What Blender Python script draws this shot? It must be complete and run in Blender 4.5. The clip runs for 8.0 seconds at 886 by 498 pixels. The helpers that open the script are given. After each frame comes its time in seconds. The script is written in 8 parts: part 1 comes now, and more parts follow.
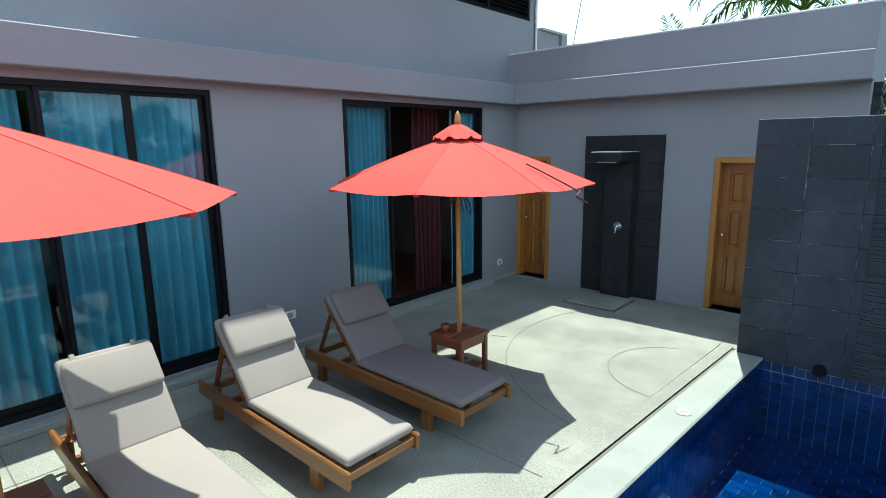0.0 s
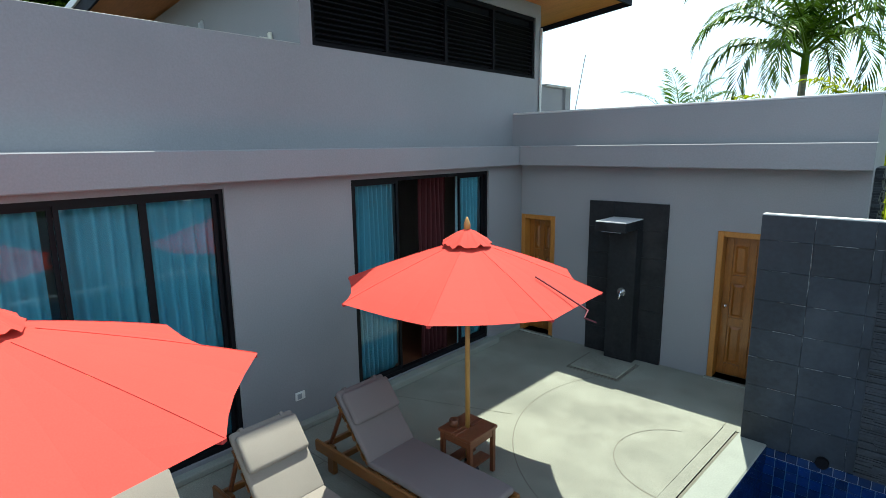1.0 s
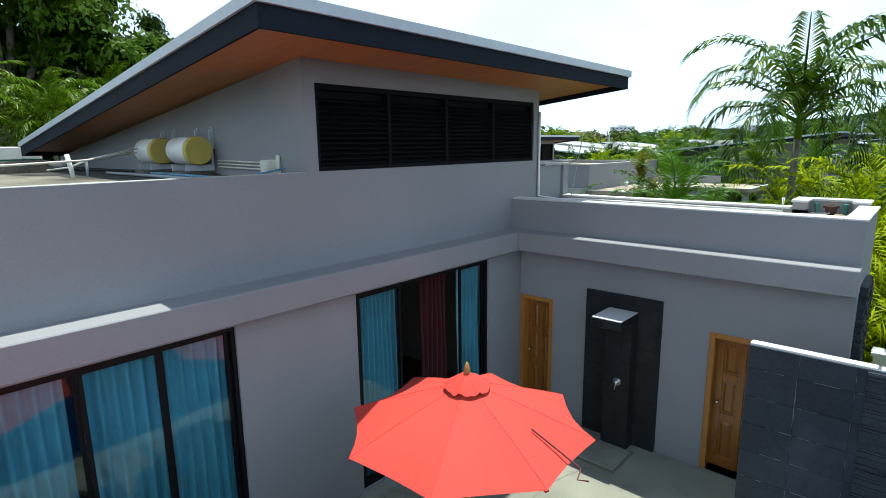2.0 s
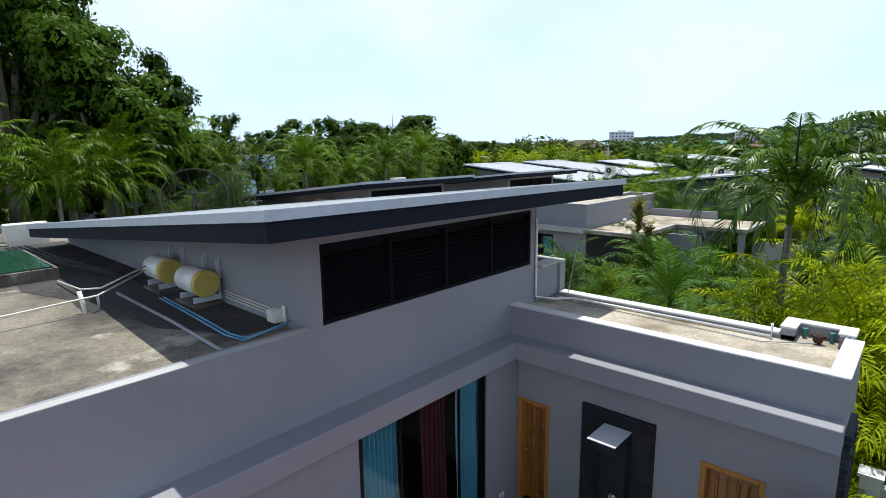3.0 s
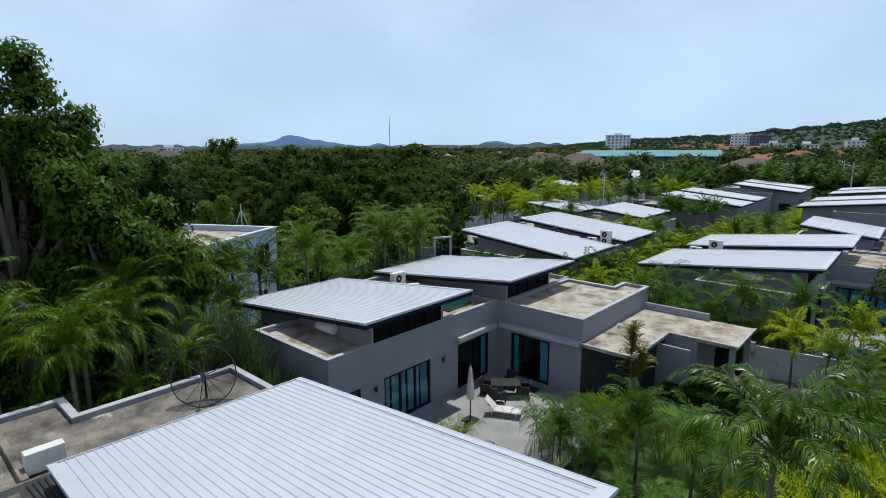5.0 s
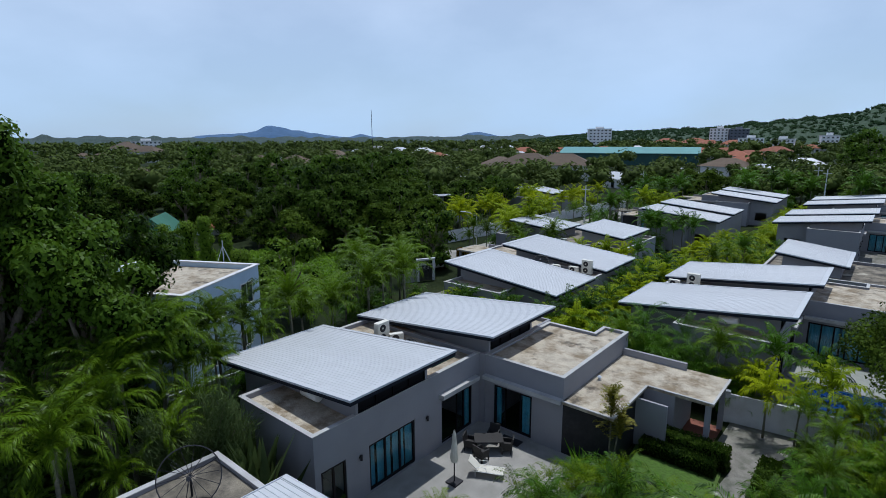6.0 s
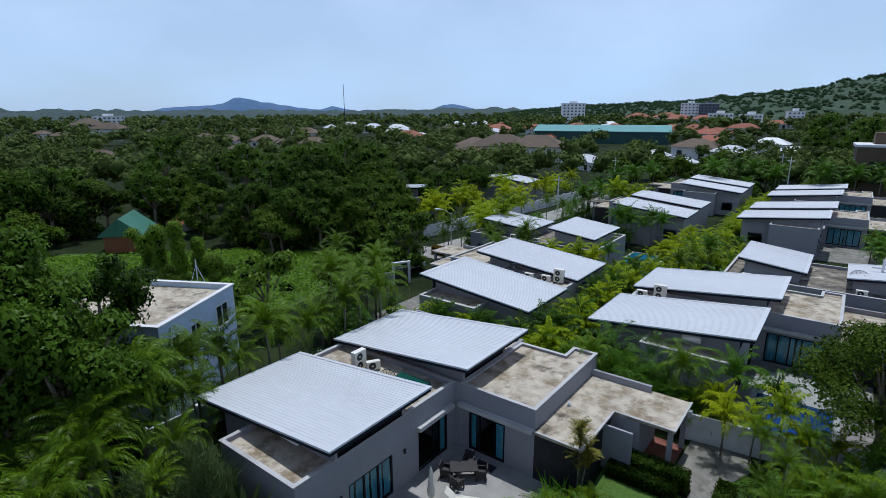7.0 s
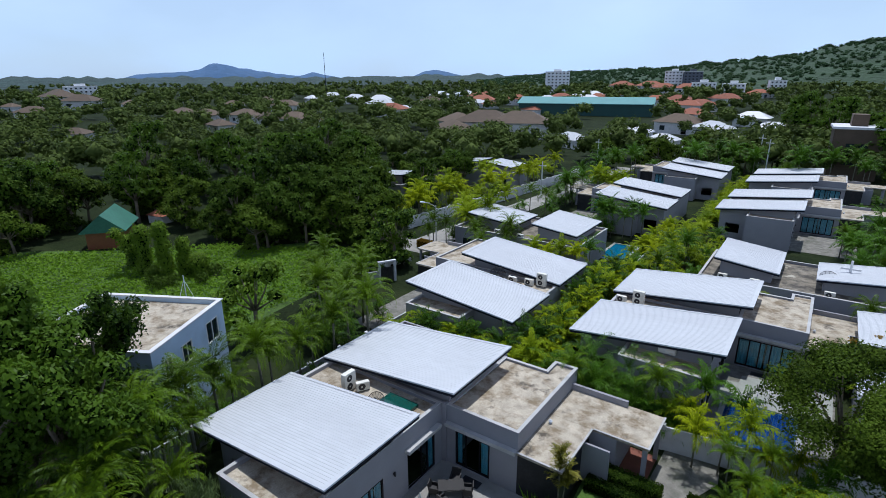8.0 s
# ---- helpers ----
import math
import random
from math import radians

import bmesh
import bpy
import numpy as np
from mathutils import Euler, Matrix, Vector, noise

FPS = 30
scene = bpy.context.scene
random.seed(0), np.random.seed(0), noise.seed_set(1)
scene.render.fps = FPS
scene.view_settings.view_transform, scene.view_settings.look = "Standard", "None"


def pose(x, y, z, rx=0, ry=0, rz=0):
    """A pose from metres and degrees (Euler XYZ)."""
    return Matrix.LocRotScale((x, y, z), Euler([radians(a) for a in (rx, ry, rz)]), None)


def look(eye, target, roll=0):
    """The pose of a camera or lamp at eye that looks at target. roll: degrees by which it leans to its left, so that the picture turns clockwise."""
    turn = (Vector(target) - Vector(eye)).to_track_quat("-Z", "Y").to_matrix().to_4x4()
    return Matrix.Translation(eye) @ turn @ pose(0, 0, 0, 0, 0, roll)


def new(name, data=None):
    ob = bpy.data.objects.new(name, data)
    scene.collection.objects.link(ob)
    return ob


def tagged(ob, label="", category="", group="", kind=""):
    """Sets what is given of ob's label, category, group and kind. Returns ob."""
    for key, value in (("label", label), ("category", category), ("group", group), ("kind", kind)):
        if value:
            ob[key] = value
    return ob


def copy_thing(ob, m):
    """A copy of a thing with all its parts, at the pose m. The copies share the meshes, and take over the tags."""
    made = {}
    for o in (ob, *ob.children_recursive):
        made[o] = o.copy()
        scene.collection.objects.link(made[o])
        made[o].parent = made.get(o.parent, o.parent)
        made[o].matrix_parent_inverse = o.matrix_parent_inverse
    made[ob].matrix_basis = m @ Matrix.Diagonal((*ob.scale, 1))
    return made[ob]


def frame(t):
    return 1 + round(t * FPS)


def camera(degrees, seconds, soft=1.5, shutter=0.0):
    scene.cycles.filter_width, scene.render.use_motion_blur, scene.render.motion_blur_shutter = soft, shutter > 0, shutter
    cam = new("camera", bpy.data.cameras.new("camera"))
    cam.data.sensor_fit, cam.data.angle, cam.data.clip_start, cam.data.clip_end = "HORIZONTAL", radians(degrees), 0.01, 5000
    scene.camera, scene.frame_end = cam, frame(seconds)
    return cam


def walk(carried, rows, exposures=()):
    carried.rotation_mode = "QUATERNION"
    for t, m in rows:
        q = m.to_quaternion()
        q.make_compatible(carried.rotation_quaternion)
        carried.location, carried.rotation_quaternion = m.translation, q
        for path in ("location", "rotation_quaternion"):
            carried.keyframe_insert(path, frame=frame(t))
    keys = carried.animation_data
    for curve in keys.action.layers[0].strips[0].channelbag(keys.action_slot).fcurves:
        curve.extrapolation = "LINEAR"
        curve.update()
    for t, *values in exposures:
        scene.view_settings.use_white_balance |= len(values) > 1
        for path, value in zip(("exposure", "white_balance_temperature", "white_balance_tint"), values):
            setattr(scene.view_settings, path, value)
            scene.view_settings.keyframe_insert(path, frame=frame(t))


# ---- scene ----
cam = camera(79.2, 8.0, soft=0.6)
PATH = [
    (0, (-0.097, -0.04, 2.147), (-1.416, 1.413, 1.765), -0.8),
    (0.5, (-0.165, -0.038, 2.513), (-1.483, 1.418, 2.134), -0.7),
    (1, (-0.209, -0.025, 3.026), (-1.529, 1.43, 2.65), -0.7),
    (2.5, (-0.193, 0.013, 5.164), (-1.517, 1.464, 4.788), -0.8),
    (3, (-0.238, 0.065, 6.076), (-1.562, 1.52, 5.712), -0.7),
    (3.5, (-0.303, 0.133, 7.127), (-1.628, 1.586, 6.76), -0.7),
    (4, (-0.441, 0.166, 8.492), (-1.761, 1.622, 8.12), -0.2),
    (4.5, (-0.512, 0.216, 10.033), (-1.832, 1.672, 9.663), -0.3),
    (6, (-0.888, 0.684, 15.196), (-2.149, 2.183, 14.79), -0.3),
    (6.5, (-0.985, 0.833, 16.782), (-2.202, 2.356, 16.337), -0.2),
    (7, (-0.976, 0.903, 18.597), (-2.151, 2.441, 18.094), -0.3),
    (7.5, (-0.973, 0.959, 20.313), (-2.119, 2.499, 19.752), -0.4),
    (8, (-1.099, 1.019, 22.155), (-2.209, 2.564, 21.538), -0.4),
]
EXPOSURES = [(0.0, 0.85, 6050, -5), (1.0, 0.7, 6450, -6), (2.5, 0.3, 6400, 1), (3.5, -0.03, 6350, 9), (4.5, -0.28, 6100, 9), (6.0, -0.66, 5780, 9), (7.0, -0.6, 5680, 10), (8.0, -0.42, 5760, 11)]
walk(cam, [(t, look(eye, target, roll)) for t, eye, target, roll in PATH], EXPOSURES)

# ---- daylight: high sun, hazy tropical sky ----
SUN_WAY = Vector((-0.09, 0.27, 1.0)).normalized()
world = bpy.data.worlds.new("world")
scene.world = world
world.use_nodes = True
wn, wl = world.node_tree.nodes, world.node_tree.links
wn.clear()
sky = wn.new("ShaderNodeTexSky")
sky.sky_type, sky.sun_disc = "NISHITA", False
sky.sun_elevation = math.asin(SUN_WAY.z)
sky.sun_rotation = math.atan2(SUN_WAY.x, SUN_WAY.y)
sky.air_density, sky.dust_density, sky.ozone_density = 1.0, 0.6, 3.0
back = wn.new("ShaderNodeBackground")
back.inputs["Strength"].default_value = 0.12
cl_co, cl_map, cl_noise, cl_ramp, cl_mix = (wn.new("ShaderNode" + k) for k in ("TexCoord", "Mapping", "TexNoise", "ValToRGB", "MixRGB"))
cl_map.inputs["Scale"].default_value = (1.6, 1.6, 3.6)
cl_noise.inputs["Scale"].default_value, cl_noise.inputs["Detail"].default_value = 1.6, 7.0
cl_ramp.color_ramp.elements[0].position, cl_ramp.color_ramp.elements[1].position = 0.38, 0.68
cl_ramp.color_ramp.elements[0].color, cl_ramp.color_ramp.elements[1].color = (0.66, 0.66, 0.66, 1), (1.0, 1.0, 1.0, 1)
cl_tone = wn.new("ShaderNodeValToRGB")
cl_tone.color_ramp.elements[0].position, cl_tone.color_ramp.elements[1].position = 0.02, 0.34
cl_tone.color_ramp.elements[0].color, cl_tone.color_ramp.elements[1].color = (0.66, 0.87, 1.12, 1), (0.83, 0.92, 1.1, 1)
cl_gain = wn.new("ShaderNodeVectorMath")
cl_gain.operation = "SCALE"
cl_gain.inputs["Scale"].default_value = 10.0
wl.new(cl_tone.outputs["Color"], cl_gain.inputs[0])
wl.new(cl_gain.outputs["Vector"], cl_mix.inputs["Color2"])
wl.new(cl_co.outputs["Generated"], cl_map.inputs["Vector"])
wl.new(cl_map.outputs["Vector"], cl_noise.inputs["Vector"])
wl.new(cl_noise.outputs["Fac"], cl_ramp.inputs["Fac"])
haze_z, haze_fall, haze = wn.new("ShaderNodeSeparateXYZ"), wn.new("ShaderNodeMapRange"), wn.new("ShaderNodeMath")
haze_fall.interpolation_type = "SMOOTHSTEP"
for k, v in (("From Min", 0.28), ("From Max", 0.8), ("To Min", 1.0), ("To Max", 0.15)):
    haze_fall.inputs[k].default_value = v
haze.operation = "MULTIPLY"
wl.new(cl_co.outputs["Generated"], haze_z.inputs[0])
wl.new(haze_z.outputs["Z"], haze_fall.inputs["Value"])
wl.new(haze_z.outputs["Z"], cl_tone.inputs["Fac"])
wl.new(haze_fall.outputs["Result"], haze.inputs[0])
wl.new(cl_ramp.outputs["Color"], haze.inputs[1])
wl.new(haze.outputs[0], cl_mix.inputs["Fac"])
wl.new(sky.outputs["Color"], cl_mix.inputs["Color1"])
wl.new(cl_mix.outputs["Color"], back.inputs["Color"])
wl.new(back.outputs["Background"], wn.new("ShaderNodeOutputWorld").inputs["Surface"])
sun = new("sun", bpy.data.lights.new("sun", "SUN"))
sun.data.energy, sun.data.angle, sun.data.color = 4.8, radians(0.6), (1.0, 0.96, 0.9)
sun.matrix_world = look(SUN_WAY * 60, (0, 0, 0))


# ---- materials ----
def surface(name, color, rough=0.6, metal=0.0, vary=0.25, scale=3.0, fine=40.0, bump=0.15, second=None, amount=0.0, island=0.0, per_object=0.0, stretch=(1, 1, 1), coat=0.0, spread=0.5, depth=0.01, spec=0.5, third=None):
    """A node material: base colour varied at two scales, stains towards a second and a third colour, and fine relief."""
    m = bpy.data.materials.new(name)
    m.use_nodes = True
    n, l = m.node_tree.nodes, m.node_tree.links
    p = n["Principled BSDF"]
    p.inputs["Roughness"].default_value, p.inputs["Metallic"].default_value = rough, metal
    p.inputs["Coat Weight"].default_value, p.inputs["Specular IOR Level"].default_value = coat, spec
    geo, mp = n.new("ShaderNodeNewGeometry"), n.new("ShaderNodeMapping")
    mp.inputs["Scale"].default_value = stretch
    l.new(geo.outputs["Position"], mp.inputs["Vector"])
    big, small = n.new("ShaderNodeTexNoise"), n.new("ShaderNodeTexNoise")
    for tex, s, d in ((big, scale, 5.0), (small, fine, 3.0)):
        tex.inputs["Scale"].default_value, tex.inputs["Detail"].default_value = s, d
        l.new(mp.outputs["Vector"], tex.inputs["Vector"])
    total = n.new("ShaderNodeMath")
    total.operation = "ADD"
    l.new(big.outputs["Fac"], total.inputs[0])
    l.new(small.outputs["Fac"], total.inputs[1])
    level = total.outputs[0]
    for source, weight in ((geo.outputs["Random Per Island"], island), (None, per_object)):
        if weight:
            if source is None:
                source = n.new("ShaderNodeObjectInfo").outputs["Random"]
            mul = n.new("ShaderNodeMath")
            mul.operation = "MULTIPLY_ADD"
            mul.inputs[1].default_value = weight
            l.new(source, mul.inputs[0])
            l.new(level, mul.inputs[2])
            level = mul.outputs[0]
    rng = n.new("ShaderNodeMapRange")
    extra = island + per_object
    rng.inputs["From Min"].default_value, rng.inputs["From Max"].default_value = 0.65, 1.35 + extra
    rng.inputs["To Min"].default_value, rng.inputs["To Max"].default_value = 1 - vary, 1 + vary
    l.new(level, rng.inputs["Value"])
    tint = n.new("ShaderNodeVectorMath")
    tint.operation = "SCALE"
    tint.inputs[0].default_value = color
    l.new(rng.outputs["Result"], tint.inputs["Scale"])
    out = tint.outputs["Vector"]
    if second:
        stain, ramp, mix = n.new("ShaderNodeTexNoise"), n.new("ShaderNodeValToRGB"), n.new("ShaderNodeMixRGB")
        stain.inputs["Scale"].default_value, stain.inputs["Detail"].default_value, stain.inputs["Roughness"].default_value = scale * 0.6, 8.0, 0.65
        l.new(mp.outputs["Vector"], stain.inputs["Vector"])
        ramp.color_ramp.elements[0].position, ramp.color_ramp.elements[1].position = spread, spread + 0.18
        ramp.color_ramp.elements[1].color = (amount, amount, amount, 1)
        l.new(stain.outputs["Fac"], ramp.inputs["Fac"])
        l.new(ramp.outputs["Color"], mix.inputs["Fac"])
        l.new(out, mix.inputs["Color1"])
        mix.inputs["Color2"].default_value = (*second, 1)
        out = mix.outputs["Color"]
    if third:
        shade, rate, weight, edge = third
        blot, ramp, mix = n.new("ShaderNodeTexNoise"), n.new("ShaderNodeValToRGB"), n.new("ShaderNodeMixRGB")
        blot.noise_dimensions = "4D"
        blot.inputs["W"].default_value, blot.inputs["Scale"].default_value = 7.3, rate
        blot.inputs["Detail"].default_value, blot.inputs["Roughness"].default_value = 9.0, 0.62
        l.new(mp.outputs["Vector"], blot.inputs["Vector"])
        ramp.color_ramp.elements[0].position, ramp.color_ramp.elements[1].position = edge, edge + 0.1
        ramp.color_ramp.elements[1].color = (weight, weight, weight, 1)
        l.new(blot.outputs["Fac"], ramp.inputs["Fac"])
        l.new(ramp.outputs["Color"], mix.inputs["Fac"])
        l.new(out, mix.inputs["Color1"])
        mix.inputs["Color2"].default_value = (*shade, 1)
        out = mix.outputs["Color"]
    l.new(out, p.inputs["Base Color"])
    if bump:
        b = n.new("ShaderNodeBump")
        b.inputs["Strength"].default_value, b.inputs["Distance"].default_value = bump, depth
        l.new(small.outputs["Fac"], b.inputs["Height"])
        l.new(b.outputs["Normal"], p.inputs["Normal"])
    return m


def leafy(name, dark, light, glow=0.35, rough=0.45, scale=0.7, spec=0.16):
    """Leaves: colour between two greens, leaf by leaf, with light let through."""
    m = bpy.data.materials.new(name)
    m.use_nodes = True
    n, l = m.node_tree.nodes, m.node_tree.links
    p, out = n["Principled BSDF"], n["Material Output"]
    geo, info = n.new("ShaderNodeNewGeometry"), n.new("ShaderNodeObjectInfo")
    tex = n.new("ShaderNodeTexNoise")
    tex.inputs["Scale"].default_value, tex.inputs["Detail"].default_value = scale, 4.0
    l.new(geo.outputs["Position"], tex.inputs["Vector"])
    a, b, ramp = n.new("ShaderNodeMath"), n.new("ShaderNodeMath"), n.new("ShaderNodeValToRGB")
    a.operation = b.operation = "MULTIPLY_ADD"
    a.inputs[1].default_value, b.inputs[1].default_value = 0.4, 0.5
    l.new(geo.outputs["Random Per Island"], a.inputs[0])
    l.new(tex.outputs["Fac"], a.inputs[2])
    l.new(info.outputs["Random"], b.inputs[0])
    l.new(a.outputs[0], b.inputs[2])
    ramp.color_ramp.elements[0].position, ramp.color_ramp.elements[1].position = 0.5, 1.3
    ramp.color_ramp.elements[0].color, ramp.color_ramp.elements[1].color = (*dark, 1), (*light, 1)
    l.new(b.outputs[0], ramp.inputs["Fac"])
    l.new(ramp.outputs["Color"], p.inputs["Base Color"])
    p.inputs["Roughness"].default_value, p.inputs["Specular IOR Level"].default_value = rough, spec
    trans, mix = n.new("ShaderNodeBsdfTranslucent"), n.new("ShaderNodeMixShader")
    mix.inputs["Fac"].default_value = glow
    l.new(ramp.outputs["Color"], trans.inputs["Color"])
    l.new(p.outputs["BSDF"], mix.inputs[1])
    l.new(trans.outputs["BSDF"], mix.inputs[2])
    l.new(mix.outputs["Shader"], out.inputs["Surface"])
    return m


def clear(name, tint, gloss_rough=0.02, ior=1.5, ripple=0.0, ripple_scale=6.0):
    """Glass or water: clear with a tint, and mirror-like by Fresnel."""
    m = bpy.data.materials.new(name)
    m.use_nodes = True
    n, l = m.node_tree.nodes, m.node_tree.links
    n.remove(n["Principled BSDF"])
    tr, gl, fr, mix = n.new("ShaderNodeBsdfTransparent"), n.new("ShaderNodeBsdfGlossy"), n.new("ShaderNodeLayerWeight"), n.new("ShaderNodeMixShader")
    tr.inputs["Color"].default_value = (*tint, 1)
    gl.inputs["Roughness"].default_value = gloss_rough
    fr.inputs["Blend"].default_value = 0.5
    head_on = ((ior - 1) / (ior + 1)) ** 2
    power, lift = n.new("ShaderNodeMath"), n.new("ShaderNodeMath")
    power.operation, lift.operation = "POWER", "MULTIPLY_ADD"
    power.inputs[1].default_value, lift.inputs[1].default_value, lift.inputs[2].default_value = 5.0, 1 - head_on, head_on
    l.new(fr.outputs["Facing"], power.inputs[0])
    l.new(power.outputs[0], lift.inputs[0])
    if ripple:
        geo, tex, b = n.new("ShaderNodeNewGeometry"), n.new("ShaderNodeTexNoise"), n.new("ShaderNodeBump")
        tex.inputs["Scale"].default_value, tex.inputs["Detail"].default_value = ripple_scale, 3.0
        b.inputs["Strength"].default_value, b.inputs["Distance"].default_value = ripple, 0.05
        l.new(geo.outputs["Position"], tex.inputs["Vector"])
        l.new(tex.outputs["Fac"], b.inputs["Height"])
        l.new(b.outputs["Normal"], gl.inputs["Normal"])
        l.new(b.outputs["Normal"], fr.inputs["Normal"])
    l.new(lift.outputs[0], mix.inputs["Fac"])
    l.new(tr.outputs["BSDF"], mix.inputs[1])
    l.new(gl.outputs["BSDF"], mix.inputs[2])
    l.new(mix.outputs["Shader"], n["Material Output"].inputs["Surface"])
    return m


RENDER_GREY = surface("grey_render", (0.255, 0.255, 0.275), 0.85, vary=0.08, scale=0.8, fine=60, bump=0.12, second=(0.2, 0.2, 0.215), amount=0.3)
RENDER_PALE = surface("pale_render", (0.62, 0.62, 0.63), 0.8, vary=0.1, scale=1.0, fine=50, bump=0.1, second=(0.4, 0.39, 0.37), amount=0.4)
CAPPING = surface("parapet_capping", (0.42, 0.42, 0.41), 0.85, vary=0.15, scale=1.0, fine=40, bump=0.12, second=(0.24, 0.23, 0.21), amount=0.5)
DECK_WARM = surface("warm_roof_concrete", (0.42, 0.37, 0.285), 0.9, vary=0.35, scale=1.7, fine=20, bump=0.3, second=(0.17, 0.125, 0.07), amount=0.9, spread=0.46, third=((0.09, 0.075, 0.055), 0.75, 1.1, 0.57))
DECK = surface("roof_concrete", (0.21, 0.185, 0.14), 0.9, vary=0.45, scale=1.3, fine=30, bump=0.3, second=(0.045, 0.04, 0.034), amount=0.9, spread=0.43, third=((0.4, 0.37, 0.3), 0.6, 2.2, 0.6))
SHEET = surface("roof_sheet", (0.505, 0.52, 0.535), 0.45, vary=0.07, scale=0.25, fine=3, bump=0.02, second=(0.44, 0.45, 0.46), amount=0.4, stretch=(0.3, 1, 1))
FLASHING = surface("flashing", (0.5, 0.53, 0.57), 0.4, vary=0.08, scale=1.5, fine=10, bump=0.02)
FASCIA = surface("fascia_board", (0.012, 0.015, 0.024), 0.8, vary=0.15, scale=2, fine=20, bump=0.05, spec=0.15)
SOFFIT = surface("wood_soffit", (0.42, 0.17, 0.05), 0.5, vary=0.2, scale=2, fine=14, bump=0.08, stretch=(0.4, 3, 1))
LOUVER = surface("dark_louver", (0.006, 0.006, 0.008), 0.7, vary=0.2, scale=3, fine=20, bump=0.03, spec=0.1)
ALU = surface("black_aluminium", (0.005, 0.005, 0.007), 0.5, vary=0.2, scale=3, fine=30, bump=0.02, spec=0.2)
GLASS = clear("window_glass", (0.72, 0.9, 0.94), 0.01, 1.5)
CURTAIN = surface("curtain_cloth", (0.21, 0.37, 0.43), 0.9, vary=0.25, scale=2, fine=80, bump=0.1)
CURTAIN_RED = surface("maroon_cloth", (0.05, 0.006, 0.009), 0.9, vary=0.2, scale=2, fine=60, bump=0.1)
INSIDE = surface("room_wall", (0.3, 0.27, 0.24), 0.9, vary=0.1)
TEAK = surface("oiled_teak", (0.21, 0.085, 0.022), 0.4, vary=0.35, scale=2.2, fine=30, bump=0.12, stretch=(1, 6, 6), per_object=0.5, coat=0.15)
TEAK_DARK = surface("red_brown_wood", (0.17, 0.055, 0.022), 0.42, vary=0.3, scale=4, fine=40, bump=0.12, per_object=0.3, coat=0.1)
DOORWOOD = surface("varnished_door", (0.25, 0.09, 0.013), 0.3, vary=0.3, scale=2.5, fine=26, bump=0.08, stretch=(6, 6, 1), coat=0.3, second=(0.13, 0.045, 0.009), amount=0.7)
FRAMEWOOD = surface("door_surround_wood", (0.38, 0.16, 0.03), 0.45, vary=0.2, scale=3, fine=30, bump=0.08, stretch=(5, 5, 1))
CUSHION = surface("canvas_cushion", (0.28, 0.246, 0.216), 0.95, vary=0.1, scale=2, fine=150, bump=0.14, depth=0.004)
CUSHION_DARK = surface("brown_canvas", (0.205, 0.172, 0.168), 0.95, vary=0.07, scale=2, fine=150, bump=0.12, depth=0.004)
CANVAS_RED = surface("red_canvas", (0.58, 0.05, 0.036), 0.85, vary=0.1, scale=1.2, fine=120, bump=0.1, depth=0.003)
CANVAS_DARK = surface("red_hem", (0.45, 0.03, 0.03), 0.85, vary=0.1)
CANVAS_PALE = surface("pale_canvas", (0.6, 0.58, 0.5), 0.9, vary=0.12)
POLE = surface("light_hardwood", (0.42, 0.22, 0.06), 0.45, vary=0.2, scale=4, fine=30, bump=0.06, stretch=(5, 5, 1))
CORD = surface("cord", (0.12, 0.02, 0.03), 0.8)
AGGREGATE = surface("washed_aggregate", (0.26, 0.26, 0.215), 0.9, vary=0.42, scale=1.1, fine=75, bump=0.6, second=(0.15, 0.145, 0.12), amount=0.65, spread=0.5, depth=0.006)
PATH = surface("pale_paving", (0.28, 0.27, 0.245), 0.9, vary=0.3, scale=0.8, fine=30, bump=0.2, second=(0.16, 0.16, 0.14), amount=0.7)
# Stained paving, its base also darkened to stand for shade
STAINED_SHADED = surface("stained_shaded_path", (0.2, 0.19, 0.165), 0.9, vary=0.4, scale=1.6, fine=25, bump=0.3, second=(0.08, 0.085, 0.06), amount=0.8, spread=0.46)
TERRACOTTA = surface("terracotta_paving", (0.19, 0.065, 0.04), 0.8, vary=0.3, scale=1.2, fine=20, bump=0.2, second=(0.1, 0.04, 0.03), amount=0.6)
JOINT = surface("joint_filler", (0.16, 0.15, 0.12), 0.95, vary=0.2)
COPING = surface("coping_stone", (0.275, 0.29, 0.255), 0.8, vary=0.15, scale=2, fine=70, bump=0.1, second=(0.2, 0.21, 0.18), amount=0.5)
SLATE = surface("grey_slate", (0.022, 0.029, 0.039), 0.5, vary=0.5, scale=2.4, fine=22, bump=0.25, per_object=0.5, second=(0.06, 0.07, 0.085), amount=0.55, spec=0.35, third=((0.1, 0.11, 0.125), 0.5, 3.0, 0.62))
SLATE_DARK = surface("black_slate", (0.014, 0.016, 0.019), 0.55, vary=0.4, scale=3, fine=20, bump=0.25, second=(0.04, 0.04, 0.043), amount=0.5, spec=0.25)
SPLIT = surface("split_stone", (0.035, 0.04, 0.048), 0.7, vary=0.8, scale=5, fine=40, bump=0.6, island=0.9, spec=0.25)
LIME = surface("lime_bloom", (0.36, 0.37, 0.37), 0.9, vary=0.5, scale=20, fine=90)
TILE = surface("pool_tile", (0.008, 0.022, 0.075), 0.15, vary=0.75, scale=3, fine=20, bump=0.02, island=0.9, per_object=0.9)
TILE_BRIGHT = surface("bright_pool_tile", (0.006, 0.045, 0.16), 0.2, vary=0.75, scale=3, fine=20, bump=0.02, island=0.9)
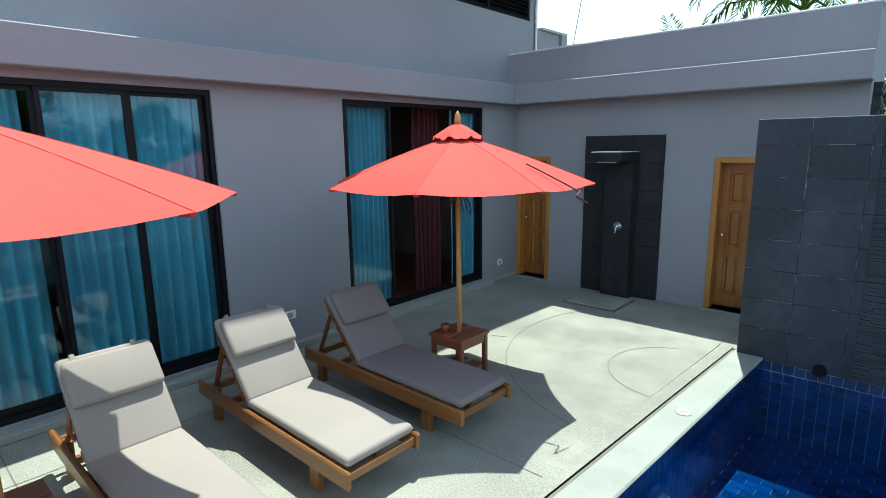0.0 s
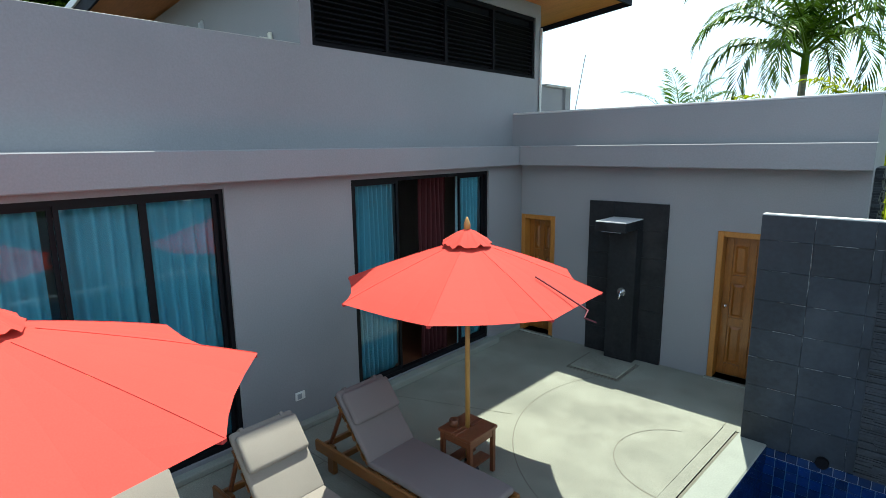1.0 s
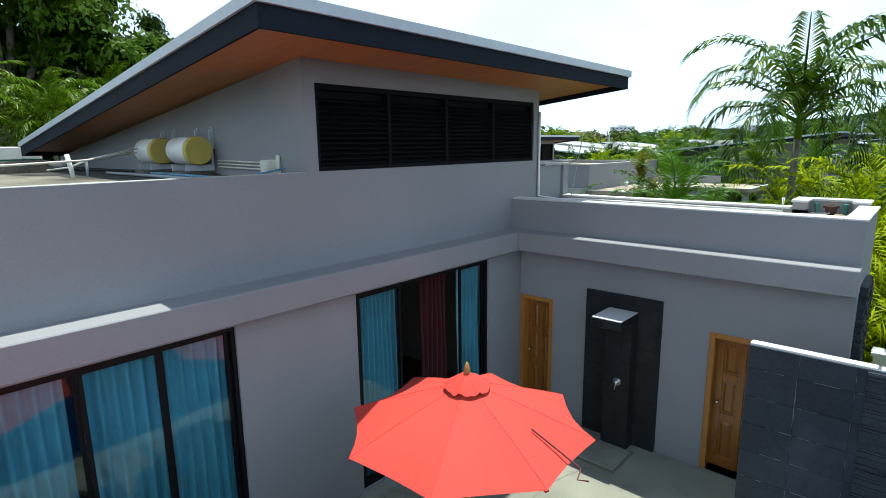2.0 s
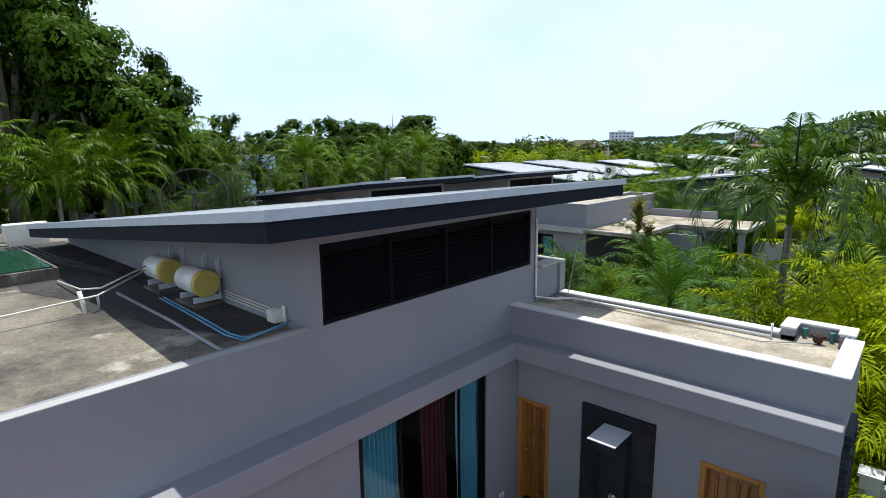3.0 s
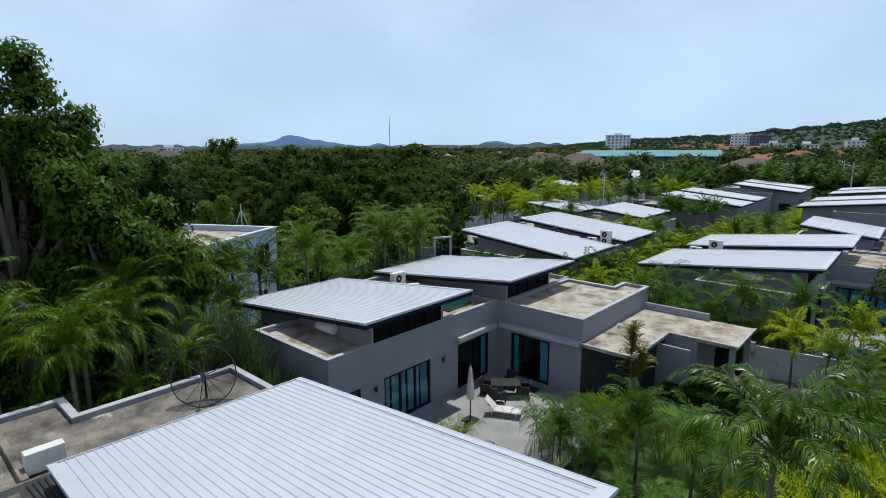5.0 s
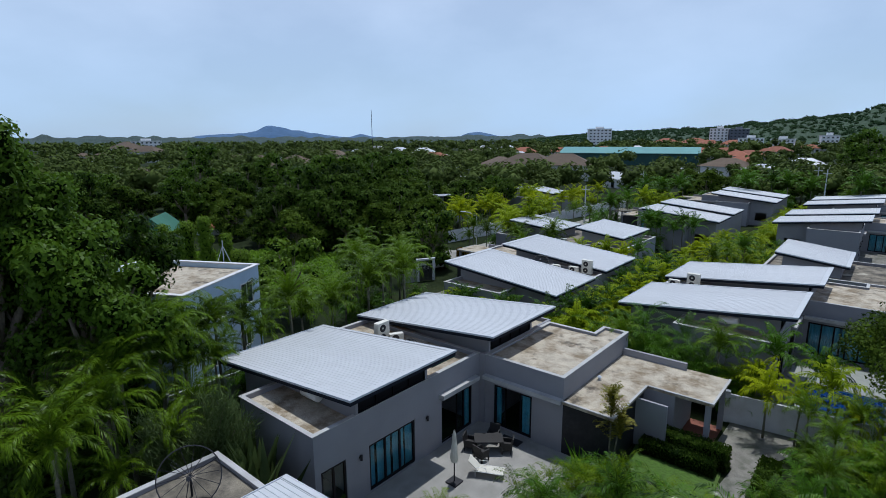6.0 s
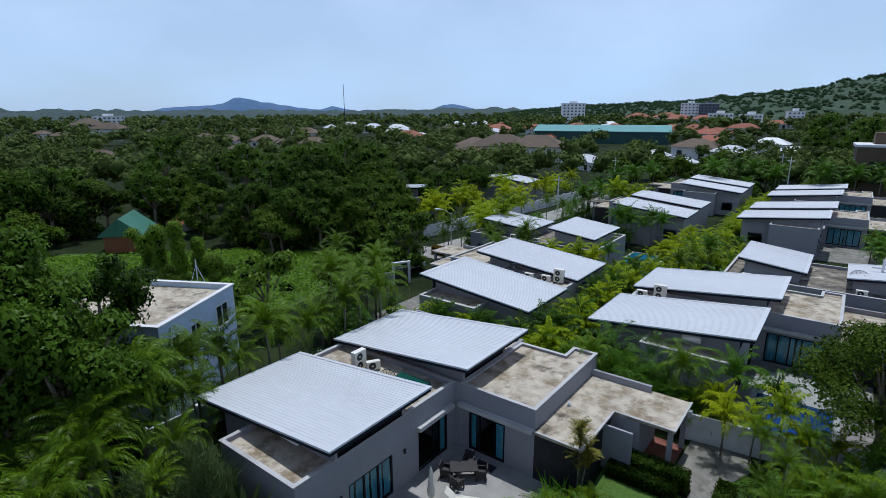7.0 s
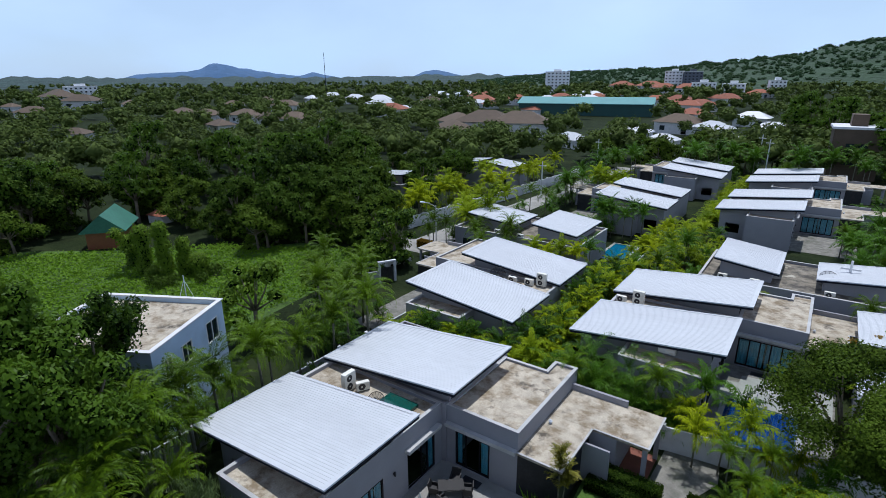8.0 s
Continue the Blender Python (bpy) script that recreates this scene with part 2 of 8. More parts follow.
TILE_TEAL = surface("teal_pool_tile", (0.03, 0.34, 0.4), 0.2, vary=0.2, island=0.4)
TILEGROUT = surface("pale_grout", (0.34, 0.37, 0.4), 0.8)
GROUT = surface("grout", (0.1, 0.12, 0.15), 0.8)
WATER = clear("pool_water", (0.24, 0.52, 0.74), 0.02, 1.33, 0.6, 7.0)
WHITE = surface("white_plastic", (0.75, 0.75, 0.73), 0.4, vary=0.06)
CREAM = surface("aged_enamel", (0.68, 0.66, 0.58), 0.5, vary=0.12, scale=3, second=(0.4, 0.36, 0.28), amount=0.3)
TANKEND = surface("yellow_end_cap", (0.55, 0.42, 0.1), 0.5, vary=0.12)
STEEL = surface("chrome", (0.7, 0.7, 0.72), 0.15, 1.0, vary=0.05, bump=0)
DARKMETAL = surface("dark_metal", (0.03, 0.03, 0.035), 0.5, 0.4, vary=0.2)
# Dark concrete tone that paints the shade under the eave
EAVE_SHADE = surface("eave_shade_concrete", (0.036, 0.034, 0.031), 0.85, vary=0.5, scale=1.3, fine=16, bump=0.3, second=(0.1, 0.09, 0.075), amount=0.6, spread=0.54)
RUST = surface("rusty_iron", (0.045, 0.02, 0.014), 0.8, vary=0.4, scale=12, fine=60, bump=0.4)
PIPEGREEN = surface("green_plastic", (0.05, 0.2, 0.17), 0.5, vary=0.15)
BLUEPIPE = surface("blue_pipe", (0.12, 0.32, 0.5), 0.5, vary=0.25)
GREYPIPE = surface("grey_pipe", (0.3, 0.32, 0.34), 0.5, vary=0.2)
GREENGLASS = surface("green_skylight", (0.01, 0.07, 0.055), 0.08, vary=0.15, coat=0.5)
BARK = surface("bark", (0.17, 0.14, 0.1), 0.95, vary=0.4, scale=4, fine=22, bump=0.6, stretch=(1, 1, 0.3), depth=0.03)
PALMBARK = surface("palm_bark", (0.13, 0.125, 0.085), 0.9, vary=0.35, scale=3, fine=12, bump=0.5, stretch=(1, 1, 4), depth=0.02)
LEAF_DARK = leafy("mango_leaves", (0.007, 0.021, 0.002), (0.075, 0.14, 0.01), 0.34, 0.45, spec=0.1)
LEAF_MID = leafy("tree_leaves", (0.007, 0.019, 0.002), (0.06, 0.105, 0.01), 0.2, 0.6, spec=0.06)
LEAF_BRIGHT = leafy("fresh_tree_leaves", (0.009, 0.024, 0.002), (0.078, 0.125, 0.01), 0.2, 0.6, spec=0.06)
LEAF_PALM = leafy("palm_leaves", (0.005, 0.019, 0.002), (0.07, 0.16, 0.008), 0.24, 0.4, spec=0.12)
LEAF_OLIVE = leafy("tall_palm_leaves", (0.006, 0.021, 0.001), (0.1, 0.175, 0.006), 0.26, 0.38, spec=0.12)
LEAF_ROYAL = leafy("royal_palm_leaves", (0.009, 0.033, 0.002), (0.12, 0.215, 0.012), 0.24, 0.32, spec=0.28)
LEAF_GARDEN = leafy("garden_palm_leaves", (0.011, 0.034, 0.001), (0.14, 0.22, 0.005), 0.28, 0.45, spec=0.08)
LEAF_LIMETREE = leafy("bright_tree_leaves", (0.02, 0.05, 0.003), (0.12, 0.2, 0.01), 0.25, 0.6)
LEAF_GREY = leafy("grey_green_leaves", (0.02, 0.036, 0.01), (0.09, 0.13, 0.04), 0.2, 0.5)
LEAF_LIME = leafy("golden_cane_leaves", (0.06, 0.105, 0.001), (0.38, 0.45, 0.006), 0.42, 0.5, spec=0.08)
LEAF_BROWN = leafy("bronze_hedge_leaves", (0.06, 0.05, 0.008), (0.26, 0.16, 0.02), 0.25, 0.55)
LEAF_HEDGE = leafy("palm_hedge_leaves", (0.035, 0.075, 0.002), (0.26, 0.345, 0.007), 0.3, 0.5, spec=0.08)
WEEDS = leafy("field_weeds", (0.045, 0.1, 0.004), (0.13, 0.24, 0.01), 0.25, 0.7, 0.12)
LEAF_RED = leafy("ti_plant_leaves", (0.06, 0.07, 0.01), (0.26, 0.24, 0.03), 0.3)
GRASS = surface("grass", (0.05, 0.105, 0.008), 0.9, vary=0.5, scale=0.35, fine=6, bump=0.6, second=(0.065, 0.105, 0.016), amount=0.7, depth=0.08)
# Near-black filler: the shade deep in foliage is put into this colour
LEAFSHADE = surface("inner_foliage", (0.006, 0.016, 0.002), 0.95, vary=0.5, scale=1.2, fine=8, bump=0.8, depth=0.1, spec=0.02)
# Soil darkened: deep shade between the plants is put into its colour
SOIL = surface("shade_toned_soil", (0.014, 0.022, 0.007), 0.95, vary=0.5, scale=0.3, fine=3, bump=0.6, second=(0.035, 0.045, 0.015), amount=0.7, depth=0.1, spec=0.1)
WOODS = leafy("far_woods_leaves", (0.006, 0.016, 0.004), (0.075, 0.108, 0.018), 0.15, 0.8, 0.07)
# Hillside greens: distance haze is mixed into these two colours
HILLTREES = leafy("hazed_hill_leaves", (0.03, 0.064, 0.026), (0.042, 0.082, 0.03), 0.4, 0.8, 0.012)
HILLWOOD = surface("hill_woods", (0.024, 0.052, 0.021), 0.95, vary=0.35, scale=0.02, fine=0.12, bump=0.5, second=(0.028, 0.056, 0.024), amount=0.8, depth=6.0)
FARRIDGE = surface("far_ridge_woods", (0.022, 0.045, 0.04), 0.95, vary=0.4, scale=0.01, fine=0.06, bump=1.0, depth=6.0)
# Blue of distance haze is painted into the far hills' base colour
BLUEHILL = surface("haze_blue_hills", (0.06, 0.12, 0.22), 1.0, vary=0.15, scale=0.003, fine=0.02, bump=0.3, depth=20)
SHEDROOF = surface("shed_sheet", (0.03, 0.13, 0.085), 0.55, vary=0.2, scale=0.4, fine=3, bump=0.05)
GREENROOF = surface("green_sheet", (0.08, 0.25, 0.24), 0.5, vary=0.12, scale=0.2, fine=2, bump=0.05)
GREENWALL = surface("dark_green_sheet", (0.01, 0.06, 0.055), 0.6, vary=0.2, scale=0.2, fine=2)
CLAY = surface("clay_tiles", (0.25, 0.085, 0.045), 0.85, vary=0.35, scale=0.5, fine=6, bump=0.4, per_object=0.5)
BROWNROOF = surface("brown_tiles", (0.1, 0.07, 0.046), 0.85, vary=0.35, scale=0.5, fine=6, bump=0.4, per_object=0.6)
BLUEWALL = surface("pale_blue_render", (0.5, 0.62, 0.75), 0.8, vary=0.1, scale=0.8, fine=30, bump=0.1, second=(0.36, 0.44, 0.52), amount=0.4)
TOWERWALL = surface("tower_render", (0.78, 0.78, 0.78), 0.85, vary=0.12, scale=0.1, fine=1)
TOWERDARK = surface("dark_facade", (0.1, 0.11, 0.14), 0.7, vary=0.2, scale=0.1, fine=1)
DARKGLASS = surface("dark_window", (0.02, 0.03, 0.035), 0.1, vary=0.2)
RATTAN = surface("black_rattan", (0.015, 0.014, 0.014), 0.6, vary=0.3, fine=80, bump=0.4)
SHRUBWALL = surface("garden_wall_render", (0.42, 0.43, 0.44), 0.85, vary=0.15, scale=0.6, fine=20, bump=0.1, second=(0.24, 0.25, 0.23), amount=0.5)


# ---- builders ----
class Shape:
    """Vertices and faces, gathered piece by piece."""

    def __init__(self):
        self.v, self.f = [], []

    def add(self, verts, faces):
        k = len(self.v)
        self.v.extend(tuple(p) for p in verts)
        self.f.extend(tuple(i + k for i in q) for q in faces)
        return self

    def box(self, x0, y0, z0, x1, y1, z1):
        return self.add([(x, y, z) for z in (z0, z1) for x, y in ((x0, y0), (x1, y0), (x1, y1), (x0, y1))],
                        [(3, 2, 1, 0), (4, 5, 6, 7), (0, 1, 5, 4), (1, 2, 6, 5), (2, 3, 7, 6), (3, 0, 4, 7)])

    def hexa(self, low, high):
        """A block between two four-cornered outlines, each anticlockwise from above."""
        return self.add([*low, *high], [(3, 2, 1, 0), (4, 5, 6, 7), (0, 1, 5, 4), (1, 2, 6, 5), (2, 3, 7, 6), (3, 0, 4, 7)])

    def tube(self, path, radius, sides=8, caps=True):
        path = [Vector(p) for p in path]
        radii = radius if isinstance(radius, (list, tuple)) else [radius] * len(path)
        side = None
        rings = []
        for i, p in enumerate(path):
            way = (path[min(i + 1, len(path) - 1)] - path[max(i - 1, 0)]).normalized()
            side = way.orthogonal().normalized() if side is None else (side - way * side.dot(way)).normalized()
            up = way.cross(side)
            rings.append([p + (side * math.cos(a) + up * math.sin(a)) * radii[i] for a in (2 * math.pi * k / sides for k in range(sides))])
        faces = [(i * sides + k, i * sides + (k + 1) % sides, (i + 1) * sides + (k + 1) % sides, (i + 1) * sides + k) for i in range(len(path) - 1) for k in range(sides)]
        if caps:
            faces += [tuple(range(sides))[::-1], tuple((len(path) - 1) * sides + k for k in range(sides))]
        return self.add([q for r in rings for q in r], faces)

    def lathe(self, profile, sides=16, centre=(0, 0)):
        pts = [(centre[0] + r * math.cos(2 * math.pi * k / sides), centre[1] + r * math.sin(2 * math.pi * k / sides), z) for r, z in profile for k in range(sides)]
        faces = [(i * sides + k, i * sides + (k + 1) % sides, (i + 1) * sides + (k + 1) % sides, (i + 1) * sides + k) for i in range(len(profile) - 1) for k in range(sides)]
        faces += [tuple(range(sides))[::-1], tuple((len(profile) - 1) * sides + k for k in range(sides))]
        return self.add(pts, faces)

    def move(self, m):
        self.v = [tuple(m @ Vector(p)) for p in self.v]
        return self

    def mesh(self, name, material, bevel=0.0, smooth=False, segments=1):
        me = bpy.data.meshes.new(name)
        me.from_pydata(self.v, [], self.f)
        if bevel:
            bm = bmesh.new()
            bm.from_mesh(me)
            sharp = [e for e in bm.edges if len(e.link_faces) == 2 and e.calc_face_angle(0) > 0.5]
            bmesh.ops.bevel(bm, geom=sharp, offset=bevel, segments=segments, affect="EDGES", profile=0.5)
            bm.to_mesh(me)
            bm.free()
        me.materials.append(material)
        if smooth:
            me.polygons.foreach_set("use_smooth", [True] * len(me.polygons))
        me.update()
        return me


def part(name, shape, material, parent=None, label="", bevel=0.0, smooth=False, segments=1, at=None):
    """One mesh object, under its thing or part where one is given."""
    ob = new(name, shape.mesh(name, material, bevel, smooth, segments) if isinstance(shape, Shape) else shape)
    if parent:
        ob.parent = parent
    if at is not None:
        ob.matrix_basis = at
    return tagged(ob, label)


def thing(name, label, category, group="", kind="", at=None):
    ob = new(name)
    ob.empty_display_size = 0.2
    if at is not None:
        ob.matrix_basis = at
    return tagged(ob, label, category, group, kind)


def setting(name, shape, material, label, category, bevel=0.0):
    return tagged(part(name, shape, material, bevel=bevel), label, category, kind="structure")


def wall_along(s, axis, a0, a1, b0, b1, z0, z1, holes=()):
    """A wall, in one piece, that runs along axis 'x' or 'y' from a0 to a1, b0 to b1 thick, with holes (a, a, z, z) through it."""
    us = sorted({a0, a1, *(h[i] for h in holes for i in (0, 1))})
    zs = sorted({z0, z1, *(h[i] for h in holes for i in (2, 3))})
    full = lambda i, j: 0 <= i < len(us) - 1 and 0 <= j < len(zs) - 1 and not any(p <= (us[i] + us[i + 1]) / 2 <= q and lo <= (zs[j] + zs[j + 1]) / 2 <= hi for p, q, lo, hi in holes)
    place = lambda u, b, z: (u, b, z) if axis == "x" else (b, u, z)
    index, verts, faces = {}, [], []

    def at(i, j, b):
        if (i, j, b) not in index:
            index[i, j, b] = len(verts)
            verts.append(place(us[i], b, zs[j]))
        return index[i, j, b]

    for i in range(len(us) - 1):
        for j in range(len(zs) - 1):
            if not full(i, j):
                continue
            quad = ((i, j), (i + 1, j), (i + 1, j + 1), (i, j + 1))
            faces.append([at(*q, b0) for q in quad])
            faces.append([at(*q, b1) for q in quad[::-1]])
            for p, q, n in ((0, 1, (i, j - 1)), (1, 2, (i + 1, j)), (2, 3, (i, j + 1)), (3, 0, (i - 1, j))):
                if not full(*n):
                    faces.append([at(*quad[q], b0), at(*quad[p], b0), at(*quad[p], b1), at(*quad[q], b1)])
    if axis == "y":
        faces = [f[::-1] for f in faces]
    return s.add(verts, faces)


def shed_roof(parent, x0, x1, y0, y1, z_low, z_high, high="east", pitch=0.2, crest=0.015):
    """A single-pitch sheet roof with raised ribs, metal flashing, dark fascia and a boarded soffit."""
    zw, ze = (z_low, z_high) if high == "east" else (z_high, z_low)
    rise = (ze - zw) / (x1 - x0)
    sheet = Shape()
    n = max(2, round((y1 - y0) / pitch))
    step = (y1 - y0) / n
    prof = []
    for i in range(n):
        y = y0 + i * step
        prof += [(y, 0), (y + step * 0.7, 0), (y + step * 0.78, crest), (y + step * 0.92, crest)]
    prof.append((y1, 0))
    k = len(prof)
    verts = [(x, y, z + h) for x, z in ((x0, zw), (x1, ze)) for y, h in prof] + [(x, y, z - 0.02) for x, z in ((x0, zw), (x1, ze)) for y in (y0, y1)]
    sheet.add(verts, [(i, k + i, k + i + 1, i + 1) for i in range(k - 1)] + [(2 * k, 2 * k + 1, 2 * k + 3, 2 * k + 2)])
    roof = part("roof", sheet, SHEET, parent, "pale ribbed metal sheet roof")
    flash, dark = Shape(), Shape()

    def edge(s, xa, ya, xb, yb, top, depth, t):
        """A board along an edge; it follows the slope."""
        lift = lambda x: zw + rise * (x - x0)
        px, py = (0, t) if ya == yb else (t, 0)
        outline = [(xa, ya), (xb, yb), (xb + px, yb + py), (xa + px, ya + py)]
        if px:
            outline = [(xa, ya), (xa + px, ya), (xb + px, yb), (xb, yb)]
        s.hexa([(x, y, lift(min(max(x, x0), x1)) + top - depth) for x, y in outline], [(x, y, lift(min(max(x, x0), x1)) + top) for x, y in outline])

    for s, top, depth, off, t in ((flash, 0.045, 0.1, 0.0, 0.03), (dark, -0.045, 0.2, 0.035, 0.03)):
        edge(s, x0 + off, y0 + off, x1 - off, y0 + off, top, depth, t)
        edge(s, x0 + off, y1 - off - t, x1 - off, y1 - off - t, top, depth, t)
        edge(s, x0 + off, y0 + off + t, x0 + off, y1 - off - t, top, depth, t)
        edge(s, x1 - off - t, y0 + off + t, x1 - off - t, y1 - off - t, top, depth, t)
    tilt = lambda x: zw + rise * (x - x0)
    for xa, xb, ya, yb in ((x1 - 0.32, x1 - 0.03, y0 + 0.03, y1 - 0.03), (x0 + 0.03, x1 - 0.32, y0 + 0.03, y0 + 0.2), (x0 + 0.03, x1 - 0.32, y1 - 0.2, y1 - 0.03)):
        flat = [(xa, ya), (xb, ya), (xb, yb), (xa, yb)]
        part("edge_pan", Shape().hexa([(x, y, tilt(x) + 0.024) for x, y in flat], [(x, y, tilt(x) + 0.036) for x, y in flat]), SHEET, roof, "flat metal edge pan")
    part("flashing", flash, FLASHING, roof, "folded grey metal edge trim")
    part("fascia", dark, FASCIA, roof, "dark blue-grey fascia board")
    under = Shape()
    o = 0.075
    a, b = zw + rise * o - 0.14, ze - rise * o - 0.14
    under.hexa([(x0 + o, y0 + o, a - 0.02), (x1 - o, y0 + o, b - 0.02), (x1 - o, y1 - o, b - 0.02), (x0 + o, y1 - o, a - 0.02)],
               [(x0 + o, y0 + o, a), (x1 - o, y0 + o, b), (x1 - o, y1 - o, b), (x0 + o, y1 - o, a)])
    part("soffit", under, SOFFIT, roof, "orange-brown boarded soffit")
    return roof


def clerestory(parent, x0, x1, y0, y1, z0, z_low, z_high, high="east", slats=True, sill=None, louvre_top=None):
    """The walls under a shed roof, with a dark louvre band along the high side."""
    t = 0.15
    zw, ze = (z_low, z_high) if high == "east" else (z_high, z_low)
    for ya in (y0, y1 - t):
        part("wall", Shape().hexa([(x0, ya, z0), (x1, ya, z0), (x1, ya + t, z0), (x0, ya + t, z0)], [(x0, ya, zw), (x1, ya, ze), (x1, ya + t, ze), (x0, ya + t, zw)]), RENDER_GREY, parent, "smooth grey rendered wall")
    xh = x1 if high == "east" else x0 + t
    xl = x0 if high == "east" else x1 - t
    part("wall", Shape().box(xl, y0 + t, z0, xl + t, y1 - t, z_low), RENDER_GREY, parent, "smooth grey rendered wall")
    zs = z0 if sill is None else sill
    if zs > z0:
        part("sill", Shape().box(xh - t, y0 + t, z0, xh, y1 - t, zs), RENDER_GREY, parent)
    lt = louvre_top or z_high
    if lt < z_high:
        part("header", Shape().box(xh - t, y0 + t, lt, xh, y1 - t, z_high), RENDER_GREY, parent)
    band = part("louvre_band", Shape().box(xh - 0.12, y0 + t, zs, xh - 0.1, y1 - t, lt), LOUVER, parent, "black louvre panel")
    top = lt - 0.06
    wide = (y1 - y0 - 2 * t)
    posts = [y0 + t + (wide - 0.05) * k / 4 for k in range(5)]
    rim = wall_along(Shape(), "y", y0 + t, y1 - t, xh - 0.1, xh - 0.02, zs, lt, [(p + 0.05, q, zs + 0.05, top) for p, q in zip(posts, posts[1:])])
    part("louvre_surround", rim, LOUVER, band)
    if slats:
        slat = Shape().hexa([(-0.035, 0, 0), (0.03, 0, -0.035), (0.03, wide, -0.035), (-0.035, wide, 0)], [(-0.035, 0, 0.008), (0.03, 0, -0.027), (0.03, wide, -0.027), (-0.035, wide, 0.008)]).mesh("slat", LOUVER)
        n = int((top - zs - 0.08) / 0.058)
        for k in range(n):
            part("slat", slat, None, band, at=pose(xh - 0.062, y0 + t, zs + 0.1 + k * 0.058))


def glazing(name, label, side, at, a0, a1, z0, z1, panes, parent=None, category="window", curtains=(), inward=-1, thick=0.08, group="", opened=()):
    """A wall of aluminium-framed sliding glass. side: the axis that it runs along; inward: the way into the room on the other axis."""
    def sheet(p, q, d0, d1, lo, hi, holes=()):
        e, f = sorted((at + inward * d0, at + inward * d1))
        return wall_along(Shape(), side, p, q, e, f, lo, hi, holes)

    lo, hi = z0 + 0.05, z1 - 0.045
    if parent is None:
        root = tagged(thing(name, label, category, group), kind="structure")
        part("window_frame", sheet(a0, a1, 0.0, thick, z0, z1, [(a0 + 0.04, a1 - 0.04, lo, hi)]), ALU, root, "black aluminium frame")
        for k, (p, q) in enumerate(panes):
            d = 0.012 + 0.032 * (k % 2)
            holder = part("sash", sheet(p, q, d, d + 0.028, lo, hi, [(p + 0.036, q - 0.036, lo + 0.055, hi - 0.035)]), ALU, root)
            part("pane", sheet(p + 0.036, q - 0.036, d + 0.01, d + 0.016, lo + 0.055, hi - 0.035), GLASS, holder, "clear glass pane").visible_shadow = False
    else:
        gaps = [(p + 0.05, q - 0.05, lo + 0.07, hi - 0.06) for p, q in panes]
        root = part(name, sheet(a0, a1, 0.0, thick, z0, z1, gaps + [(p, q, lo, hi) for p, q in opened]), ALU, parent, label)
        for g in gaps:
            part("pane", sheet(g[0], g[1], 0.036, 0.042, g[2], g[3]), GLASS, root).visible_shadow = False
    return root


def curtain(name, label, side, at, a0, a1, z0, z1, material, folds=9, deep=0.06, group="", parent=None):
    """Cloth hanging in folds from a rail."""
    n, rows = folds * 8, 6
    pts, tilt = [], [random.uniform(-0.3, 0.3) for _ in range(folds + 2)]
    for r in range(rows + 1):
        z = z0 + (z1 - z0) * r / rows
        for k in range(n + 1):
            u = k / n
            j = int(u * folds)
            d = deep * math.sin(2 * math.pi * u * folds + tilt[j]) * (1 - 0.25 * r / rows) + 0.015 * math.sin(7 * u + r)
            a = a0 + (a1 - a0) * u
            pts.append((a, at + d, z) if side == "x" else (at + d, a, z))
    s = Shape().add(pts, [(r * (n + 1) + k, r * (n + 1) + k + 1, (r + 1) * (n + 1) + k + 1, (r + 1) * (n + 1) + k) for r in range(rows) for k in range(n)])
    ob = part(name, s, material, parent, label, smooth=True)
    if parent is None:
        tagged(ob, label, "curtain", group)
    return ob


# ---- own villa: shell ----
DECK_Z, BACK_Z, WALL_X, UPPER_X, WING_Y, WING_DECK = 4.02, 3.86, -5.05, -5.24, 7.2, 3.38
W1 = (-1.45, 2.3, 0.1, 2.665)
W2 = (3.78, 6.34, 0.1, 2.665)
east = Shape()
wall_along(east, "y", -9.0, 7.2, WALL_X - 0.2, WALL_X, 0.0, 2.73, [W1, W2])
east.box(UPPER_X - 0.2, -9.0, 3.02, UPPER_X, 7.97, 4.09)
east.box(-15.2, 3.35, BACK_Z, UPPER_X - 0.2, 3.5, 4.09).box(-15.2, 7.82, BACK_Z, UPPER_X - 0.2, 7.97, 4.09)
setting("wall_east", east, RENDER_GREY, "smooth mauve-grey rendered courtyard wall", "wall")
DOOR_L, DOOR_R, DOOR_TOP = (-5.03, -4.42), (-2.1, -1.34), 1.95
wing = Shape()
wall_along(wing, "x", WALL_X + 0.004, -0.66, WING_Y, WING_Y + 0.18, 0.0, 3.5, [(*DOOR_L, 0.02, DOOR_TOP), (*DOOR_R, 0.02, DOOR_TOP)])
wing.box(UPPER_X, WING_Y, 3.02, WALL_X + 0.004, WING_Y + 0.18, 3.5)
setting("wall_north", wing, RENDER_GREY, "smooth grey rendered wall with two doorways", "wall")
rest = Shape()
rest.box(-0.84, WING_Y + 0.18, 0.0, -0.66, 8.74, 3.5)
rest.box(-5.2, 8.66, -0.6, -1.42, 8.82, 3.44)
rest.box(-1.42, 9.0, -0.6, -0.76, 9.16, 3.54)
rest.box(-1.58, 8.66, -0.6, -1.42, 9.16, 3.54)
rest.box(-0.92, 8.74, -0.6, -0.76, 9.0, 3.54)
setting("wall_wing_back", rest, RENDER_GREY, "grey parapet walls round the flat wing roof", "wall")
cap = Shape()
cap.box(-5.15, 8.64, 3.44, -1.6, 8.84, 3.475)
cap.box(-1.6, 8.64, 3.54, -1.4, 9.18, 3.575)
cap.box(-1.4, 8.98, 3.54, -0.74, 9.18, 3.575)
cap.box(-0.94, 8.76, 3.54, -0.74, 8.98, 3.575)
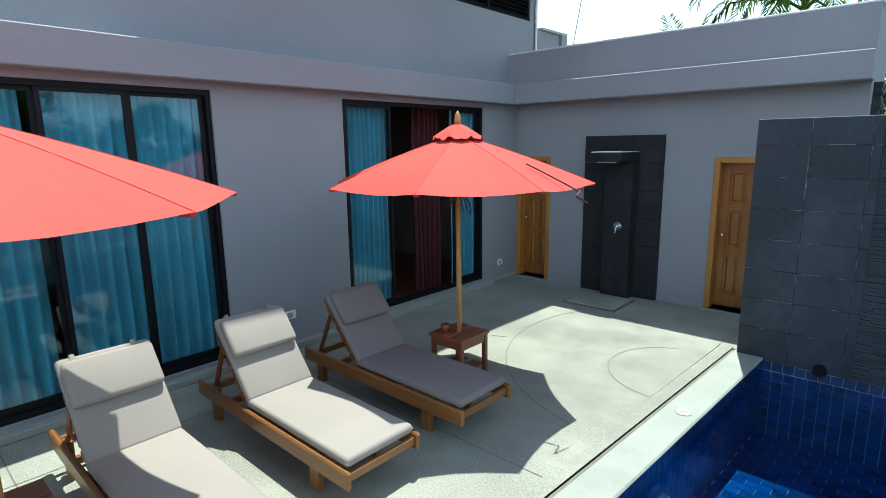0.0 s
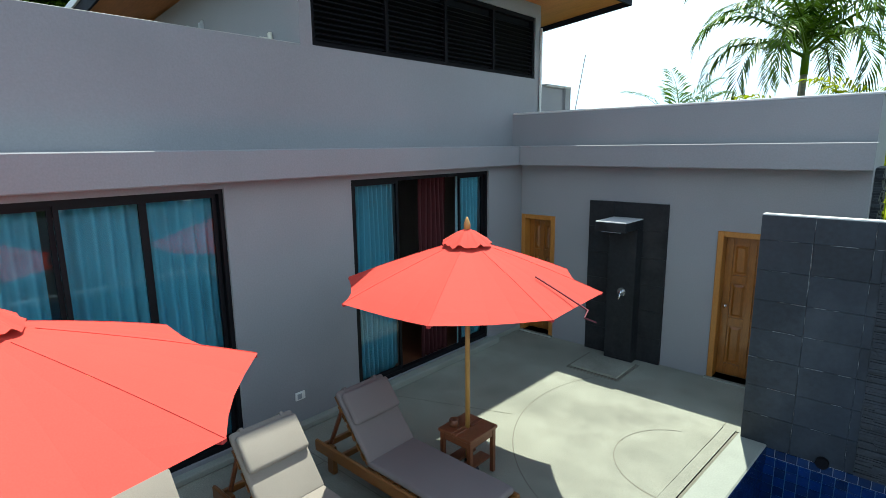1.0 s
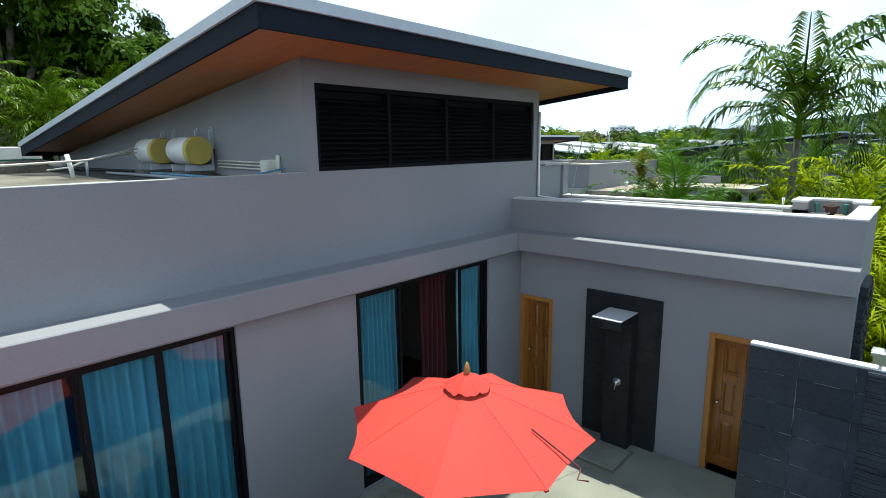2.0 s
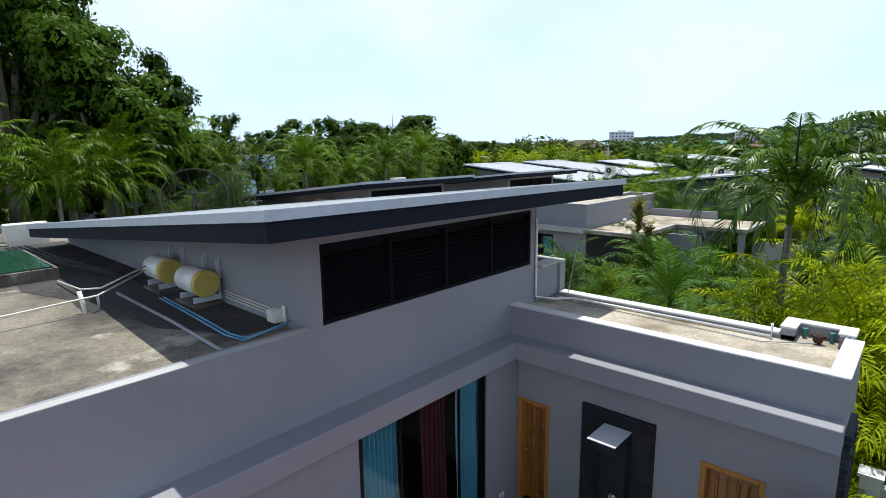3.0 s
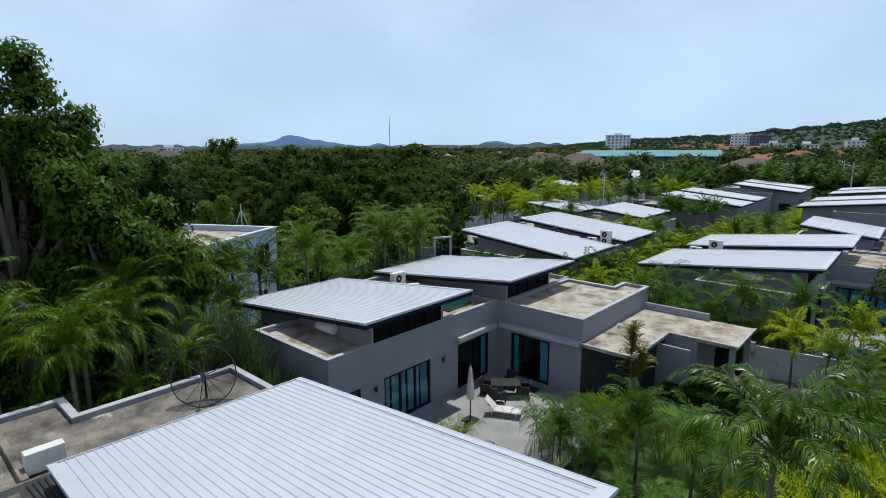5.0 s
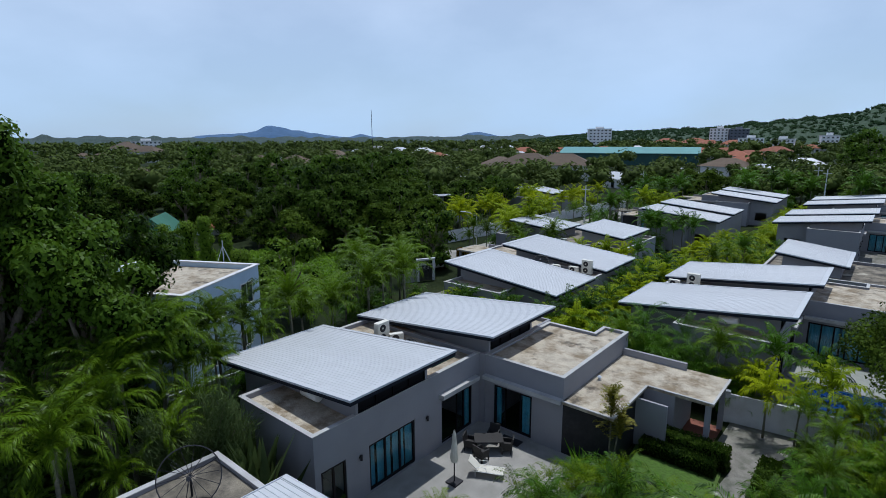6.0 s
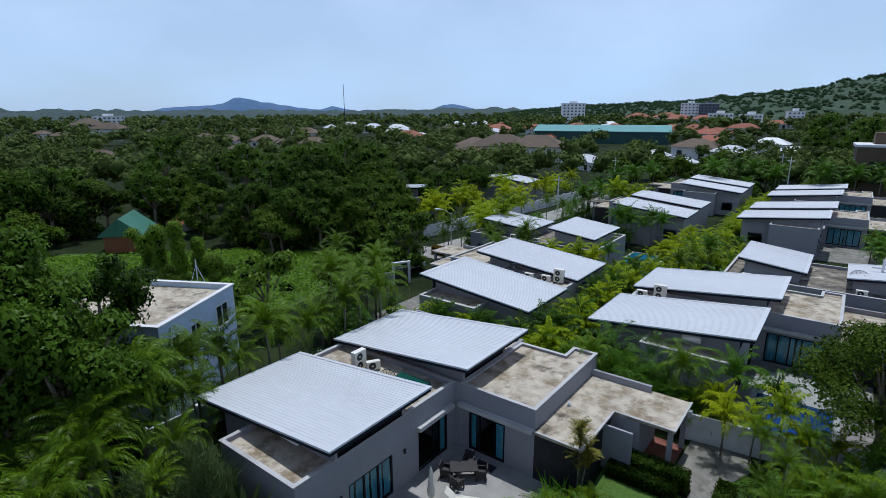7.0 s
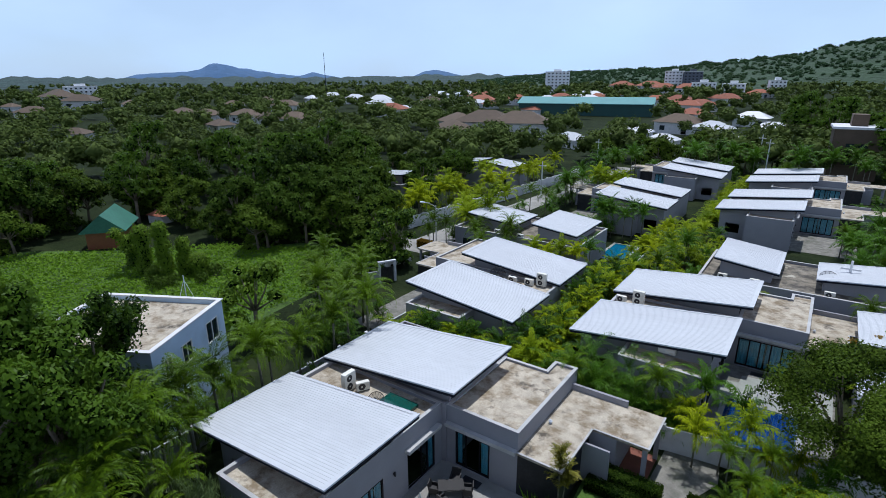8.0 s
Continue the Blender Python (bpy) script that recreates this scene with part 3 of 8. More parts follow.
cap.box(-0.86, 7.203, 3.5, -0.643, 8.76, 3.53)
cap.box(UPPER_X + 0.01, 7.203, 3.5, -0.86, 7.4, 3.53)
setting("trim_parapet", cap, RENDER_PALE, "pale painted parapet capping", "coping", 0.008)
roofs = Shape()
roofs.box(UPPER_X, WING_Y + 0.18, 3.12, -0.84, 8.66, WING_DECK)
roofs.box(-1.42, 8.66, 3.12, -0.92, 9.0, WING_DECK)
setting("ceiling_wing", roofs, DECK_WARM, "stained concrete flat roof of the wing", "flat roof")
main = Shape()
main.box(-20.0, -9.0, 3.64, -15.7, 3.85, BACK_Z)
main.box(-18.4, 3.85, 3.64, -15.7, 8.7, BACK_Z)
main.box(-15.7, -9.0, 3.64, UPPER_X - 0.2, 3.44, DECK_Z)
main.box(-15.7, 3.44, 3.64, UPPER_X - 0.2, 8.7, BACK_Z)
setting("ceiling_main", main, DECK, "weathered stained concrete flat roof deck", "flat roof")
outer = Shape()
outer.box(-20.2, -9.0, -0.6, -20.0, 4.05, 4.0)
outer.box(-20.0, 3.85, -0.6, -18.4, 4.05, 4.0)
outer.box(-18.6, 4.05, -0.6, -18.4, 8.7, 4.0)
outer.box(-18.6, 8.7, -0.6, -5.16, 8.88, 4.0)
outer.box(-20.2, -9.2, -0.6, -5.1, -9.0, 4.11)
outer.box(-5.44, 7.97, 3.4, -5.22, 8.7, 4.0)
setting("wall_outer", outer, RENDER_GREY, "grey rendered outer walls and parapets", "wall")
edge_cap = Shape()
edge_cap.box(-20.22, -9.0, 4.0, -19.98, 4.07, 4.04)
edge_cap.box(-19.98, 3.83, 4.0, -18.38, 4.07, 4.04)
edge_cap.box(-18.62, 4.07, 4.0, -18.38, 8.68, 4.04)
edge_cap.box(-18.62, 8.68, 4.0, -5.16, 8.9, 4.04)
edge_cap.box(UPPER_X - 0.13, -9.0, 4.09, UPPER_X - 0.003, 3.35, 4.1)
edge_cap.box(-5.45, 8.1, 4.0, -5.17, 8.68, 4.04)
setting("trim_roof_edge", edge_cap, CAPPING, "pale painted top of the roof parapet", "coping", 0.006)
ledge = Shape()
ledge.box(UPPER_X - 0.2, -9.0, 2.73, -4.88, 6.89, 3.02)
ledge.box(UPPER_X - 0.2, 6.89, 2.73, -0.64, WING_Y, 3.02)
setting("trim_ledge", ledge, RENDER_GREY, "projecting grey concrete ledge over the openings", "ledge", 0.01)
# rooms behind the glass
rooms = Shape()
rooms.box(-9.2, -2.2, -0.1, -9.05, 7.2, 3.7)
rooms.box(-9.05, -2.2, -0.1, WALL_X - 0.2, -2.05, 3.7)
rooms.box(-9.05, 3.1, 0.02, WALL_X - 0.2, 3.25, 3.7)
rooms.box(-9.05, 7.35, -0.1, WALL_X - 0.2, 7.5, 3.2)
setting("wall_inner", rooms, INSIDE, "plain inner room walls", "wall")
setting("floor_inner", Shape().box(-9.05, -2.05, -0.1, WALL_X - 0.2, 7.35, 0.02), TEAK_DARK, "dark wooden room floor", "floor")

villa = thing("villa_roof", "low-pitched pale metal roof on grey walls with louvres", "roof")
own_roof = shed_roof(villa, -14.95, -4.22, 2.33, 9.08, 4.49, 5.535, crest=0.022)
pivot = Matrix.Translation((-4.22, 5.7, 5.53))
own_roof.matrix_local = pivot @ Matrix.Rotation(radians(-1.3), 4, "Z") @ Matrix.Rotation(radians(-0.4), 4, "X") @ pivot.inverted()
clerestory(villa, -15.2, UPPER_X, 3.35, 7.97, 4.09, 4.24, 5.3, sill=4.1, louvre_top=5.05)
down = thing("downpipe", "thin white plastic downpipe on the grey wall corner", "pipe")
part("pipe", Shape().tube([(-5.21, 7.95, 4.9), (-5.21, 7.95, 3.5), (-5.0, 8.3, 3.42), (-4.8, 8.57, 3.41), (-1.68, 8.57, 3.41), (-1.68, 8.57, 3.6)], 0.022), WHITE, down, smooth=True)

# ---- windows ----
glazing("window_1", "wide black-framed sliding glass doors with closed curtains", "y", WALL_X - 0.03, *W1, [(-1.4, -0.88), (-0.88, -0.26), (-0.26, 0.36), (0.36, 0.98), (0.98, 1.61), (1.61, 2.25)])
glazing("window_2", "black-framed sliding glass door standing half open", "y", WALL_X - 0.03, *W2, [(3.83, 4.54), (5.74, 6.29)])
for a0, a1, n in ((-1.3, -0.2, 9), (-0.15, 0.9, 10), (1.0, 2.24, 11)):
    curtain("curtain", "pale teal floor-length curtain behind glass", "y", WALL_X - 0.17, a0, a1, 0.11, 2.64, CURTAIN, n, 0.045, group="curtains")
curtain("curtain", "pale teal curtain drawn to the side", "y", WALL_X - 0.17, 3.8, 4.5, 0.11, 2.63, CURTAIN, 9, 0.045, group="curtains")
curtain("curtain", "pale teal curtain drawn to the side", "y", WALL_X - 0.17, 5.78, 6.3, 0.11, 2.63, CURTAIN, 6, 0.045, group="curtains")
curtain("curtain", "dark maroon curtain inside the open room", "y", WALL_X - 0.36, 5.2, 5.76, 0.03, 2.66, CURTAIN_RED, 6)
curtain("curtain", "narrow teal curtain end in the open door", "y", WALL_X - 0.3, 4.56, 4.68, 0.11, 2.63, CURTAIN, 2, 0.04, group="curtains")


def panel_door(name, x0, x1, label):
    """A framed door with six raised panels, set back in its wall."""
    door = tagged(thing(name, label, "door"), kind="structure")
    s, w = Shape(), 0.07
    y = WING_Y - 0.015
    s.box(x0, y, 0.02, x0 + w, y + 0.195, DOOR_TOP)
    s.box(x1 - w, y, 0.02, x1, y + 0.195, DOOR_TOP)
    s.box(x0 + w, y, DOOR_TOP - 0.07, x1 - w, y + 0.195, DOOR_TOP)
    part("door_frame", s, FRAMEWOOD, door, "honey-coloured wooden frame", bevel=0.006)
    a0, a1, yl = x0 + w, x1 - w, WING_Y + 0.13
    leaf = part("leaf", Shape().box(a0, yl + 0.022, 0.05, a1, yl + 0.045, DOOR_TOP - 0.07), DOORWOOD, door, "varnished panelled leaf")
    bars = Shape()
    mid = (a0 + a1) / 2
    for p, q in ((a0, a0 + 0.09), (mid - 0.04, mid + 0.04), (a1 - 0.09, a1)):
        bars.box(p, yl, 0.05, q, yl + 0.022, DOOR_TOP - 0.07)
    levels = (0.05, 0.2, 0.72, 0.82, 1.28, 1.38, 1.78, DOOR_TOP - 0.07)
    for lo, hi in zip(levels[::2], levels[1::2]):
        bars.box(a0 + 0.09, yl + 0.0008, lo, mid - 0.04, yl + 0.022, hi)
        bars.box(mid + 0.04, yl + 0.0008, lo, a1 - 0.09, yl + 0.022, hi)
    part("stiles", bars, DOORWOOD, leaf, bevel=0.003)
    for lo, hi in ((0.2, 0.72), (0.82, 1.28), (1.38, 1.78)):
        for p, q in ((a0 + 0.09, mid - 0.04), (mid + 0.04, a1 - 0.09)):
            g, r = 0.022, 0.05
            front = [(p + r, yl + 0.004, lo + r), (q - r, yl + 0.004, lo + r), (q - r, yl + 0.004, hi - r), (p + r, yl + 0.004, hi - r)]
            rear = [(p + g, yl + 0.0225, lo + g), (q - g, yl + 0.0225, lo + g), (q - g, yl + 0.0225, hi - g), (p + g, yl + 0.0225, hi - g)]
            part("panel", Shape().add(front + rear, [(0, 1, 2, 3), (0, 4, 5, 1), (1, 5, 6, 2), (2, 6, 7, 3), (3, 7, 4, 0)]), DOORWOOD, leaf)
    knob = Shape().tube([(a0 + 0.06, yl, 0.98), (a0 + 0.06, yl - 0.05, 0.98)], 0.012).tube([(a0 + 0.06, yl - 0.045, 0.98), (a0 + 0.06, yl - 0.075, 0.98)], [0.028, 0.02])
    part("handle", knob, STEEL, leaf, "brass-coloured round knob", smooth=True)
    part("threshold", Shape().box(x0 - 0.02, WING_Y - 0.06, 0.0, x1 + 0.02, WING_Y + 0.18, 0.02), COPING, door, "pale stone threshold")


panel_door("door_1", *DOOR_L, "closed varnished wooden panel door in a pale wooden frame")
panel_door("door_2", *DOOR_R, "closed varnished wooden panel door beside the slate wall")

# ---- outdoor shower ----
shower = thing("outdoor_shower", "black slate outdoor shower with a projecting stone spout", "shower")
k = 0
for i in range(3):
    for j in range(6):
        x0, z0 = -3.83 + 1.12 / 3 * i, 2.24 / 6 * j
        part("tile", Shape().box(x0 + 0.002, WING_Y - 0.05 - 0.003 * ((i + j) % 2), z0 + 0.002, x0 + 1.12 / 3 - 0.002, WING_Y, z0 + 2.24 / 6 - 0.002), SLATE_DARK, shower)
part("pier", Shape().box(-3.42, WING_Y - 0.25, 0.0, -3.03, WING_Y - 0.055, 1.9), SLATE_DARK, shower, "slate-clad pier", bevel=0.004)
part("spout", Shape().box(-3.46, WING_Y - 0.62, 1.9, -3.03, WING_Y - 0.055, 2.02), SLATE_DARK, shower, "projecting stone spout box", bevel=0.006)
# Thin pale slab: sunlight on the spout's top, put into its colour
part("spout_top", Shape().box(-3.455, WING_Y - 0.615, 2.02, -3.035, WING_Y - 0.055, 2.03), RENDER_PALE, shower, "pale top painted for the sun on the spout")
part("spout_outlet", Shape().box(-3.38, WING_Y - 0.58, 1.885, -3.11, WING_Y - 0.56, 1.9), STEEL, shower, "thin steel outlet")
tap = part("mixer_plate", Shape().tube([(-3.2, WING_Y - 0.25, 1.02), (-3.2, WING_Y - 0.265, 1.02)], 0.06, 16), STEEL, shower, "round chrome mixer plate")
part("lever", Shape().tube([(-3.2, WING_Y - 0.26, 1.02), (-3.2, WING_Y - 0.32, 1.02)], 0.025, 10).tube([(-3.2, WING_Y - 0.31, 1.02), (-3.2, WING_Y - 0.34, 0.93)], 0.01, 8), STEEL, tap, smooth=True)
tray = thing("shower_tray", "low square aggregate shower slab on the terrace", "slab")
part("slab", Shape().box(-3.62, 6.34, 0.0, -2.95, 6.93, 0.035), AGGREGATE, tray, bevel=0.008)
part("rim", Shape().box(-3.66, 6.3, 0.0, -2.91, 6.97, 0.012), JOINT, tray)

# ---- terrace, pool coping ----
terrace = Shape()
terrace.hexa([(WALL_X, -9.0, -0.35), (-2.37, -9.0, -0.35), (-1.5, WING_Y, -0.35), (WALL_X, WING_Y, -0.35)], [(WALL_X, -9.0, 0.0), (-2.37, -9.0, 0.0), (-1.5, WING_Y, 0.0), (WALL_X, WING_Y, 0.0)])
terrace.hexa([(-1.575, 5.95, -0.35), (0.2, 5.95, -0.35), (0.2, WING_Y, -0.35), (-1.5, WING_Y, -0.35)], [(-1.575, 5.95, 0.0), (0.2, 5.95, 0.0), (0.2, WING_Y, 0.0), (-1.5, WING_Y, 0.0)])
setting("floor_terrace", terrace, AGGREGATE, "pale washed-aggregate concrete pool terrace", "terrace")
plinth = Shape().box(WALL_X, -9.0, 0.0, WALL_X + 0.1, 3.7, 0.07).box(WALL_X, 3.7, 0.0, WALL_X + 0.14, 6.45, 0.09).box(WALL_X, 6.45, 0.0, WALL_X + 0.02, 7.2, 0.07)
setting("trim_plinth", plinth, COPING, "pale concrete step along the wall foot", "step", 0.01)


def ribbon(pts, w, z):
    """A narrow strip along a line on the ground."""
    s, vs = Shape(), []
    for i, (x, y) in enumerate(pts):
        a, b = pts[max(i - 1, 0)], pts[min(i + 1, len(pts) - 1)]
        t = Vector((b[0] - a[0], b[1] - a[1], 0)).normalized()
        vs += [(x - t.y * w / 2, y + t.x * w / 2, z), (x + t.y * w / 2, y - t.x * w / 2, z)]
    return s.add(vs, [(2 * i, 2 * i + 1, 2 * i + 3, 2 * i + 2) for i in range(len(pts) - 1)])


joints = tagged(thing("terrace_joints", "fine dark curved joints in the terrace", "joint"), kind="structure")
arc = lambda cx, cy, r, a0, a1: [(cx + r * math.cos(radians(a0 + (a1 - a0) * i / 40)), cy + r * math.sin(radians(a0 + (a1 - a0) * i / 40))) for i in range(41)]
for pts in (arc(-1.55, 5.3, 1.9, 140, 258), arc(-1.62, 4.95, 0.66, 112, 268), [(WALL_X + 0.15, 2.72), (-1.75, 2.72)], [(WALL_X + 0.15, 0.4), (-1.92, 0.4)], [(-4.3, -3), (-4.3, 2.72)], [(-3.45, 4.7), (-4.9, 4.1)]):
    part("joint", ribbon(pts, 0.009, 0.003), JOINT, joints)
# the pool is turned a little to fit the camera's view
POOL_TURN = Matrix.Translation((-1.41, 5.96, 0)) @ Matrix.Rotation(radians(-3.3), 4, "Z") @ Matrix.Translation((1.575, -6.4, 0))
part("joint", Shape().box(-1.6, -9.0, -0.3, -1.575, 6.42, -0.015), JOINT, joints, at=POOL_TURN)
part("border", Shape().box(-1.72, -9.0, 0.0, -1.602, 6.42, 0.004), AGGREGATE, joints, "aggregate border strip beside the coping", at=POOL_TURN)
coping = setting("trim_coping", Shape().box(-1.575, -9.0, -0.12, -1.29, 6.4, 0.0), COPING, "pale smooth pool coping", "coping", 0.012)
coping.matrix_basis = POOL_TURN
drain = thing("drain_cover", "small round white drain in the pool coping", "drain")
part("ring", Shape().lathe([(0.001, 0.0), (0.055, 0.0), (0.06, 0.006), (0.04, 0.009), (0.001, 0.009)], 18, (-1.35, 4.2)), WHITE, drain, smooth=True)
for i in range(3):
    part("slot", Shape().box(-1.375 + 0.02 * i, 4.17, 0.009, -1.367 + 0.02 * i, 4.23, 0.011), JOINT, drain)

# ---- pool ----
basin = Shape()
basin.box(-1.42, -9.2, -1.0, 3.6, 6.6, -0.82)
basin.box(-1.4, -9.0, -0.82, -1.305, 6.4, -0.121)
basin.box(3.4, -9.0, -0.82, 3.6, 6.4, 0.0)
basin.box(-1.305, 6.412, -0.82, 3.6, 6.6, -0.02)
basin.box(-1.4, -9.2, -0.82, 3.6, -9.0, 0.0)
setting("pool_basin", basin, TILEGROUT, "grouted swimming pool basin", "pool").matrix_basis = POOL_TURN
surface_water = setting("water", Shape().add([(-1.29, -9, -0.13), (3.4, -9, -0.13), (3.4, 6.4, -0.13), (-1.29, 6.4, -0.13)], [(0, 1, 2, 3)]), WATER, "still dark blue pool water", "water")
surface_water.visible_shadow = False
surface_water.matrix_basis = POOL_TURN


# ---- terrace things ----
def pad(x0, x1, y0, y1, z0, z1):
    """A soft cushion slab with rounded edges."""
    return Shape().box(x0, y0, z0, x1, y1, z1)


def sun_lounger(at, cloth, label):
    """A slatted wooden lounger with its back up; it lies along x, the foot end at x = 0, 0.66 wide."""
    root = thing("sun_lounger", label, "sun lounger", "sun loungers on the terrace", at=at)
    rail = Shape().box(-2.05, 0, 0.2, 0.06, 0.04, 0.33).mesh("rail", TEAK, 0.012)
    part("rail", rail, None, root)
    part("rail", rail, None, root, at=pose(0, 0.62, 0))
    leg = Shape().box(-0.05, 0.0, 0, 0.05, 0.055, 0.3).mesh("leg", TEAK, 0.006)
    for x in (-0.38, -1.85):
        for y in (0.042, 0.563):
            part("leg", leg, None, root, at=pose(x, y, 0))
        part("stretcher", Shape().box(x - 0.02, 0.097, 0.09, x + 0.02, 0.563, 0.15), TEAK, root, bevel=0.004)
    part("crossbar", Shape().box(-0.0, 0.04, 0.24, 0.03, 0.62, 0.3), TEAK, root, bevel=0.004)
    part("crossbar", Shape().box(-2.0, 0.04, 0.22, -1.96, 0.62, 0.28), TEAK, root, bevel=0.004)
    slat = Shape().box(0, 0.04, 0.305, 0.07, 0.62, 0.325).mesh("slat", TEAK)
    for i in range(13):
        part("slat", slat, None, root, at=pose(-1.25 + i * 0.095, 0, 0))
    back = Matrix.Translation((-1.27, 0, 0.33)) @ Matrix.Rotation(radians(50), 4, "Y")
    rest = part("backrest", Shape().box(-0.72, 0.06, -0.02, 0, 0.1, 0.025).box(-0.72, 0.56, -0.02, 0, 0.6, 0.025).box(-0.72, 0.1, -0.02, -0.67, 0.56, 0.025), TEAK, root, at=back)
    for i in range(6):
        part("slat", slat, None, rest, at=pose(-0.62 + i * 0.1, 0.0, -0.315))
    for y in (0.1, 0.56):
        part("prop", Shape().tube([(-1.66, y, 0.79), (-1.93, y, 0.24)], 0.022, 6), TEAK_DARK, root)
    seat = part("seat_cushion", pad(-1.25, 0.02, 0.035, 0.625, 0.328, 0.4), cloth, root, "flat canvas seat cushion", bevel=0.028, segments=3, smooth=True)
    upper = part("back_cushion", pad(-0.74, 0.0, 0.035, 0.625, 0.028, 0.1), cloth, root, "canvas back cushion", bevel=0.028, segments=3, smooth=True, at=back)
    part("head_pillow", pad(-0.69, -0.36, 0.045, 0.615, 0.098, 0.17), cloth, root, "flat head pillow strapped over the back", bevel=0.032, segments=3, smooth=True, at=back)
    for y in (0.12, 0.5):
        part("strap", Shape().box(-0.75, y, 0.02, -0.62, y + 0.03, 0.106), cloth, upper)
    part("piping", Shape().tube([(-1.24, 0.04, 0.362), (0.015, 0.04, 0.362), (0.015, 0.62, 0.362), (-1.24, 0.62, 0.362)], 0.006, 6), cloth, seat)
    return root


LOUNGER = Matrix.Scale(0.92, 4)
sun_lounger(pose(-2.41, 0.61, 0) @ LOUNGER, CUSHION, "teak sun lounger with pale grey canvas cushions, part shaded")
sun_lounger(pose(-2.425, 1.62, 0) @ LOUNGER, CUSHION, "teak sun lounger with pale grey canvas cushions in sun")
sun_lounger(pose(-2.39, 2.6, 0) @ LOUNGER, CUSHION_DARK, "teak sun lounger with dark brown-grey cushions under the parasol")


def parasol(at, turn, label, tied=True, R=1.29):
    """An eight-ribbed canvas parasol with a vent cap on a wooden pole."""
    root = thing("parasol", label, "parasol", "red parasols", at=at)
    part("pole", Shape().tube([(0, 0, -0.09 * (not tied)), (0, 0, 2.42)], 0.024, 12), POLE, root, "round pale wooden pole", smooth=True)
    part("finial", Shape().lathe([(0.01, 2.4), (0.03, 2.42), (0.032, 2.46), (0.018, 2.5), (0.004, 2.53)], 12), POLE, root, "turned wooden finial", smooth=True)
    top, rim = 2.33, 1.9
    ang = [radians(turn + 45 * i) for i in range(8)]
    rings = 8
    pts = []
    for r in range(rings + 1):
        u = 0.05 + 0.95 * r / rings
        for i in range(8):
            for j in range(4):
                f = j / 4
                a0, a1 = ang[i], ang[i] + radians(45)
                p = Vector((math.cos(a0), math.sin(a0))) * (1 - f) + Vector((math.cos(a1), math.sin(a1))) * f
                sag = 0.055 * math.sin(math.pi * f) * u
                inset = 1 - 0.045 * math.sin(math.pi * f) * (r / rings) ** 3
                z = top - (top - rim) * (0.85 * u + 0.15 * u * u) - sag * 0.6
                pts.append((p.x * R * u * inset, p.y * R * u * inset, z))
    n = 32
    s = Shape().add(pts, [(r * n + k, (r + 1) * n + k, (r + 1) * n + (k + 1) % n, r * n + (k + 1) % n) for r in range(rings) for k in range(n)])
    canopy = part("canopy", s, CANVAS_RED, root, "faded coral-red canvas canopy")
    for a in ang:
        line = [(R * u * math.cos(a), R * u * math.sin(a), top - (top - rim) * (0.85 * u + 0.15 * u * u) + 0.001) for u in (0.2, 0.4, 0.6, 0.8, 0.995)]
        part("seam", Shape().tube(line, 0.003, 5), CANVAS_RED, canopy, "stitched red seam")
    cap = []
    for r, (rad, z) in enumerate(((0.02, 2.42), (0.09, 2.385), (0.17, 2.33), (0.225, 2.29))):
        for k in range(48):
            a = radians(turn) + 2 * math.pi * k / 48
            wave = (0.012 * math.cos(8 * (a - radians(turn))) + 0.011 * math.cos(16 * a + 1.3 * math.sin(3 * a))) * r / 3
            cap.append((rad * math.cos(a), rad * math.sin(a), z + wave))
    part("vent_cap", Shape().add(cap, [(r * 48 + k, (r + 1) * 48 + k, (r + 1) * 48 + (k + 1) % 48, r * 48 + (k + 1) % 48) for r in range(3) for k in range(48)]), CANVAS_RED, canopy, "wavy red vent cap", smooth=True)
    for a in ang:
        tip = (R * math.cos(a) * 0.985, R * math.sin(a) * 0.985, rim - 0.012)
        rib = part("rib", Shape().tube([(0.03 * math.cos(a), 0.03 * math.sin(a), top - 0.05), (R * 0.5 * math.cos(a), R * 0.5 * math.sin(a), 2.12), tip], 0.011, 6), POLE, root)
        part("strut", Shape().tube([(0.04 * math.cos(a), 0.04 * math.sin(a), 1.82), (R * 0.5 * math.cos(a), R * 0.5 * math.sin(a), 2.1)], 0.008, 6), POLE, rib)
        part("rib_pocket", Shape().box(-0.045, -0.016, -0.014, 0.012, 0.016, 0.004), CANVAS_DARK, canopy, at=Matrix.Translation((R * math.cos(a) * 0.985, R * math.sin(a) * 0.985, rim - 0.006)) @ Matrix.Rotation(a, 4, "Z"))
    part("hub", Shape().lathe([(0.03, 1.78), (0.05, 1.8), (0.05, 1.86), (0.03, 1.88)], 12), POLE, root)
    loop = Shape()
    for k in range(5):
        a0 = k * 1.3
        loop.tube([(0.05 * math.cos(a0), 0.05 * math.sin(a0), 1.82), (0.14 * math.cos(a0), 0.14 * math.sin(a0), 1.68), (0.11 * math.cos(a0 + 0.5), 0.11 * math.sin(a0 + 0.5), 1.6 + 0.03 * k), (0.04 * math.cos(a0 + 0.8), 0.04 * math.sin(a0 + 0.8), 1.78)], 0.005, 5)
    part("cord", loop, CORD, root, "loops of thin dark cord", smooth=True)
    a = radians(turn - 22)
    tie = []
    for r in (0.7, 0.85, 1.0, 1.1, 1.17):
        u = r / (R * 0.945)
        tie.append((r, top - (top - rim) * (0.85 * u + 0.15 * u * u) - 0.03 * u + 0.012))
    tie += [(1.2, 1.84), (1.24, 1.78)]
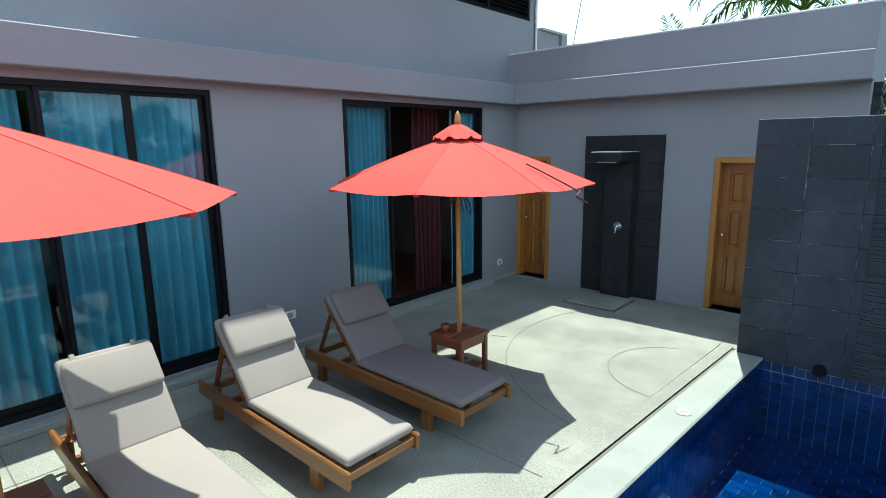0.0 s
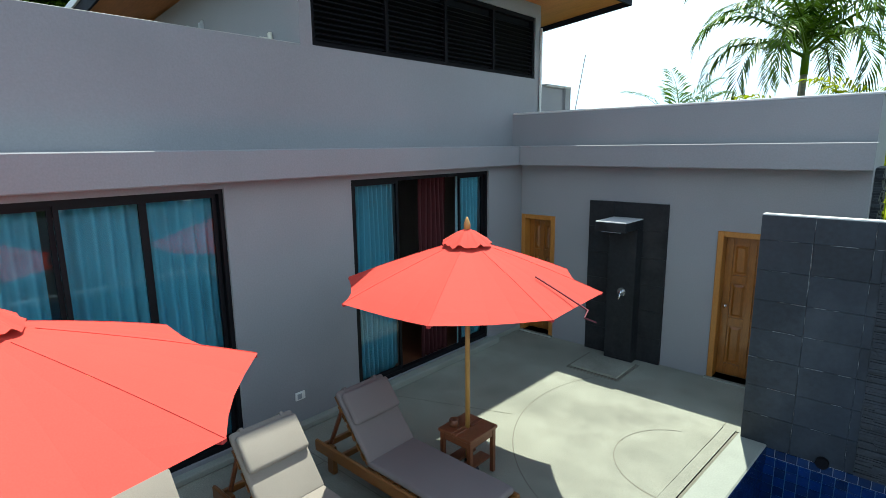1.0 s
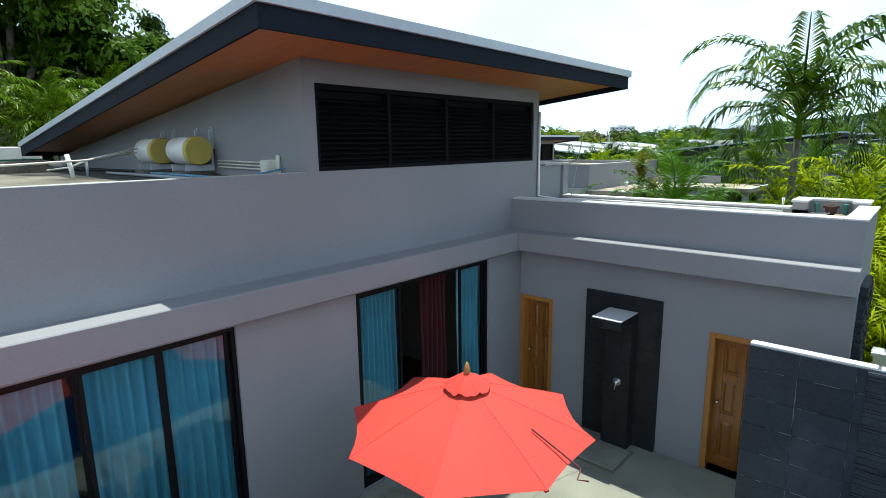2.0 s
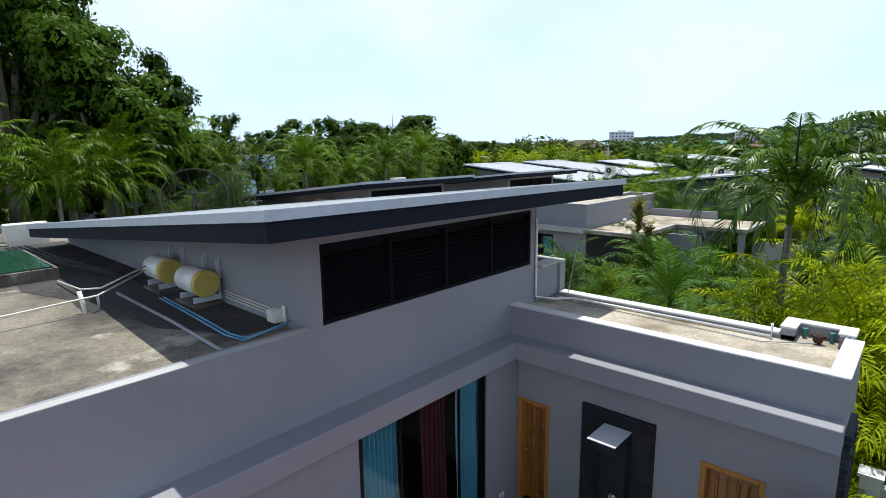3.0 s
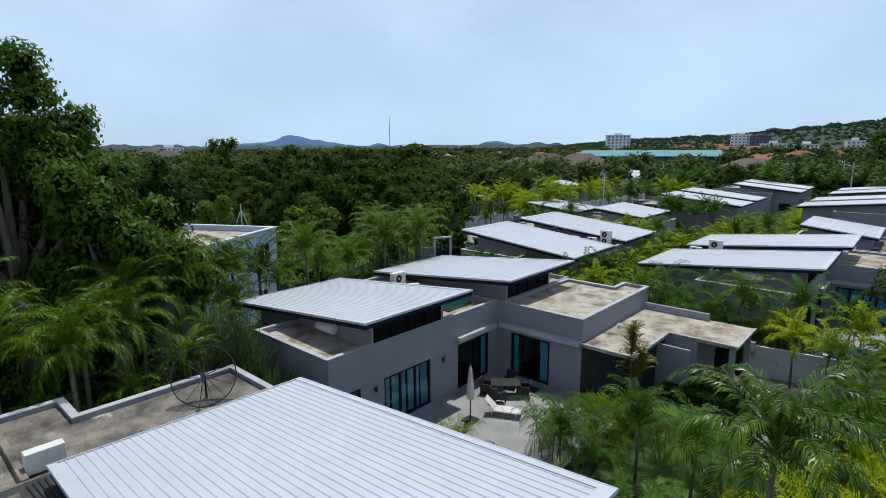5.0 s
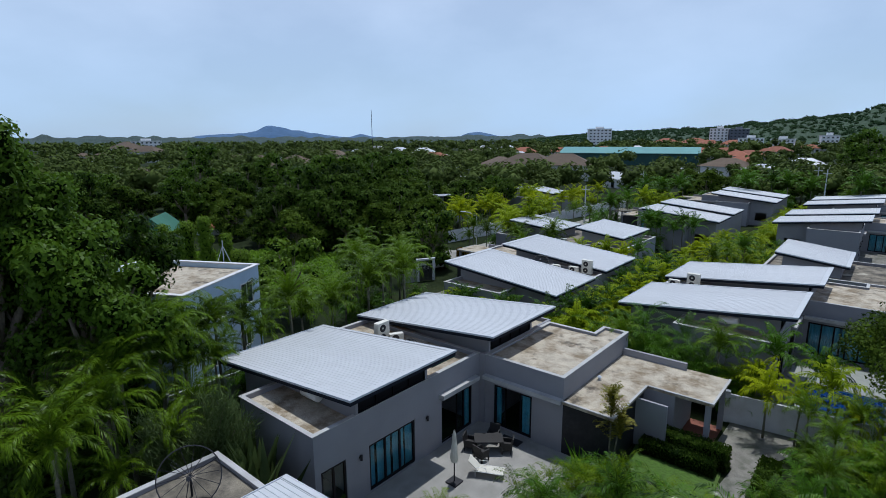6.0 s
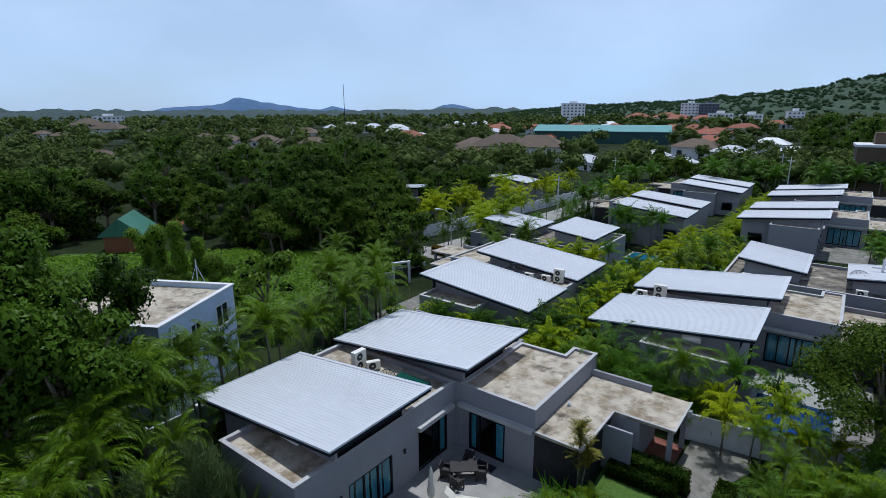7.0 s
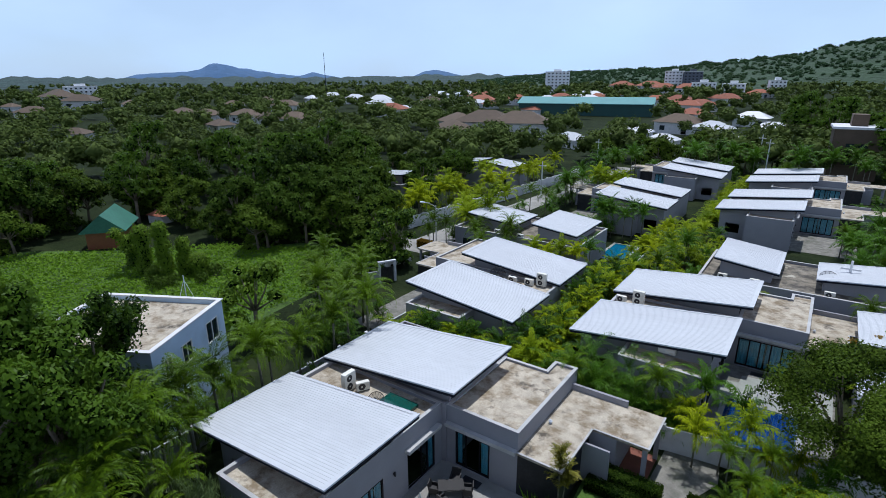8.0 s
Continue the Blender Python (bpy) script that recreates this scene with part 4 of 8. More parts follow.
    if tied:
        part("tie_strap", Shape().tube([(r * math.cos(a - 0.1 * (i == 5)), r * math.sin(a - 0.1 * (i == 5)), z) for i, (r, z) in enumerate(tie)], 0.008, 4), CORD, canopy, "thin dark tie strap")
    return root


parasol(pose(-3.14, 3.52, 0) @ Matrix.Scale(0.96, 4), 26, "coral-red canvas parasol through a small side table", True, 1.2)
parasol(pose(-3.16, 0.21, 0.0864) @ Matrix.Scale(0.96, 4), 31, "coral-red canvas parasol beside a sun lounger", False, 1.24)


def side_table(at, label):
    root = thing("side_table", label, "side table", "side tables with parasols", at=at)
    top = part("tabletop", Shape().box(-0.21, -0.21, 0.44, -0.03, 0.21, 0.47).box(-0.026, -0.21, 0.44, 0.026, -0.03, 0.47).box(-0.026, 0.03, 0.44, 0.026, 0.21, 0.47).box(0.03, -0.21, 0.44, 0.21, 0.21, 0.47), TEAK_DARK, root, "square slatted top with a pole hole", bevel=0.004)
    leg = Shape().box(-0.022, -0.022, 0, 0.022, 0.022, 0.44).mesh("leg", TEAK_DARK, 0.004)
    for x in (-0.175, 0.175):
        for y in (-0.175, 0.175):
            part("leg", leg, None, root, at=pose(x, y, 0))
    part("apron", Shape().box(-0.153, -0.19, 0.37, 0.153, -0.17, 0.44).box(-0.153, 0.17, 0.37, 0.153, 0.19, 0.44).box(-0.19, -0.153, 0.37, -0.17, 0.153, 0.44).box(0.17, -0.153, 0.37, 0.19, 0.153, 0.44), TEAK_DARK, root)
    part("shelf", Shape().box(-0.16, -0.16, 0.14, -0.03, 0.16, 0.16).box(0.03, -0.16, 0.14, 0.16, 0.16, 0.16), TEAK_DARK, root, "low slatted shelf")
    part("foot_block", Shape().lathe([(0.11, 0.0), (0.11, 0.03), (0.035, 0.05), (0.035, 0.14)], 16), DARKMETAL, root, "dark parasol foot")
    return root


side_table(pose(-3.13, 3.51, 0) @ Matrix.Diagonal((0.92, 0.96, 1, 1)), "square red-brown wooden side table round a parasol pole")
side_table(pose(-3.16, 0.21, 0) @ Matrix.Diagonal((0.92, 0.96, 1, 1)), "square red-brown wooden side table round a parasol pole")
cup = thing("ashtray", "small dark brown wooden pot on the side table", "pot")
part("bowl", Shape().lathe([(0.03, 0.47), (0.042, 0.475), (0.045, 0.54), (0.036, 0.54), (0.03, 0.49)], 14, (-3.23, 3.43)), TEAK_DARK, cup, smooth=True)


def wall_socket(x, y, z, label):
    root = thing("wall_socket", label, "socket", "outdoor sockets")
    plate = part("plate", Shape().box(x, y - 0.06, z - 0.045, x + 0.02, y + 0.06, z + 0.045), WHITE, root, "white plastic plate", bevel=0.005)
    part("cover", Shape().box(x + 0.02, y - 0.04, z - 0.028, x + 0.026, y + 0.012, z + 0.028), GREYPIPE, plate)


wall_socket(WALL_X, 2.95, 0.37, "white double socket on the grey wall")
wall_socket(WALL_X, 6.75, 0.3, "white socket on the grey wall by the corner")

# ---- slate garden wall by the pool ----
SLATE_Y = 5.87
core = setting("wall_slate", Shape().box(-1.375, SLATE_Y + 0.02, -0.03, 2.6, SLATE_Y + 0.16, 2.34), GROUT, "freestanding slate-clad wall beside the pool", "wall")
setting("trim_slate_cap", Shape().box(-1.38, SLATE_Y + 0.05, 2.34, -0.36, SLATE_Y + 0.17, 2.346).box(-0.34, SLATE_Y + 0.05, 2.332, 2.62, SLATE_Y + 0.17, 2.342), RENDER_PALE, "pale mortar capping of the slate wall", "coping", 0.006)

# ---- things on the flat roof ----
def water_heater(x, label):
    """A lagged horizontal boiler on a steel stand by the clerestory wall."""
    root = thing("water_heater", label, "water heater", "water heaters on the roof", at=pose(x, 3.1, DECK_Z) @ Matrix.Scale(0.77, 4))
    body = Shape().tube([(-0.42, 0, 0.42), (-0.4, 0, 0.42), (0.36, 0, 0.42), (0.38, 0, 0.42)], [0.2, 0.235, 0.235, 0.22], 24)
    part("tank", body, WHITE, root, "white cylinder", smooth=True)
    part("end_cap", Shape().tube([(0.3, 0, 0.42), (0.4, 0, 0.42), (0.42, 0, 0.42)], [0.24, 0.24, 0.225], 24), TANKEND, root, "yellow end cap")
    part("base", Shape().box(-0.42, -0.25, 0.0, 0.42, 0.25, 0.06), DECK, root, "low concrete base", bevel=0.008)
    for dx in (-0.28, 0.28):
        part("bracket", Shape().box(dx - 0.02, -0.2, 0.08, dx + 0.02, 0.29, 0.18).box(dx - 0.02, 0.25, 0.18, dx + 0.02, 0.29, 0.78), FLASHING, root, "grey steel bracket")
        part("wall_strap", Shape().box(dx - 0.025, 0.29, 0.45, dx + 0.025, 0.32, 0.82), FLASHING, root)


water_heater(-7.61, "white cylindrical water heater with yellow end cap")
water_heater(-8.8, "white cylindrical water heater with yellow end cap")


def pipe_run(name, pts, r, mat, label, category="pipe"):
    root = thing(name, label, category)
    part("run", Shape().tube(pts, r, 8), mat, root, smooth=True)
    return root


z = DECK_Z + 0.03
for i, d in enumerate((0.0, 0.055)):
    pipe_run("blue_pipe", [(-8.2, 2.86 - d, z), (-7.0, 2.8 - d, z), (-5.95, 2.73 - d, z), (-5.68 + d, 2.78 - d, z), (-5.66 + d, 3.3, z + 0.03 + d)], 0.012, BLUEPIPE, "blue plastic water pipe along the roof deck")
pipe_run("grey_pipe", [(-9.0, 2.5, z), (-6.9, 2.48, z), (-5.52, 2.42, z)], 0.02, GREYPIPE, "weathered grey pipe across the roof deck")
for h in (0.08, 0.12, 0.16):
    pipe_run("pale_pipe", [(-7.25, 3.32, z + h), (-5.97, 3.32, z + h - 0.02)], 0.011, CREAM, "pale pipe along the clerestory wall")
pipe_run("pale_pipe", [(-8.2, -4.0, z + 0.12), (-8.2, 1.1, z + 0.15), (-8.22, 2.05, z + 0.19), (-8.95, 2.9, z + 0.28)], 0.014, CREAM, "pale lagged pipe running to the heaters")
pipe_run("pale_pipe", [(-10.5, 2.1, z + 0.02), (-9.3, 2.12, z + 0.08), (-8.6, 2.2, z + 0.2), (-9.0, 2.95, z + 0.34)], 0.014, CREAM, "pale pipe running to the heaters")
for i in range(4):
    pipe_run("cable", [(-15.4, 2.2 + 0.12 * i, z), (-13.0, 2.35 + 0.1 * i, z + 0.02), (-11.2, 2.7 + 0.06 * i, z), (-9.0, 3.0, z)], 0.016, DARKMETAL, "black cable lying on the roof deck", "cable")
# Flat dark sheet: shade beside the clerestory wall, put into its colour
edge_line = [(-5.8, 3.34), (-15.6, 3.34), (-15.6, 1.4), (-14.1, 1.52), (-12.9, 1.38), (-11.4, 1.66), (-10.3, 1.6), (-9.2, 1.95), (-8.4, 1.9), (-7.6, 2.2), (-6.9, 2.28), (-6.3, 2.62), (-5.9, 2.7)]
setting("trim_felt", Shape().add([(x, y, DECK_Z + 0.005) for x, y in edge_line], [tuple(range(len(edge_line)))]), EAVE_SHADE, "dark painted band for the eave's shade on the roof deck", "roof deck")
vent = thing("vent_pipe", "short white plastic vent pipe on the roof", "pipe")
part("pipe", Shape().tube([(-8.27, 1.91, DECK_Z), (-8.33, 1.88, DECK_Z + 0.3)], 0.028, 10), WHITE, vent, smooth=True)
part("pipe", Shape().tube([(-8.24, 2.06, DECK_Z), (-8.24, 2.06, DECK_Z + 0.22)], 0.017, 8), GREYPIPE, vent, smooth=True)
jb = thing("junction_box", "grey-green junction box on the wall foot", "box")
part("case", Shape().box(-5.98, 3.22, DECK_Z + 0.05, -5.81, 3.345, DECK_Z + 0.21).box(-5.81, 3.31, DECK_Z + 0.05, -5.75, 3.345, DECK_Z + 0.26), CREAM, jb, bevel=0.01)
part("lid", Shape().box(-5.97, 3.205, DECK_Z + 0.06, -5.82, 3.22, DECK_Z + 0.2), CREAM, jb)
skylight = thing("skylight", "flat dark green glass skylight on a kerb", "skylight")
part("kerb", Shape().box(-13.5, 0.6, DECK_Z, -10.9, 0.72, DECK_Z + 0.2).box(-13.5, 2.1, DECK_Z, -10.9, 2.22, DECK_Z + 0.2).box(-13.5, 0.72, DECK_Z, -13.38, 2.1, DECK_Z + 0.2).box(-11.02, 0.72, DECK_Z, -10.9, 2.1, DECK_Z + 0.2), DECK, skylight)
part("pane", Shape().box(-13.44, 0.66, DECK_Z + 0.2, -10.96, 2.16, DECK_Z + 0.225), GREENGLASS, skylight, "dark green glass")
beam = thing("roof_kerb", "low concrete upstand across the roof deck", "upstand")
part("upstand", Shape().box(-19.9, 2.15, BACK_Z, -15.7, 2.32, BACK_Z + 0.2).box(-15.0, -3.0, DECK_Z, -14.8, 2.0, DECK_Z + 0.14), DECK, beam, bevel=0.01)


def condenser(at, label="white outdoor air-conditioning unit", big=False, group="air conditioners on roofs", parent=None):
    """An outdoor air-conditioning unit with a round fan grille."""
    w, d, h = (0.95, 0.36, 1.3) if big else (0.85, 0.32, 0.62)
    root = thing("air_conditioner", label, "air conditioner", group, at=at)
    part("casing", Shape().box(-w / 2, -d / 2, 0.06, w / 2, d / 2, h), CREAM, root, bevel=0.015)
    part("foot", Shape().box(-w / 2 + 0.05, -d / 2 - 0.02, 0, -w / 2 + 0.1, d / 2 + 0.02, 0.06).box(w / 2 - 0.1, -d / 2 - 0.02, 0, w / 2 - 0.05, d / 2 + 0.02, 0.06), DARKMETAL, root)
    for zc in ((0.38, 0.95) if big else (0.34,)):
        fan = part("fan_grille", Shape().tube([(-0.08, -d / 2 - 0.012, zc), (-0.08, -d / 2, zc)], 0.23, 20), DARKMETAL, root, "round dark fan grille")
        part("hub", Shape().tube([(-0.08, -d / 2 - 0.02, zc), (-0.08, -d / 2 - 0.012, zc)], 0.06, 10), CREAM, fan)
    return root


condenser(pose(-18.9, 1.9, BACK_Z, 0, 0, 20), "tall white outdoor air-conditioning unit on the flat roof", True)
condenser(pose(-16.2, 2.75, BACK_Z, 0, 0, -90), "white outdoor air-conditioning unit under the roof edge")


def dish(at, radius, label, aim=(0.3, -0.55, 0.75), material=None):
    """A satellite dish: a mesh bowl on spokes with a feed arm."""
    root = thing("satellite_dish", label, "satellite dish", "satellite dishes", at=at)
    part("mast", Shape().tube([(0, 0, 0), (0, 0, radius * 0.75)], 0.035, 10), DARKMETAL, root)
    turn = Matrix.Translation((0, 0, radius * 0.78)) @ Vector(aim).to_track_quat("Z", "Y").to_matrix().to_4x4()
    f = 0.75 * radius
    bowl = Shape()
    rings, n = 5, 28
    pts = [(r / rings * radius * math.cos(2 * math.pi * k / n), r / rings * radius * math.sin(2 * math.pi * k / n), (r / rings * radius) ** 2 / (4 * f)) for r in range(1, rings + 1) for k in range(n)]
    bowl.add(pts, [(r * n + k, (r + 1) * n + k, (r + 1) * n + (k + 1) % n, r * n + (k + 1) % n) for r in range(rings - 1) for k in range(n)])
    b = part("bowl", bowl, material or DISHMESH, root, "dark mesh bowl", at=turn)
    ribs = Shape()
    for k in range(0, n, 2):
        a = 2 * math.pi * k / n
        ribs.tube([(r / rings * radius * math.cos(a), r / rings * radius * math.sin(a), (r / rings * radius) ** 2 / (4 * f)) for r in range(0, rings + 1)], 0.012, 4)
    ribs.tube([(radius * math.cos(2 * math.pi * k / n), radius * math.sin(2 * math.pi * k / n), radius ** 2 / (4 * f)) for k in range(n + 1)], 0.02, 5)
    part("spokes", ribs, DARKMETAL, b)
    feed = Shape()
    for a in (0.3, 2.4, 4.5):
        feed.tube([(radius * 0.75 * math.cos(a), radius * 0.75 * math.sin(a), radius ** 2 * 0.56 / (4 * f)), (0, 0, f)], 0.012, 5)
    arm = part("feed_arm", feed, DARKMETAL, root, at=turn)
    part("feed_horn", Shape().tube([(0, 0, f - 0.08), (0, 0, f + 0.1)], 0.07, 10), DARKMETAL, arm)
    return root


DISHMESH = clear("dish_mesh", (0.68, 0.68, 0.68), 0.4, 1.1)
dish(pose(-17.05, 7.2, BACK_Z), 0.95, "large dark mesh satellite dish on the flat roof", (0.8, -0.4, 0.42))
pipe_run("pale_pipe", [(-5.1, 8.4, 3.396), (-3.2, 8.36, 3.396), (-1.75, 8.3, 3.396), (-1.15, 8.6, 3.42)], 0.008, GREYPIPE, "thin grey conduit lying on the wing roof")
fittings = thing("roof_valves", "rusty valve and capped green pipes in the roof corner", "valve")
part("valve", Shape().lathe([(0.03, 3.38), (0.06, 3.42), (0.07, 3.5), (0.03, 3.54)], 10, (-1.15, 8.72)).box(-1.24, 8.7, 3.48, -1.06, 8.74, 3.51), RUST, fittings, "rusty valve body")
for xx in (-1.33, -1.01):
    part("pipe_end", Shape().lathe([(0.025, 3.38), (0.025, 3.48), (0.035, 3.48), (0.035, 3.52)], 10, (xx, 8.9)), PIPEGREEN, fittings, "green capped pipe end")
aerial = thing("aerial_rod", "thin bare lightning rod on the roof corner", "rod")
part("rod", Shape().tube([(-4.92, 8.53, 3.34), (-4.78, 8.66, 4.52)], 0.007, 6), GREYPIPE, aerial)


# ---- ground and distance ----
GZ = -0.7
GROUND_LOW = GZ - 0.02
sheet = Shape()
rings = [0, 30, 60, 120, 250, 500, 1000, 2000, 4900]
seg = 48
pts = []
for r in rings:
    for k in range(seg):
        c, s_ = math.cos(2 * math.pi * k / seg), math.sin(2 * math.pi * k / seg)
        q = r if r else 1 / max(abs(c) / 2.45, abs(s_) / 7.85)  # the innermost ring leaves room for the pool basin
        px, py = (math.copysign(2.45, c), math.copysign(7.85, s_)) if r == 0 and k in (10, 14, 34, 38) else (q * c, q * s_)
        spot = Vector((1.1 + px, -1.3 + py, GROUND_LOW))
        pts.append(tuple(spot if r else POOL_TURN @ spot))
sheet.add(pts, [(i * seg + k, (i + 1) * seg + k, (i + 1) * seg + (k + 1) % seg, i * seg + (k + 1) % seg) for i in range(len(rings) - 1) for k in range(seg)])
ground = setting("ground", sheet, SOIL, "green and brown ground darkened for shade under plants", "ground")


def patch(name, corners, z, material, label, category):
    return setting(name, Shape().add([(x, y, z) for x, y in corners], [tuple(range(len(corners)))]), material, label, category)


patch("ground_field", [(-88, 8), (-46, 8), (-44, 30), (-47, 50), (-60, 50), (-66, 42), (-90, 24)], GZ + 0.0, GRASS, "open rough green field", "field")
patch("ground_lawn", [(-8.8, 17.9), (-3.4, 17.6), (-3.4, 21.5), (-4.3, 23.6), (-5.4, 25.0), (-5.5, 26.9), (-9.6, 26.9), (-9.2, 22.0)], GZ + 0.03, GRASS, "small trimmed lawn", "lawn")
patch("ground_lawn_strip", [(-5.6, 14.4), (-3.7, 14.2), (-3.5, 16.6), (-4.4, 17.5), (-5.8, 17.0)], GZ + 0.03, GRASS, "narrow strip of lawn among the palms", "lawn")
patch("pavement_garden", [(-4.6, 22.8), (-3.7, 22.0), (-3.5, 23.4), (-4.2, 24.8), (-4.3, 26.4), (-4.2, 28.4), (-3.0, 31.0), (-3.2, 32.8), (-6.3, 32.8), (-6.4, 28.8), (-5.2, 27.6), (-5.4, 25.6), (-5.2, 24.2)], GZ + 0.02, STAINED_SHADED, "garden path, stained and darkened for shade", "path")
patch("pavement_porch", [(-9.6, 28.1), (-6.5, 28.1), (-6.5, 31.4), (-9.6, 31.4)], GZ + 0.045, TERRACOTTA, "red-brown paving under the porch", "paving")
patch("road_spur", [(-50.6, 59.0), (-46.6, 53.8), (-44.7, 55.4), (-47.2, 60.0)], GZ + 0.03, PATH, "pale concrete forecourt by the lane", "road")
patch("road", [(-48.5, 55), (-43.5, 55), (-40.5, 140), (-45.0, 140)], GZ + 0.02, PATH, "pale narrow lane between garden walls", "road")


def polar(az, r, z=0.0):
    return (-0.62 + r * math.sin(radians(az)), 0.5 + r * math.cos(radians(az)), z)


def hill_lift(profile, az, u, rough, seed):
    h = np.interp(az, [p[0] for p in profile], [p[1] for p in profile])
    lift = math.sin(math.pi * min(u * 1.35, 1.0) / 2) if u < 0.75 else math.cos((u - 0.75) / 0.25 * math.pi / 2)
    return GROUND_LOW - 2 + max(h, 0) * lift * (1 + rough * noise.noise((az * 0.9 + seed, u * 4, seed)))


def hill(name, profile, r0, r1, material, label, steps=90, rough=0.15, seed=3):
    """A wooded ridge: its height follows the bearing, with an uneven crest."""
    az0, az1 = profile[0][0], profile[-1][0]
    rows, pts = 7, []
    for i in range(steps + 1):
        az = az0 + (az1 - az0) * i / steps
        for j in range(rows):
            u = j / (rows - 1)
            pts.append(polar(az, r0 + (r1 - r0) * u, hill_lift(profile, az, u, rough, seed)))
    return setting(name, Shape().add(pts, [(i * rows + j, i * rows + j + 1, (i + 1) * rows + j + 1, (i + 1) * rows + j) for i in range(steps) for j in range(rows - 1)]), material, label, "hill")


hill("backdrop_blue_hills", [(-66, 0), (-64, 52), (-61.4, 58), (-60, 60), (-58.8, 88), (-57.9, 122), (-57.3, 136), (-56.6, 124), (-55.4, 92), (-54.2, 76), (-52, 48), (-50.2, 30), (-49.8, 30), (-48.6, 56), (-47, 30), (-45, 0), (-39, 8), (-37.5, 54), (-36.4, 66), (-35, 52), (-33.5, 20), (-32, 0)], 4300, 4800, BLUEHILL, "far hills with blue haze painted into their colour")
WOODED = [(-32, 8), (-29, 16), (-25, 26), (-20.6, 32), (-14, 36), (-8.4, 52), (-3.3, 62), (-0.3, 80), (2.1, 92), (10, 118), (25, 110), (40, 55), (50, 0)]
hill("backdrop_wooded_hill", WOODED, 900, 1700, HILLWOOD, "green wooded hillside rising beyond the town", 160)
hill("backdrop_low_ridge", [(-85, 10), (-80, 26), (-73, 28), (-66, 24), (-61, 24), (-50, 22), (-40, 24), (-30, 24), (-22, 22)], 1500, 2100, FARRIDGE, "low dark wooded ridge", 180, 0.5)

# ---- villas of the same estate ----
def hollow(root, x0, x1, y0, y1, z0, z1, t=0.18, south=(), east=(), west=(), north=(), material=None, name="wall", label="grey rendered wall"):
    """Four walls round a room, each a part of its own."""
    for axis, p, q, b0, b1, holes in (("x", x0, x1, y0, y0 + t, south), ("x", x0, x1, y1 - t, y1, north), ("y", y0 + t, y1 - t, x0, x0 + t, west), ("y", y0 + t, y1 - t, x1 - t, x1, east)):
        part(name, wall_along(Shape(), axis, p, q, b0, b1, z0, z1, holes), material or RENDER_GREY, root, label)


def estate_villa(at, label, wide=False):
    """Two shed roofs over a flat-roofed grey house with a wing, a slate bathroom block and a car porch."""
    root = thing("villa", label, "villa", "estate villas", at=at)
    w0, wa, wb, wc = (-0.9, 0.42, 0.1, 2.4), (1.75, 4.75, 0.1, 2.4), (6.8, 9.4, 0.1, 2.5), (-0.3, 3.6, 0.1, 2.5) if wide else (0.0, 2.4, 0.1, 2.5)
    hollow(root, -10.1, -0.95, 1.09, 10.1, -0.2, 4.15, east=[wa, wb], south=[(-9.2, -7.4, 0.9, 2.3)])
    for axis, p, q, b0, b1, holes in (("x", -6.5, -0.95, -1.2, -1.02, ()), ("y", -1.02, 1.09, -6.5, -6.32, ()), ("y", -1.02, 1.09, -1.13, -0.95, [w0])):
        part("wall", wall_along(Shape(), axis, p, q, b0, b1, -0.2, 4.15, holes), RENDER_GREY, root, "grey rendered wall")
    for a in ((-6.55, -1.25, -0.93, -1.03), (-6.55, -1.03, -6.33, 1.05), (-1.15, -1.03, -0.93, 9.88), (-10.15, 1.3, -9.93, 9.88), (-10.15, 9.88, -0.93, 10.1)):
        part("parapet_cap", Shape().box(a[0], a[1], 4.15, a[2], a[3], 4.18), CAPPING, root, "weathered parapet capping")
    hollow(root, -10.0, -0.6, 10.1, 17.6, -0.2, 4.15)
    for axis, p, q, b0, b1, holes in (("x", -0.6, 4.2, 10.2, 10.38, [wc]), ("y", 10.38, 18.6, 4.02, 4.2, ()), ("y", 10.38, 17.2, -0.6, -0.42, ()), ("x", -0.42, 2.78, 17.02, 17.2, ()), ("y", 17.2, 18.6, 2.6, 2.78, ()), ("x", 2.78, 4.02, 18.42, 18.6, ())):
        part("wall", wall_along(Shape(), axis, p, q, b0, b1, -0.2, 4.1, holes), RENDER_GREY, root, "grey rendered wall")
    for a in ((-0.58, 10.17, 4.23, 10.39), (4.01, 10.39, 4.23, 18.62), (-0.58, 10.39, -0.36, 17.22), (-0.36, 17.0, 2.8, 17.22), (2.58, 17.22, 2.8, 18.62), (2.8, 18.4, 4.01, 18.62)):
        part("parapet_cap", Shape().box(a[0], a[1], 4.1, a[2], a[3], 4.13), CAPPING, root, "weathered parapet capping")
    for a in ((-9.92, 1.27, -1.13, 9.92, 3.92), (-6.32, -1.02, -1.13, 1.27, 3.92), (-9.82, 10.28, -0.78, 17.42, 3.92), (-0.42, 10.38, 4.02, 17.02, 3.96), (2.78, 17.02, 4.02, 18.42, 3.96)):
        part("flat_roof", Shape().box(a[0], a[1], a[4] - 0.17, a[2], a[3], a[4]), DECK_WARM, root, "stained concrete flat roof")
    part("ledge", Shape().box(-0.95, 6.6, 2.75, -0.62, 9.7, 2.98), CAPPING, root, "pale ledge over the doors")
    part("ledge", Shape().box(-0.58, 9.88, 2.75, 4.18, 10.2, 2.98), CAPPING, root, "pale ledge over the doors")
    shed_roof(root, -10.7, 0.0, 0.0, 6.85, 4.45, 5.55)
    shed_roof(root, -10.5, 0.4, 9.45, 16.3, 4.45, 5.55)
    clerestory(root, -9.6, -0.952, 1.05, 5.7, 3.92, 4.3, 5.34, slats=False, sill=4.18, louvre_top=5.12)
